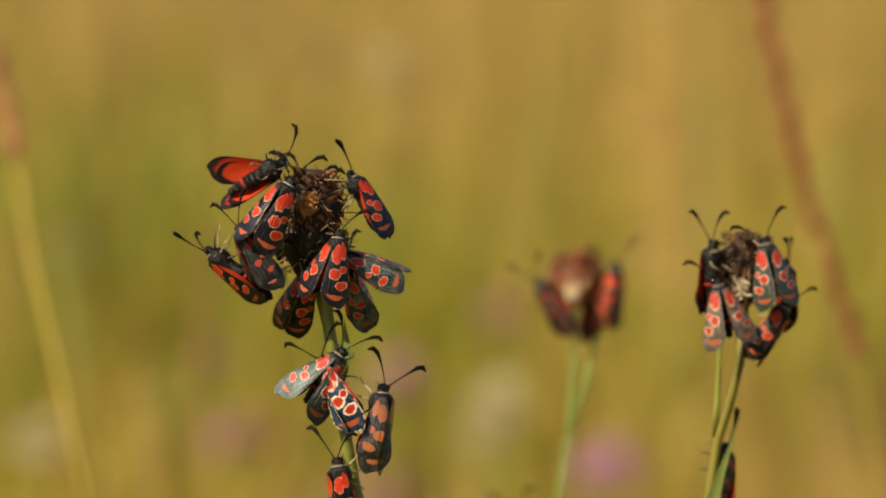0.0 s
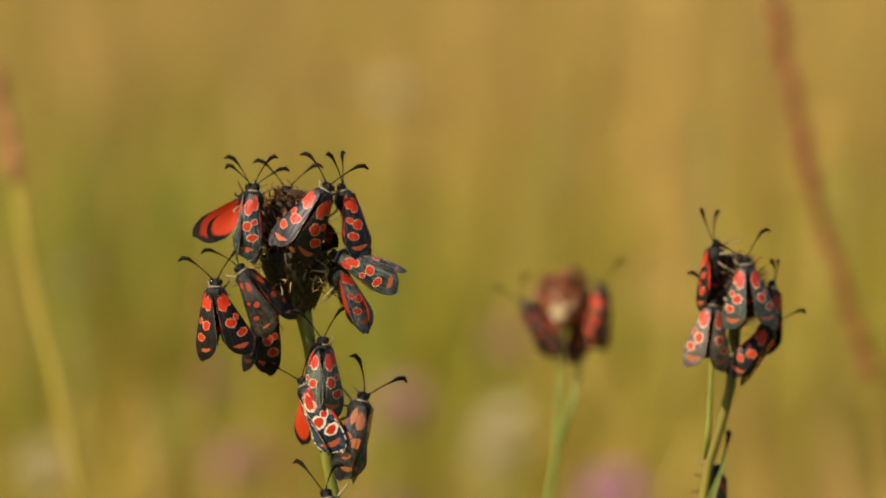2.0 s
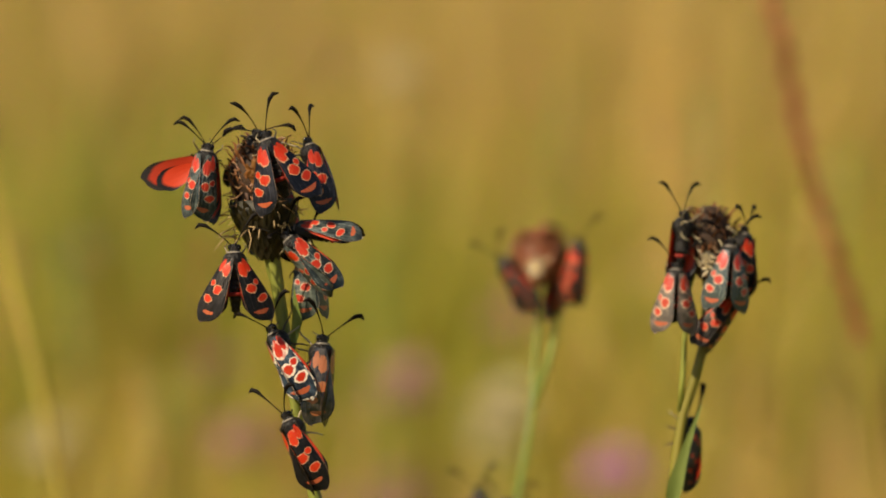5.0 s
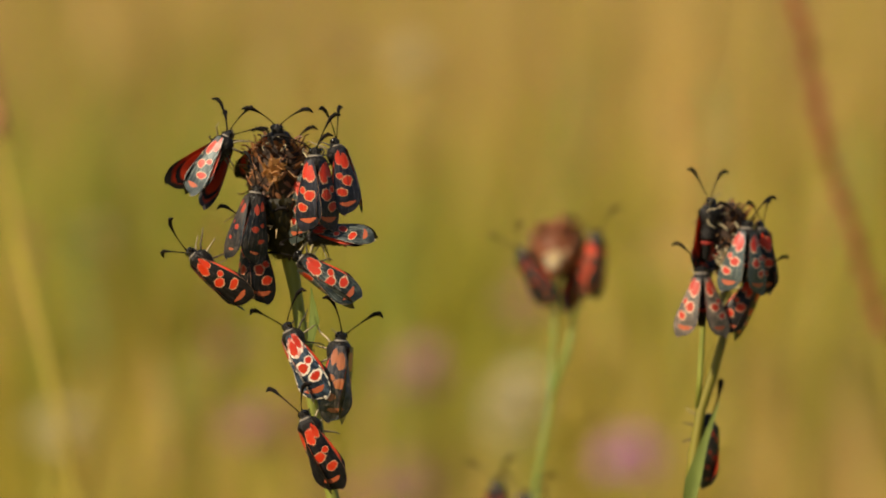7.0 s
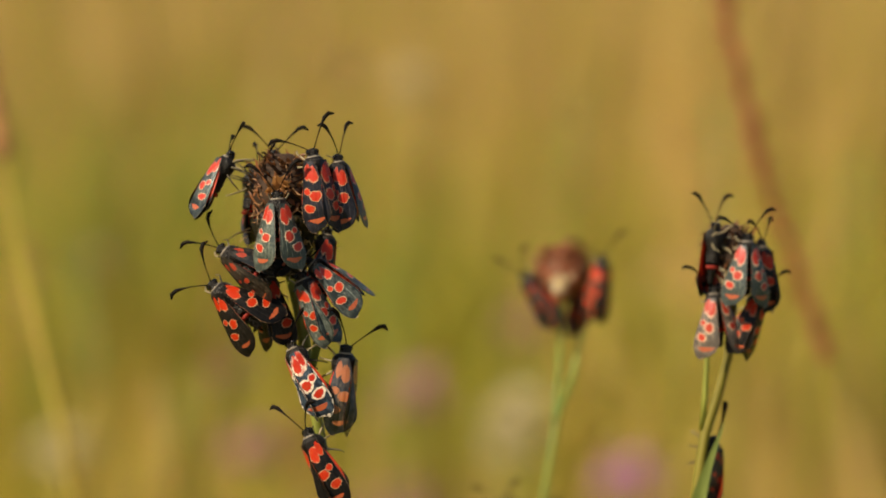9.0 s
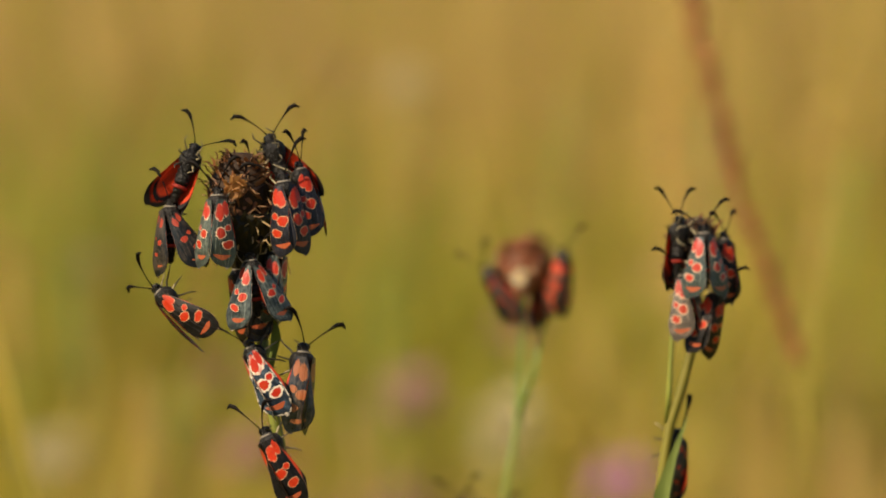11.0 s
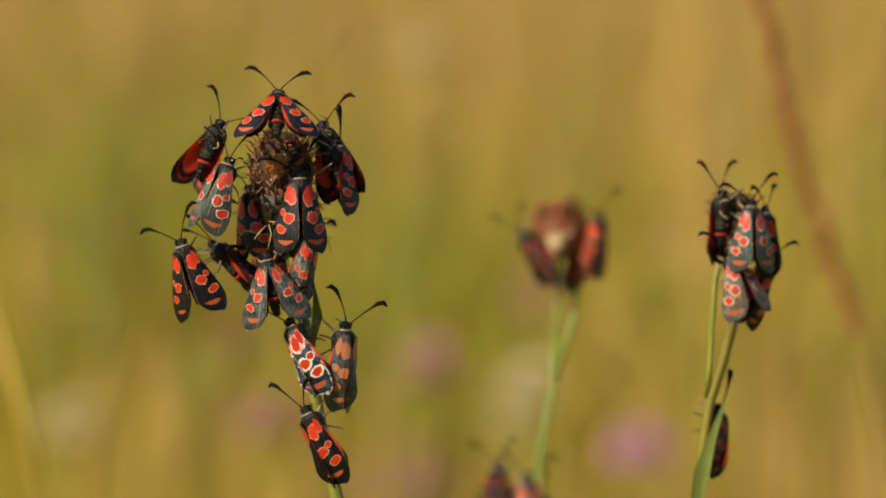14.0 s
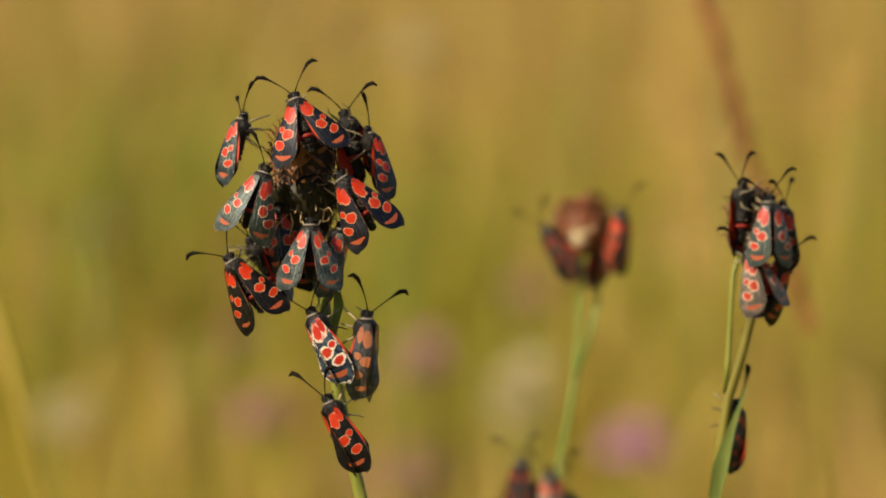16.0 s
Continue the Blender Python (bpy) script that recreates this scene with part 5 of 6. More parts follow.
    walk(right_low_moth, [
        (0, on_main(0, 4.5, 5, -6.7, 70, -4, 40)), (0.5, on_main(0.5, 5.1, 5, -6, 66, -4, 40)), (1, on_main(1, 3.2, 5, -7.4, 81.5, -4, 62)),
        (1.5, on_main(1.5, 4.1, 5, -4.9, 82.3, -4, 62)), (2, on_main(2, 7.1, 6, -2.8, 68, -4, 35)), (2.5, on_main(2.5, 2.8, 6, -4.1, 61.8, -4, 48)),
        (3, on_main(3, 2.9, 6, -4, 73.7, -4, 48)), (3.5, on_main(3.5, 2.2, 6, -5.3, 66.5, -4, 48)), (4, on_main(4, 5, 6, -2.9, 73.7, -4, 45)),
        (4.5, on_main(4.5, 6.7, 6, -3.7, 66.5, -4, 42)), (5, on_main(5, 5, 5, -7.6, 83.2, -4, 84)), (7.5, on_main(7.5, 4.1, 5, -9.7, 86.5, -4, 84)),
        (8, on_main(8, 5.1, 5, -11.3, 82.4, -4, 84)), (8.5, on_main(8.5, 4.8, 5, -10.4, 66.4, -4, 62)), (11, on_main(11, 1.6, 7, -9.9, 8.6, -4, 8)),
        (11.5, on_main(11.5, -0.8, 7, -11.7, 12.4, -4, 0)), (12, on_main(12, -1.8, 7, -11.9, 4.1, -4, 0)), (12.5, on_main(12.5, -2.8, 7, -13.1, 8.1, -4, 0)),
        (13, on_main(13, -2.2, 7, -10.8, 9.2, -4, 0)), (13.5, on_main(13.5, -2.1, 7, -12.4, 11.5, -4, 0)), (14, on_main(14, -2.9, 7, -13.6, 10.9, -4, 0)),
        (14.5, on_main(14.5, -3.4, 7, -11.9, 8.1, -4, 0)), (15, on_main(15, -3, 7, -11, -4.1, -4, 0)), (15.5, on_main(15.5, 0.3, 7, -10, -3.3, -4, 0)),
        (16, on_main(16, 1.2, 7, -9.3, -0.9, -4, 0))
    ])
    flex(right_low_moth, -1, [(0, 14), (2, 14), (2.5, 14.2), (3, 14.4), (3.5, 14.7), (4, 14.9), (4.5, 15.1), (5, 15.3), (7.5, 16.4), (8, 16.7), (8.5, 16.9), (11, 25), (11.5, 26), (12, 25), (12.5, 27), (13, 28), (13.5, 27), (14, 27), (14.5, 23), (15, 24), (15.5, 21), (16, 26)])
    flex(right_low_moth, 1, [(0, 14), (2, 14), (2.5, 14.3), (3, 14.7), (3.5, 15), (4, 15.3), (4.5, 15.7), (5, 20), (7.5, 17.7), (8, 18), (8.5, 18.3), (11, 27), (11.5, 26), (12, 26), (12.5, 27), (13, 28), (13.5, 27), (14, 27), (14.5, 21), (15, 24), (15.5, 17), (16, 26)])
    walk(right_under_moth, [
        (0, on_main(0, 5.6, 4, -8.5, 22, 25, 30)), (0.5, on_main(0.5, 6.1, 4, -8, 16, 30, 20)), (1, on_main(1, 1.1, 6, -9.7, 35.5, -4, -10)),
        (1.5, on_main(1.5, 2, 6, -8.3, 38.7, -4, -20)), (2, on_main(2, 7, 5, -4.7, 25.8, -4, 80)), (2.5, on_main(2.5, 1.8, 7, -7.2, 28.6, -4, 28)),
        (3, on_main(3, 0.9, 7, -4.4, 30.6, -4, 0)), (3.5, on_main(3.5, -0.8, 7, -7.3, 27.2, -4, 25)), (4, on_main(4, 3, 7, -6.9, 36.9, -4, 15)),
        (4.5, on_main(4.5, 4.4, 7, -6.8, 25.6, -4, 15)), (5, on_main(5, 4.1, 7, -9, 42.9, -4, -15)), (7.5, on_main(7.5, 3.1, 7, -13, 52.7, -4, -28)),
        (8, on_main(8, 4.1, 7, -13.6, 45, -4, -10)), (8.5, on_main(8.5, 2.8, 7, -13.7, 31.8, -4, 0)), (11, on_main(11, 6.1, 2, -8.3, -4, -4, 30)),
        (11.5, on_main(11.5, 6.8, 2, -10.1, -20, -4, 40)), (12, on_main(12, 7.4, 1, -8.8, -11.9, -4, 60)), (12.5, on_main(12.5, 7.2, 1, -8.9, -12, -4, 60)),
        (13, on_main(13, 8.1, 2, -9.1, -18, -4, 50)), (13.5, on_main(13.5, 7.9, 2, -9.2, -10, -4, 50)), (14, on_main(14, 4.9, 2, -9.6, -12, -4, 40)),
        (14.5, on_main(14.5, 4.2, 3, -11.8, -10, -4, 40)), (15, on_main(15, 5.1, 3, -12.6, -8, -4, 40)), (15.5, on_main(15.5, 6.9, 3, -9, -14, -4, 40)),
        (16, on_main(16, 6.6, 2, -10.1, -14, -4, 40))
    ])
    flex(right_under_moth, -1, [(0, 5), (16, 5)])
    flex(right_under_moth, 1, [(0, 8), (16, 8)])
    walk(stem_moth, [
        (0, on_main(0, 5.1, 5, -23.8, -36, -4, -5)), (0.5, on_main(0.5, 2.4, 5, -20.7, -2, -4, 0)), (1, on_main(1, 1.8, 5, -19.8, 2, -4, 0)),
        (1.5, on_main(1.5, 3.7, 5, -19.1, 0, -4, 0)), (2, on_main(2, 5.1, 5, -18.2, 0, -4, 0)), (2.5, on_main(2.5, 0.9, 5, -18.3, 2, -4, 0)),
        (3, on_main(3, 2.9, 5, -16.6, -4, -4, 0)), (3.5, on_main(3.5, 7.2, 6, -15.5, -18.4, -4, 0)), (4, on_main(4, 5.8, 4, -13, 4, -4, 20)),
        (4.5, on_main(4.5, 6.7, -2, -9.8, 14, -4, 30)), (5, on_main(5, 6.9, -3, -10.6, 10, -4, 30)), (7.5, on_main(7.5, 2.1, 7, 4.7, 0, -4, 0)),
        (8, on_main(8, -2.3, 10, 4.2, 2.7, -4, 0)), (8.5, on_main(8.5, -1.1, 10, 1.2, 2.2, -4, 0)), (11, on_main(11, -4, 9, 1.6, 0, -4, -15)),
        (11.5, on_main(11.5, -12.8, 7, 0.2, 13.3, -4, -10)), (12, on_main(12, -10.8, 7, 2.8, -3.2, -4, -10)), (12.5, on_main(12.5, -11, 7, 3.1, -10.3, -4, -20)),
        (13, on_main(13, -9.9, 8, 4.9, 4.6, -4, 0)), (13.5, on_main(13.5, -9.2, 8, 4.7, -8.9, -4, -20)), (14, on_main(14, -9.4, 7, 3.4, -20.1, -4, -30)),
        (14.5, on_main(14.5, -7.2, 8, 3.6, -14, -4, -10)), (15, on_main(15, -5.4, 8, 2.3, -12.2, -4, -10)), (15.5, on_main(15.5, -6.9, 8, 1, -5, -4, -5)),
        (16, on_main(16, -6.7, 8, -0.1, -20, -4, -5))
    ])
    flex(stem_moth, -1, [(0, 26), (0.5, 15), (1, 14.5), (1.5, 14), (2, 15.3), (2.5, 16.7), (3, 18), (3.5, 26), (4, 18), (4.5, 17.4), (5, 16.9), (7.5, 12), (8, 19), (8.5, 19), (11, 18), (11.5, 10), (12, 12), (12.5, 10), (13, 20), (13.5, 19), (14, 17), (14.5, 21), (15, 22), (15.5, 21), (16, 23)])
    flex(stem_moth, 1, [(0, 20), (0.5, 15), (1, 14.5), (1.5, 14), (3, 14), (3.5, 26), (4, 12), (4.5, 12.3), (5, 12.6), (7.5, 11), (8, 19), (8.5, 21), (11, 11), (11.5, 10), (12, 20), (13, 20), (13.5, 17), (14, 16), (14.5, 21), (15, 22), (15.5, 20), (16, 23)])
    walk(top_moth, [
        (0, on_main(0, -5.6, 3, 9.7, -60.3, 0, 165)), (0.5, on_main(0.5, -6.4, 6, 10.1, -57.2, 0, 165)), (1, on_main(1, -9.1, 6, 7.2, -52, 0, 165)),
        (1.5, on_main(1.5, -9.2, 2, 8.3, -23.5, 0, 168)), (2, on_main(2, -7.8, 1, 9, -8, -4, 170)), (2.5, on_main(2.5, -6.5, 1, 11.6, -30, -4, 170)),
        (3, on_main(3, -10.8, 1, 7.2, -20, -4, 170)), (3.5, on_main(3.5, -11.5, 1, 5.7, -14, -4, 170)), (4, on_main(4, -10.9, 1, 5.2, -14, -4, 170)),
        (4.5, on_main(4.5, -12.8, 2, 3.4, -9.1, -4, 170)), (5, on_main(5, -10, 2, 6.7, -5, -4, 170)), (7.5, on_main(7.5, -9.4, 1, 8.7, -30, -4, 170)),
        (8, on_main(8, -6.2, -4, 6.7, -12, -4, 150)), (8.5, on_main(8.5, -6.5, -5, 6, -6, -4, 120)), (11, on_main(11, 1, -2, 5.9, 0, -4, 60)),
        (11.5, on_main(11.5, -4.2, 8, 10.3, 0.9, -6, 0)), (12, on_main(12, -2.8, 8, 14.2, -8.4, -25, 0)), (12.5, on_main(12.5, 3.3, 2, 14.6, -76.2, -35, -15)),
        (13, on_main(13, 4.7, 4, 14, -89.6, -20, -65)), (13.5, on_main(13.5, 3.6, 5, 15.1, -71, -15, -28)), (14, on_main(14, -0.7, 7, 15.4, 0, -46, 0)),
        (14.5, on_main(14.5, -0.2, 7, 14.1, 2, -46, 0)), (15, on_main(15, -2.5, 7, 13.3, 28, -40, 0)), (15.5, on_main(15.5, -4.9, 8, 11.9, 38, -20, 0)),
        (16, on_main(16, -1.7, 8, 12.8, 17.4, -15, 0))
    ])
    flex(top_moth, -1, [(0, 8), (0.5, 12), (1, 14), (7.5, 14), (8, 8), (8.5, 9.3), (11, 15.7), (11.5, 21), (12, 25), (12.5, 12), (13, 14), (13.5, 14), (14, 33), (14.5, 33), (15, 30), (16, 30)])
    flex(top_moth, 1, [(0, 30), (0.5, 36), (1, 14), (1.5, 32), (2, 46), (2.5, 30), (3, 24), (3.5, 33), (4, 40), (4.5, 31), (5, 66), (7.5, 18), (8, 8), (8.5, 9.3), (11, 15.7), (11.5, 23), (12, 25), (12.5, 12), (13, 14), (13.5, 20), (14, 33), (14.5, 33), (15, 32), (16, 32)])
    walk(white_ringed_moth, [
        (0, on_main(0, 1.5, 5, -25.3, 25, -4, -44)), (0.5, on_main(0.5, 1.5, 5, -25.3, 25, -4, -44)), (1, on_main(1, 1.5, 5, -25.3, 25, -4, -44)),
        (1.5, on_main(1.5, 1.5, 5, -25.3, 25, -4, -44)), (2, on_main(2, 1.5, 5, -25.3, 25.5, -4, -44)), (2.5, on_main(2.5, 1.5, 5, -25.3, 26, -4, -44)),
        (3, on_main(3, 1.5, 5, -25.3, 26, -4, -44)), (3.5, on_main(3.5, 1.5, 5, -25.3, 25, -4, -44)), (4, on_main(4, 1.5, 5, -25.4, 25.5, -4, -44)),
        (4.5, on_main(4.5, 1.5, 5, -25.5, 26, -4, -44)), (5, on_main(5, 1.5, 5, -25.5, 27, -4, -44)), (7.5, on_main(7.5, 1.2, 5, -25.3, 25, -4, -44)),
        (8, on_main(8, 1.2, 5, -25.3, 25, -4, -44)), (8.5, on_main(8.5, 1.2, 5, -25.3, 25, -4, -44)), (11, on_main(11, 1.2, 5, -25.3, 25, -4, -44)),
        (11.5, on_main(11.5, 1.2, 5, -25.3, 25, -4, -44)), (12, on_main(12, 1.2, 5, -25.3, 25, -4, -44)), (12.5, on_main(12.5, 1.1, 5, -25.3, 25, -4, -44)),
        (13, on_main(13, 1.1, 5, -25.3, 25, -4, -44)), (13.5, on_main(13.5, 1.1, 5, -25.3, 25, -4, -44)), (14, on_main(14, 1.1, 5, -25.3, 25, -4, -44)),
        (14.5, on_main(14.5, 1.1, 5, -25.3, 25, -4, -44)), (15, on_main(15, 1.1, 5, -25.3, 25, -4, -44)), (15.5, on_main(15.5, 1.1, 5, -25.3, 25, -4, -44)),
        (16, on_main(16, 1.1, 5, -25.3, 25, -4, -44))
    ])
    flex(white_ringed_moth, -1, [(0, 9), (16, 9)])
    flex(white_ringed_moth, 1, [(0, 9), (16, 9)])
    flex(white_ringed_moth, -1, [(0, 14), (1, 34), (1.5, 46), (2.5, 55), (3, 62), (3.5, 50), (4.5, 42), (5, 26), (7.5, 12), (16, 12)], True)
    walk(faded_moth, [
        (0, on_main(0, 12.6, 4, -30.3, -8, -4, 38)), (0.5, on_main(0.5, 11.7, 4, -29.2, -12, -4, 38)), (1, on_main(1, 12.3, 4, -27.4, -10, -4, 38)),
        (1.5, on_main(1.5, 12, 4, -25.5, -4, -4, 38)), (2, on_main(2, 12.4, 4, -28.1, -12, -4, 38)), (2.5, on_main(2.5, 12, 4, -26.9, -2, -4, 38)),
        (3, on_main(3, 11.5, 4, -27.5, 0, -4, 38)), (3.5, on_main(3.5, 11.4, 4, -27, 6, -4, 38)), (4, on_main(4, 10.8, 4, -26.7, 6, -4, 38)),
        (4.5, on_main(4.5, 11.2, 4, -28, -2, -4, 38)), (5, on_main(5, 10.7, 4, -27.3, -4, -4, 38)), (7.5, on_main(7.5, 11.1, 4, -26.9, -5, -4, 38)),
        (8, on_main(8, 11.1, 4, -26.1, -5, -4, 38)), (8.5, on_main(8.5, 11.1, 4, -26.1, -5, -4, 38)), (11, on_main(11, 11.1, 4, -26, -4.7, -4, 38)),
        (11.5, on_main(11.5, 11.2, 4, -26, -4.6, -4, 38)), (12, on_main(12, 11.2, 4, -26, -4.5, -4, 38)), (12.5, on_main(12.5, 11.2, 4, -25.9, -4.4, -4, 38)),
        (13, on_main(13, 11.2, 4, -25.9, -4.3, -4, 38)), (13.5, on_main(13.5, 11.2, 4, -25.9, -4.2, -4, 38)), (14, on_main(14, 11.2, 4, -25.9, -4.2, -4, 38)),
        (14.5, on_main(14.5, 11.2, 4, -25.9, -4.1, -4, 38)), (15, on_main(15, 11.2, 4, -25.9, -4, -4, 38)), (15.5, on_main(15.5, 11.2, 4, -25.9, -4, -4, 38)),
        (16, on_main(16, 11.2, 4, -25.9, -4, -4, 38))
    ])
    flex(faded_moth, -1, [(0, 6), (16, 6)])
    flex(faded_moth, 1, [(0, 8), (16, 8)])
    walk(hanging_moth, [
        (0, on_main(0, 4.3, 5, -43.3, 8, -4, -35)), (0.5, on_main(0.5, 4.8, 5, -43, 10, -4, -35)), (1, on_main(1, 5.6, 5, -44, 10, -4, -35)),
        (1.5, on_main(1.5, 5.5, 5, -44.3, 10, -4, -35)), (2, on_main(2, 5.7, 5, -45.3, 12, -4, -35)), (2.5, on_main(2.5, 6, 5, -44.2, 12, -4, -35)),
        (3, on_main(3, 4.5, 5, -43.1, 14, -4, -35)), (3.5, on_main(3.5, 4.8, 5, -42.1, 18, -4, -38)), (4, on_main(4, 4.7, 5, -41.8, 20, -4, -38)),
        (4.5, on_main(4.5, 4.9, 5, -41.2, 22, -4, -38)), (5, on_main(5, 4.2, 5, -40.9, 24, -4, -40)), (7.5, on_main(7.5, 4.2, 5, -40.9, 24.1, -4, -40)),
        (8, on_main(8, 4.2, 5, -40.9, 24.2, -4, -40)), (8.5, on_main(8.5, 4.2, 5, -40.9, 24.2, -4, -40)), (11, on_main(11, 4.1, 5, -40.9, 24.6, -4, -40)),
        (11.5, on_main(11.5, 4.1, 5, -40.8, 24.6, -4, -40)), (12, on_main(12, 4.1, 5, -40.8, 24.7, -4, -40)), (12.5, on_main(12.5, 4.1, 5, -40.8, 24.8, -4, -40)),
        (13, on_main(13, 4.1, 5, -40.8, 24.8, -4, -40)), (13.5, on_main(13.5, 4.1, 5, -40.8, 24.9, -4, -40)), (14, on_main(14, 4.1, 5, -40.8, 24.9, -4, -40)),
        (14.5, on_main(14.5, 4.1, 5, -40.8, 24.9, -4, -40)), (15, on_main(15, 4, 5, -40.8, 25, -4, -40)), (15.5, on_main(15.5, 4, 5, -40.8, 25, -4, -40)),
        (16, on_main(16, 4, 5, -40.8, 25, -4, -40))
    ])
    flex(hanging_moth, -1, [(0, 6), (16, 6)])
    flex(hanging_moth, 1, [(0, 8), (16, 8)])
    walk(dark_side_moth, [
        (0, on_side(0, -6.9, 4, 4.8, -6, -4, -150)), (0.5, on_side(0.5, -6.7, 4, 5.2, -6, -4, -150)), (1, on_side(1, -6.3, 4, 6.4, -2, -4, -150)),
        (1.5, on_side(1.5, -6.6, 4, 5.9, -4, -4, -150)), (2, on_side(2, -4.9, 4, 8.9, -8, -4, -112)), (2.5, on_side(2.5, -3.1, 4, 7.6, -14, -4, -112)),
        (3, on_side(3, -1, 3, 6.9, -42, -4, -140)), (3.5, on_side(3.5, -3.5, 3, 8.6, -24, -4, -140)), (4, on_side(4, -6.3, 4, 7.3, -10, -4, -150)),
        (4.5, on_side(4.5, -8, 4, 5.4, -4, -4, -150)), (5, on_side(5, -6, 4, 5.3, -6, -4, -150)), (7.5, on_side(7.5, -4.3, 4, 7.2, -8, -4, -150)),
        (8, on_side(8, -4.9, 4, 5.6, -8.2, -4, -150)), (8.5, on_side(8.5, -4.5, 4, 6.4, -7.9, -4, -150)), (11, on_side(11, -4.3, 4, 6.4, -5, -4, -150)),
        (11.5, on_side(11.5, -4.3, 4, 6.4, -4.5, -4, -150)), (12, on_side(12, -4.3, 4, 6.4, -4.1, -4, -150)), (12.5, on_side(12.5, -4.3, 4, 6.4, -4, -4, -150)),
        (13, on_side(13, -4.3, 4, 6.4, -3.9, -4, -150)), (13.5, on_side(13.5, -4.2, 4, 6.6, -3.6, -4, -150)), (14, on_side(14, -4, 4, 6.8, -3.2, -4, -150)),
        (14.5, on_side(14.5, -3.9, 4, 7.1, -2.8, -4, -150)), (15, on_side(15, -3.8, 4, 7.3, -2.4, -4, -150)), (15.5, on_side(15.5, -3.7, 4, 7.5, -2.1, -4, -150)),
        (16, on_side(16, -3.7, 4, 7.5, -2, -4, -150))
    ])
    flex(dark_side_moth, -1, [(0, 7), (1.5, 7), (2, 20), (2.5, 22), (3, 24), (3.5, 24), (4, 7), (16, 7)])
    flex(dark_side_moth, 1, [(0, 7), (1.5, 7), (2, 12), (3.5, 12), (4, 7), (16, 7)])
    walk(pale_side_moth, [
        (0, on_side(0, -6.3, 7, -2.3, 12.2, -4, 0)), (0.5, on_side(0.5, -5.5, 7, -2, 8, -4, 0)), (1, on_side(1, -5.5, 7, -2, 6, -4, 0)),
        (1.5, on_side(1.5, -6.4, 7, -2.9, -5, -4, 0)), (2, on_side(2, -5.5, 7, -1.9, -8, -4, 0)), (2.5, on_side(2.5, -5.2, 7, -2.3, -10, -4, 0)),
        (3, on_side(3, -7.6, 7, -1.3, -1.3, -4, 0)), (3.5, on_side(3.5, -7.1, 7, -4, 0, -4, 0)), (4, on_side(4, -7.3, 7, -4, -2, -4, 0)),
        (4.5, on_side(4.5, -7.2, 7, -3, 8.1, -4, 0)), (5, on_side(5, -7.5, 7, -4.1, -3, -4, 0)), (7.5, on_side(7.5, -6, 7, -5.6, 2, -4, 0)),
        (8, on_side(8, -6.4, 7, -5.4, 5, -4, 0)), (8.5, on_side(8.5, -5.3, 6, -5.4, 6, -4, 5)), (11, on_side(11, -3.9, 5, -3.1, 8.8, -4, 26)),
        (11.5, on_side(11.5, -2.6, 7, -4.2, 15.4, -4, 26)), (12, on_side(12, -2.6, 7, -4.2, 15.4, -4, 26)), (12.5, on_side(12.5, -2.6, 7, -4.2, 15.4, -4, 26)),
        (13, on_side(13, -2.6, 7, -4.2, 15.4, -4, 26)), (13.5, on_side(13.5, -2.6, 7, -4.2, 15.4, -4, 26)), (14, on_side(14, -2.6, 7, -4.2, 15.4, -4, 26)),
        (14.5, on_side(14.5, -2.6, 7, -4.2, 15.4, -4, 26)), (15, on_side(15, -2.6, 7, -4.2, 15.4, -4, 26)), (15.5, on_side(15.5, -2.6, 7, -4.2, 15.4, -4, 26)),
        (16, on_side(16, -2.6, 7, -4.2, 15.4, -4, 26))
    ])
    flex(pale_side_moth, -1, [(0, 23), (0.5, 22), (1, 21), (1.5, 20), (2, 19.7), (2.5, 19.3), (3, 19), (4.5, 19), (5, 19.6), (7.5, 24.4), (8, 25), (8.5, 24.1), (11, 19), (11.5, 22), (16, 22)])
    flex(pale_side_moth, 1, [(0, 23), (0.5, 21.7), (1, 20.3), (1.5, 19), (4.5, 19), (5, 19.6), (7.5, 24.4), (8, 25), (8.5, 24.4), (11, 21), (11.5, 25), (16, 25)])
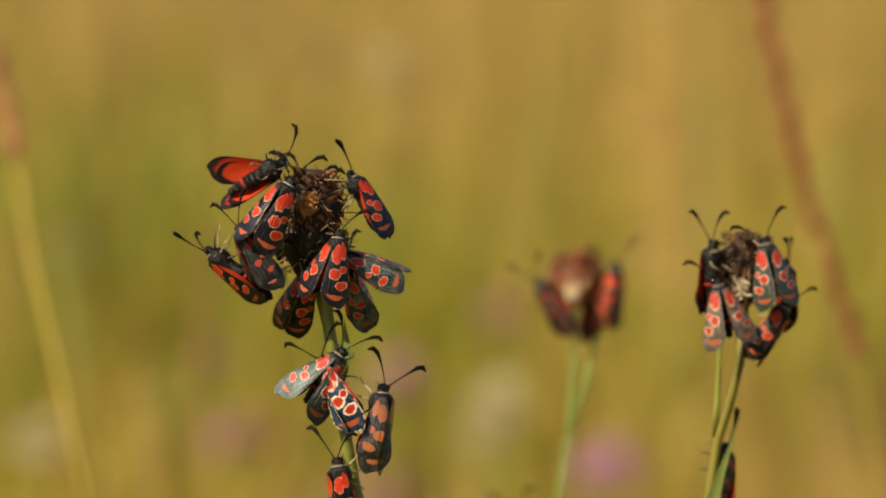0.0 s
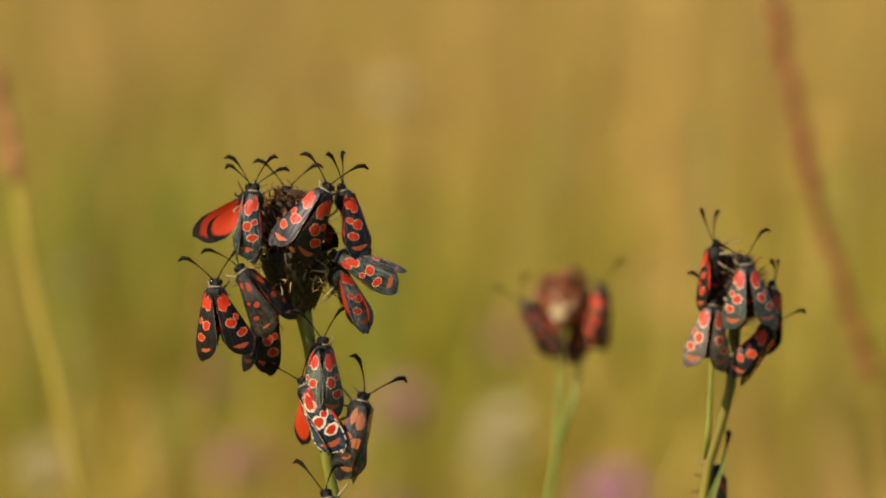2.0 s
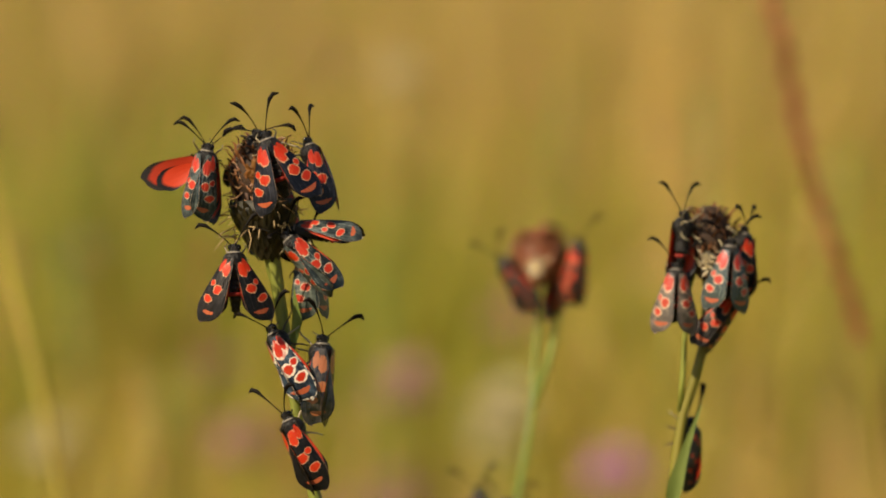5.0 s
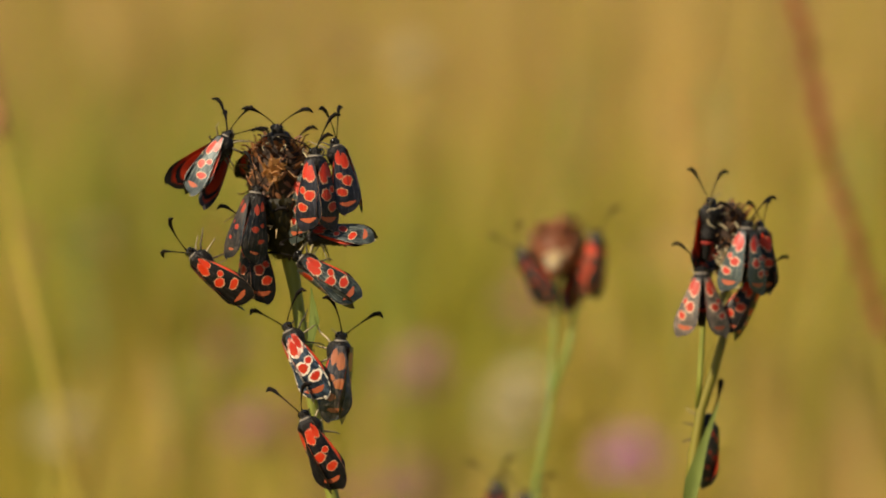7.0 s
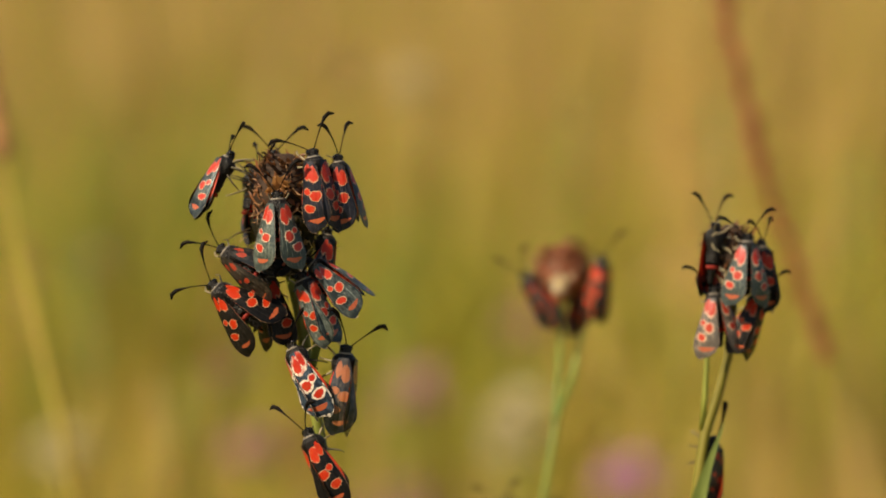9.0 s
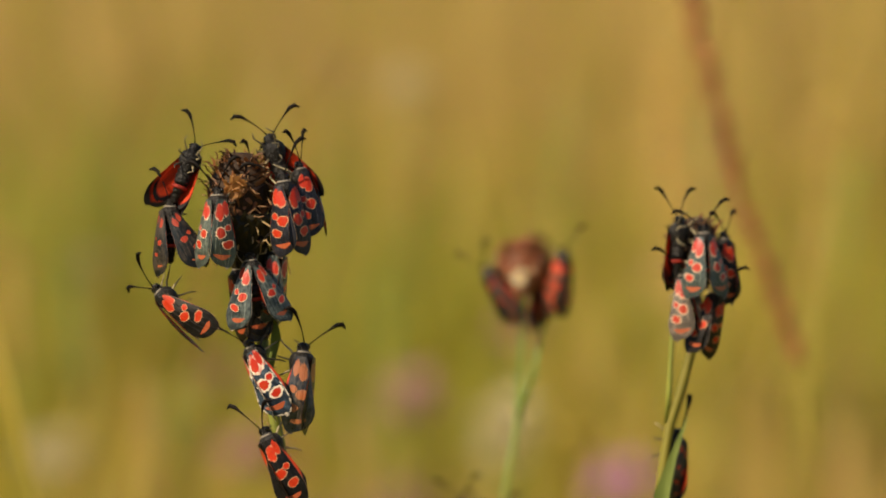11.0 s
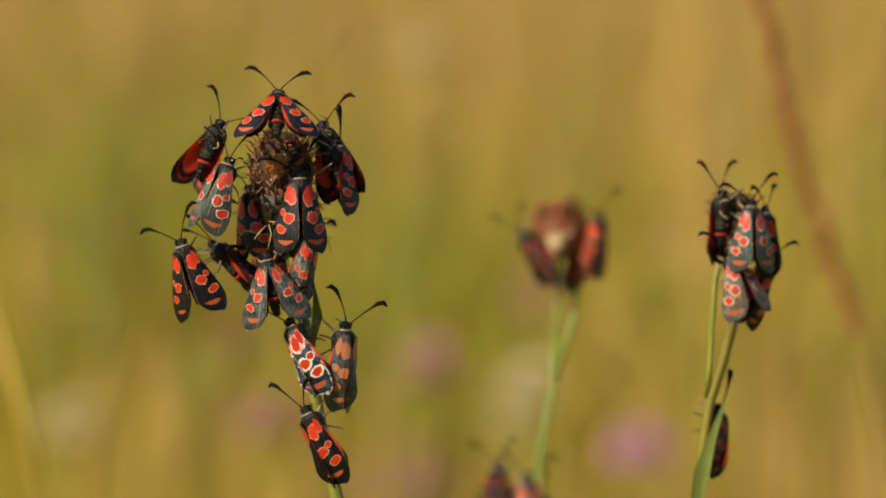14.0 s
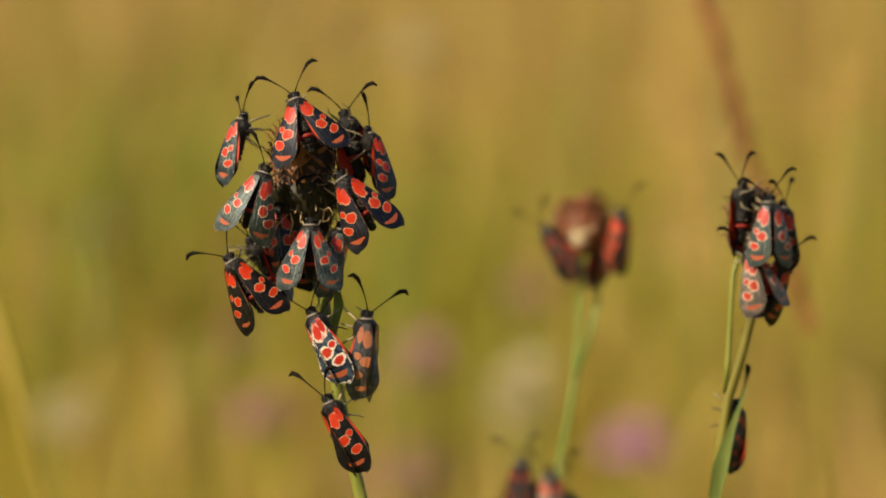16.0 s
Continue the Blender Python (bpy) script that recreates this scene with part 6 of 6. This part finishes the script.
    walk(front_side_moth, [
        (0, on_side(0, 2.4, 8, 5.3, 10.3, -4, 0)), (0.5, on_side(0.5, 3, 8, 4.8, 10, -4, 0)), (1, on_side(1, 1.3, 8, 6.4, 2, -4, 10)),
        (1.5, on_side(1.5, 0.7, 8, 3.3, 5, -4, 0)), (2, on_side(2, 0.3, 8, 5.6, 4, -4, 0)), (2.5, on_side(2.5, 1.6, 8, 4, 2, -4, 0)),
        (3, on_side(3, 0.1, 8, 2.1, 1.4, -4, 0)), (3.5, on_side(3.5, -0.8, 8, 4.9, 2, -4, 0)), (4, on_side(4, 0.7, 8, 2.3, 0, -4, 5)),
        (4.5, on_side(4.5, 2.1, 8, 0.4, -9.1, -4, 5)), (5, on_side(5, 2.4, 8, 0.1, -6, -4, 5)), (7.5, on_side(7.5, 1.8, 8, 3.1, -4, -4, 5)),
        (8, on_side(8, 0.3, 8, 2.9, 3.2, -4, 5)), (8.5, on_side(8.5, 1.6, 8, 3.8, -2, -4, 5.2)), (11, on_side(11, -0.1, 8, 4.6, 2.3, -4, 8)),
        (11.5, on_side(11.5, 1, 8, 4.9, 0.9, -4, 8)), (12, on_side(12, 1, 8, 4.9, 0.9, -4, 8)), (12.5, on_side(12.5, 1, 8, 4.9, 0.9, -4, 8)),
        (13, on_side(13, 1, 8, 4.9, 0.9, -4, 8)), (13.5, on_side(13.5, 1, 8, 4.9, 0.9, -4, 8)), (14, on_side(14, 1, 8, 4.9, 0.9, -4, 8)),
        (14.5, on_side(14.5, 1, 8, 4.9, 0.9, -4, 8)), (15, on_side(15, 1, 8, 4.9, 0.9, -4, 8)), (15.5, on_side(15.5, 1, 8, 4.9, 0.9, -4, 8)),
        (16, on_side(16, 1, 8, 4.9, 0.9, -4, 8))
    ])
    flex(front_side_moth, -1, [(0, 18), (0.5, 19.7), (1, 21.3), (1.5, 23), (3, 23), (3.5, 22), (4, 21), (4.5, 20), (5, 20.1), (7.5, 20.9), (8, 21), (8.5, 20.8), (11, 20), (16, 20)])
    flex(front_side_moth, 1, [(0, 19), (0.5, 20.3), (1, 21.7), (1.5, 23), (3, 23), (3.5, 22), (4, 21), (4.5, 20), (8, 20), (8.5, 19.9), (11, 19), (16, 19)])
    walk(lower_side_moth, [
        (0, on_side(0, 6.6, 4, -6.5, -32.5, -4, 35)), (0.5, on_side(0.5, 6.6, 4, -5.5, -34, -4, 35)), (1, on_side(1, 5.4, 4, -4.8, -32, -4, 35)),
        (1.5, on_side(1.5, 4.2, 4, -7.3, -29.8, -4, 30)), (2, on_side(2, 5.7, 4, -6.1, -36, -4, 30)), (2.5, on_side(2.5, 5.4, 4, -5, -34, -4, 30)),
        (3, on_side(3, 5.1, 4, -5.5, -35, -4, 30)), (3.5, on_side(3.5, 4.7, 4, -6.1, -36, -4, 30)), (4, on_side(4, 4.5, 4, -6.9, -36, -4, 30)),
        (4.5, on_side(4.5, 1, 4, -8.7, -28.9, -4, 30)), (5, on_side(5, 3.9, 4, -9.2, -36, -4, 30)), (7.5, on_side(7.5, 4.4, 4, -6.1, -26, -4, 30)),
        (8, on_side(8, 3, 4, -7.8, -25.6, -4, 30)), (8.5, on_side(8.5, 4.3, 4.1, -5.5, -23, -4, 28.1)), (11, on_side(11, 2.7, 5, -6.6, -17.2, -4, 5)),
        (11.5, on_side(11.5, 4.2, 3, -6.1, -21.2, -4, 5)), (12, on_side(12, 4.2, 3, -6.1, -21.2, -4, 5)), (12.5, on_side(12.5, 4.2, 3, -6.1, -21.2, -4, 5)),
        (13, on_side(13, 4.2, 3, -6.1, -21.2, -4, 5)), (13.5, on_side(13.5, 4.2, 3, -6.1, -21.2, -4, 5)), (14, on_side(14, 4.2, 3, -6.1, -21.2, -4, 5)),
        (14.5, on_side(14.5, 4.2, 3, -6.1, -21.2, -4, 5)), (15, on_side(15, 4.2, 3, -6.1, -21.2, -4, 5)), (15.5, on_side(15.5, 4.2, 3, -6.1, -21.2, -4, 5)),
        (16, on_side(16, 4.2, 3, -6.1, -21.2, -4, 5))
    ])
    flex(lower_side_moth, -1, [(0, 12), (16, 12)])
    flex(lower_side_moth, 1, [(0, 12), (16, 12)])
    walk(edge_side_moth, [
        (0, on_side(0, 7.2, 0, 1.3, -4, -4, 75)), (0.5, on_side(0.5, 6.9, 0.5, 2.6, -5, -4, 75)), (1, on_side(1, 6.5, 1, 3.9, -6, -4, 75)),
        (1.5, on_side(1.5, 6.1, 1, 1.2, 0.9, -4, 75)), (2, on_side(2, 6.1, 0, 1.3, -6, -4, 75)), (2.5, on_side(2.5, 5.4, -1, 0.2, -6, -4, 75)),
        (3, on_side(3, 6, 0.5, 0.8, -7, -4, 72.5)), (3.5, on_side(3.5, 6.5, 2, 1.5, -8, -4, 70)), (4, on_side(4, 6.2, 2.3, 1.7, -6.7, -4, 68.7)),
        (4.5, on_side(4.5, 5.6, 2.7, 2, -4.5, -4, 66.3)), (5, on_side(5, 5.5, 3, 2.5, -3, -4, 65)), (7.5, on_side(7.5, 4.8, 3, 2.8, 3.5, -4, 60.4)),
        (8, on_side(8, 4.4, 3, 1.8, 0.9, -4, 60)), (8.5, on_side(8.5, 4.7, 3, 2.9, 3.9, -4, 60)), (11, on_side(11, 4.1, 3, 3.6, 2, -4, 60)),
        (11.5, on_side(11.5, 4.1, 3, 3.6, 2, -4, 60)), (12, on_side(12, 4.1, 3, 3.6, 2, -4, 60)), (12.5, on_side(12.5, 4.1, 3, 3.6, 2, -4, 60)),
        (13, on_side(13, 4.1, 3, 3.7, 2, -4, 60)), (13.5, on_side(13.5, 4.1, 3, 3.8, 2, -4, 60)), (14, on_side(14, 4.1, 3, 3.8, 2, -4, 60)),
        (14.5, on_side(14.5, 4.1, 3, 3.9, 2, -4, 60)), (15, on_side(15, 4.1, 3, 3.9, 2, -4, 60)), (15.5, on_side(15.5, 4.1, 3, 4, 2, -4, 60)),
        (16, on_side(16, 4.1, 3, 4, 2, -4, 60))
    ])
    flex(edge_side_moth, -1, [(0, 10), (16, 10)])
    flex(edge_side_moth, 1, [(0, 10), (16, 10)])
    walk(leaf_moth, [
        (0, on_side(0, -4, -2, -32.9, -6.6, -4, 84)), (0.5, on_side(0.5, -4, -2, -32.9, -6.6, -4, 84)), (1, on_side(1, -4, -2, -32.9, -6.6, -4, 84)),
        (1.5, on_side(1.5, -4, -2, -32.9, -6.6, -4, 84)), (2, on_side(2, -4, -2, -32.9, -6.6, -4, 84)), (2.5, on_side(2.5, -4, -2, -32.9, -6.6, -4, 84)),
        (3, on_side(3, -4, -2, -32.9, -6.6, -4, 84)), (3.5, on_side(3.5, -4, -2, -32.9, -6.6, -4, 84)), (4, on_side(4, -4, -2, -32.9, -6.6, -4, 84)),
        (4.5, on_side(4.5, -4, -2, -32.9, -6.6, -4, 84)), (5, on_side(5, -4, -2, -32.9, -6.6, -4, 84)), (7.5, on_side(7.5, -4, -2, -32.9, -6.6, -4, 84)),
        (8, on_side(8, -4, -2, -32.9, -6.6, -4, 84)), (8.5, on_side(8.5, -4, -2, -32.9, -6.6, -4, 84)), (11, on_side(11, -4, -2, -32.9, -6.6, -4, 84)),
        (11.5, on_side(11.5, -4, -2, -32.9, -6.6, -4, 84)), (12, on_side(12, -4, -2, -32.9, -6.6, -4, 84)), (12.5, on_side(12.5, -4, -2, -32.9, -6.6, -4, 84)),
        (13, on_side(13, -4, -2, -32.9, -6.6, -4, 84)), (13.5, on_side(13.5, -4, -2, -32.9, -6.6, -4, 84)), (14, on_side(14, -4, -2, -32.9, -6.6, -4, 84)),
        (14.5, on_side(14.5, -4, -2, -32.9, -6.6, -4, 84)), (15, on_side(15, -4, -2, -32.9, -6.6, -4, 84)), (15.5, on_side(15.5, -4, -2, -32.9, -6.6, -4, 84)),
        (16, on_side(16, -4, -2, -32.9, -6.6, -4, 84))
    ])
    flex(leaf_moth, -1, [(0, 6), (16, 6)])
    flex(leaf_moth, 1, [(0, 6), (16, 6)])
    walk(middle_left_moth, [
        (0, on_middle(0, -8.4, 4, -0.4, 31.7, -4, -52)), (0.5, on_middle(0.5, -8.4, 4, -0.4, 31.7, -4, -52)), (1, on_middle(1, -8.4, 4, -0.4, 31.7, -4, -52)),
        (1.5, on_middle(1.5, -8.4, 4, -0.4, 31.7, -4, -52)), (2, on_middle(2, -8.4, 4, -0.4, 31.7, -4, -52)), (2.5, on_middle(2.5, -8.4, 4, -0.4, 31.7, -4, -52)),
        (3, on_middle(3, -8.4, 4, -0.4, 31.7, -4, -52)), (3.5, on_middle(3.5, -8.4, 4, -0.4, 31.7, -4, -52)), (4, on_middle(4, -8.4, 4, -0.4, 31.7, -4, -52)),
        (4.5, on_middle(4.5, -8.4, 4, -0.4, 31.7, -4, -52)), (5, on_middle(5, -8.4, 4, -0.4, 31.7, -4, -52)), (7.5, on_middle(7.5, -8.4, 4, -0.4, 31.7, -4, -52)),
        (8, on_middle(8, -8.4, 4, -0.4, 31.7, -4, -52)), (8.5, on_middle(8.5, -8.4, 4, -0.4, 31.7, -4, -52)), (11, on_middle(11, -8.4, 4, -0.4, 31.7, -4, -52)),
        (11.5, on_middle(11.5, -8.4, 4, -0.4, 31.7, -4, -52)), (12, on_middle(12, -8.4, 4, -0.4, 31.7, -4, -52)), (12.5, on_middle(12.5, -8.4, 4, -0.4, 31.7, -4, -52)),
        (13, on_middle(13, -8.4, 4, -0.4, 31.7, -4, -52)), (13.5, on_middle(13.5, -8.4, 4, -0.4, 31.7, -4, -52)), (14, on_middle(14, -8.4, 4, -0.4, 31.7, -4, -52)),
        (14.5, on_middle(14.5, -8.4, 4, -0.4, 31.7, -4, -52)), (15, on_middle(15, -8.4, 4, -0.4, 31.7, -4, -52)), (15.5, on_middle(15.5, -8.4, 4, -0.4, 31.7, -4, -52)),
        (16, on_middle(16, -8.4, 4, -0.4, 31.7, -4, -52))
    ])
    flex(middle_left_moth, -1, [(0, 9), (16, 9)])
    flex(middle_left_moth, 1, [(0, 9), (16, 9)])
    walk(middle_right_moth, [
        (0, on_middle(0, 8.3, 3, 3.1, -6.9, -4, 10)), (0.5, on_middle(0.5, 8.3, 3, 3.1, -6.9, -4, 10)), (1, on_middle(1, 8.3, 3, 3.1, -6.9, -4, 10)),
        (1.5, on_middle(1.5, 8.3, 3, 3.1, -6.9, -4, 10)), (2, on_middle(2, 8.3, 3, 3.1, -6.9, -4, 10)), (2.5, on_middle(2.5, 8.3, 3, 3.1, -6.9, -4, 10)),
        (3, on_middle(3, 8.3, 3, 3.1, -6.9, -4, 10)), (3.5, on_middle(3.5, 8.3, 3, 3.1, -6.9, -4, 10)), (4, on_middle(4, 8.3, 3, 3.1, -6.9, -4, 10)),
        (4.5, on_middle(4.5, 8.3, 3, 3.1, -6.9, -4, 10)), (5, on_middle(5, 8.3, 3, 3.1, -6.9, -4, 10)), (7.5, on_middle(7.5, 8.3, 3, 3.1, -6.9, -4, 10)),
        (8, on_middle(8, 8.3, 3, 3.1, -6.9, -4, 10)), (8.5, on_middle(8.5, 8.3, 3, 3.1, -6.9, -4, 10)), (11, on_middle(11, 8.3, 3, 3.1, -6.9, -4, 10)),
        (11.5, on_middle(11.5, 8.3, 3, 3.1, -6.9, -4, 10)), (12, on_middle(12, 8.3, 3, 3.1, -6.9, -4, 10)), (12.5, on_middle(12.5, 8.3, 3, 3.1, -6.9, -4, 10)),
        (13, on_middle(13, 8.3, 3, 3.1, -6.9, -4, 10)), (13.5, on_middle(13.5, 8.3, 3, 3.1, -6.9, -4, 10)), (14, on_middle(14, 8.3, 3, 3.1, -6.9, -4, 10)),
        (14.5, on_middle(14.5, 8.3, 3, 3.1, -6.9, -4, 10)), (15, on_middle(15, 8.3, 3, 3.1, -6.9, -4, 10)), (15.5, on_middle(15.5, 8.3, 3, 3.1, -6.9, -4, 10)),
        (16, on_middle(16, 8.3, 3, 3.1, -6.9, -4, 10))
    ])
    flex(middle_right_moth, -1, [(0, 8), (16, 8)])
    flex(middle_right_moth, 1, [(0, 8), (16, 8)])
    walk(middle_inner_moth, [
        (0, on_middle(0, 4, -3, 0.1, -6.8, -4, 110)), (0.5, on_middle(0.5, 4, -3, 0.1, -6.8, -4, 110)), (1, on_middle(1, 4, -3, 0.1, -6.8, -4, 110)),
        (1.5, on_middle(1.5, 4, -3, 0.1, -6.8, -4, 110)), (2, on_middle(2, 4, -3, 0.1, -6.8, -4, 110)), (2.5, on_middle(2.5, 4, -3, 0.1, -6.8, -4, 110)),
        (3, on_middle(3, 4, -3, 0.1, -6.8, -4, 110)), (3.5, on_middle(3.5, 4, -3, 0.1, -6.8, -4, 110)), (4, on_middle(4, 4, -3, 0.1, -6.8, -4, 110)),
        (4.5, on_middle(4.5, 4, -3, 0.1, -6.8, -4, 110)), (5, on_middle(5, 4, -3, 0.1, -6.8, -4, 110)), (7.5, on_middle(7.5, 4, -3, 0.1, -6.8, -4, 110)),
        (8, on_middle(8, 4, -3, 0.1, -6.8, -4, 110)), (8.5, on_middle(8.5, 4, -3, 0.1, -6.8, -4, 110)), (11, on_middle(11, 4, -3, 0.1, -6.8, -4, 110)),
        (11.5, on_middle(11.5, 4, -3, 0.1, -6.8, -4, 110)), (12, on_middle(12, 4, -3, 0.1, -6.8, -4, 110)), (12.5, on_middle(12.5, 4, -3, 0.1, -6.8, -4, 110)),
        (13, on_middle(13, 4, -3, 0.1, -6.8, -4, 110)), (13.5, on_middle(13.5, 4, -3, 0.1, -6.8, -4, 110)), (14, on_middle(14, 4, -3, 0.1, -6.8, -4, 110)),
        (14.5, on_middle(14.5, 4, -3, 0.1, -6.8, -4, 110)), (15, on_middle(15, 4, -3, 0.1, -6.8, -4, 110)), (15.5, on_middle(15.5, 4, -3, 0.1, -6.8, -4, 110)),
        (16, on_middle(16, 4, -3, 0.1, -6.8, -4, 110))
    ])
    flex(middle_inner_moth, -1, [(0, 10), (16, 10)])
    flex(middle_inner_moth, 1, [(0, 10), (16, 10)])
    walk(low_left_moth, [
        (0, on_low(0, -0.9, 5, 10.7, -3, -4, -20)), (0.5, on_low(0.5, -0.9, 5, 10.7, -3, -4, -20)), (1, on_low(1, -0.9, 5, 10.7, -3, -4, -20)),
        (1.5, on_low(1.5, -0.9, 5, 10.7, -3, -4, -20)), (2, on_low(2, -0.9, 5, 10.7, -3, -4, -20)), (2.5, on_low(2.5, -0.9, 5, 10.7, -3, -4, -20)),
        (3, on_low(3, -0.9, 5, 10.7, -3, -4, -20)), (3.5, on_low(3.5, -0.9, 5, 10.7, -3, -4, -20)), (4, on_low(4, -0.9, 5, 10.7, -3, -4, -20)),
        (4.5, on_low(4.5, -0.9, 5, 10.7, -3, -4, -20)), (5, on_low(5, -0.9, 5, 10.7, -3, -4, -20)), (7.5, on_low(7.5, -0.9, 5, 10.7, -3, -4, -20)),
        (8, on_low(8, -0.9, 5, 10.7, -3, -4, -20)), (8.5, on_low(8.5, -0.9, 5, 10.7, -3, -4, -20)), (11, on_low(11, -0.9, 5, 10.7, -3, -4, -20)),
        (11.5, on_low(11.5, -0.9, 5, 10.7, -3, -4, -20)), (12, on_low(12, -0.9, 5, 10.7, -3, -4, -20)), (12.5, on_low(12.5, -0.9, 5, 10.7, -3, -4, -20)),
        (13, on_low(13, -0.9, 5, 10.7, -3, -4, -20)), (13.5, on_low(13.5, -0.9, 5, 10.7, -3, -4, -20)), (14, on_low(14, -0.9, 5, 10.7, -3, -4, -20)),
        (14.5, on_low(14.5, -0.9, 5, 10.7, -3, -4, -20)), (15, on_low(15, -0.9, 5, 10.7, -3, -4, -20)), (15.5, on_low(15.5, -0.9, 5, 10.7, -3, -4, -20)),
        (16, on_low(16, -0.9, 5, 10.7, -3, -4, -20))
    ])
    flex(low_left_moth, -1, [(0, 14), (16, 14)])
    flex(low_left_moth, 1, [(0, 14), (16, 14)])
    walk(low_front_moth, [
        (0, on_low(0, 5, 8, 8.3, 4, -4, 0)), (0.5, on_low(0.5, 5, 8, 8.3, 4, -4, 0)), (1, on_low(1, 5, 8, 8.3, 4, -4, 0)), (1.5, on_low(1.5, 5, 8, 8.3, 4, -4, 0)),
        (2, on_low(2, 5, 8, 8.3, 4, -4, 0)), (2.5, on_low(2.5, 5, 8, 8.3, 4, -4, 0)), (3, on_low(3, 5, 8, 8.3, 4, -4, 0)), (3.5, on_low(3.5, 5, 8, 8.3, 4, -4, 0)),
        (4, on_low(4, 5, 8, 8.3, 4, -4, 0)), (4.5, on_low(4.5, 5, 8, 8.3, 4, -4, 0)), (5, on_low(5, 5, 8, 8.3, 4, -4, 0)), (7.5, on_low(7.5, 5, 8, 8.3, 4, -4, 0)),
        (8, on_low(8, 5, 8, 8.3, 4, -4, 0)), (8.5, on_low(8.5, 5, 8, 8.3, 4, -4, 0)), (11, on_low(11, 5, 8, 8.3, 4, -4, 0)), (11.5, on_low(11.5, 5, 8, 8.3, 4, -4, 0)),
        (12, on_low(12, 5, 8, 8.3, 4, -4, 0)), (12.5, on_low(12.5, 5, 8, 8.3, 4, -4, 0)), (13, on_low(13, 5, 8, 8.3, 4, -4, 0)),
        (13.5, on_low(13.5, 5, 8, 8.3, 4, -4, 0)), (14, on_low(14, 5, 8, 8.3, 4, -4, 0)), (14.5, on_low(14.5, 5, 8, 8.3, 4, -4, 0)),
        (15, on_low(15, 5, 8, 8.3, 4, -4, 0)), (15.5, on_low(15.5, 5, 8, 8.3, 4, -4, 0)), (16, on_low(16, 5, 8, 8.3, 4, -4, 0))
    ])
    flex(low_front_moth, -1, [(0, 16), (16, 16)])
    flex(low_front_moth, 1, [(0, 16), (16, 16)])
    walk(low_right_moth, [
        (0, on_low(0, 9.3, 4, 3, 24, -4, 60)), (0.5, on_low(0.5, 9.3, 4, 3, 24, -4, 60)), (1, on_low(1, 9.3, 4, 3, 24, -4, 60)),
        (1.5, on_low(1.5, 9.3, 4, 3, 24, -4, 60)), (2, on_low(2, 9.3, 4, 3, 24, -4, 60)), (2.5, on_low(2.5, 9.3, 4, 3, 24, -4, 60)),
        (3, on_low(3, 9.3, 4, 3, 24, -4, 60)), (3.5, on_low(3.5, 9.3, 4, 3, 24, -4, 60)), (4, on_low(4, 9.3, 4, 3, 24, -4, 60)),
        (4.5, on_low(4.5, 9.3, 4, 3, 24, -4, 60)), (5, on_low(5, 9.3, 4, 3, 24, -4, 60)), (7.5, on_low(7.5, 9.3, 4, 3, 24, -4, 60)),
        (8, on_low(8, 9.3, 4, 3, 24, -4, 60)), (8.5, on_low(8.5, 9.3, 4, 3, 24, -4, 60)), (11, on_low(11, 9.3, 4, 3, 24, -4, 60)),
        (11.5, on_low(11.5, 9.3, 4, 3, 24, -4, 60)), (12, on_low(12, 9.3, 4, 3, 24, -4, 60)), (12.5, on_low(12.5, 9.3, 4, 3, 24, -4, 60)),
        (13, on_low(13, 9.3, 4, 3, 24, -4, 60)), (13.5, on_low(13.5, 9.3, 4, 3, 24, -4, 60)), (14, on_low(14, 9.3, 4, 3, 24, -4, 60)),
        (14.5, on_low(14.5, 9.3, 4, 3, 24, -4, 60)), (15, on_low(15, 9.3, 4, 3, 24, -4, 60)), (15.5, on_low(15.5, 9.3, 4, 3, 24, -4, 60)),
        (16, on_low(16, 9.3, 4, 3, 24, -4, 60))
    ])
    flex(low_right_moth, -1, [(0, 12), (16, 12)])
    flex(low_right_moth, 1, [(0, 12), (16, 12)])


motions()
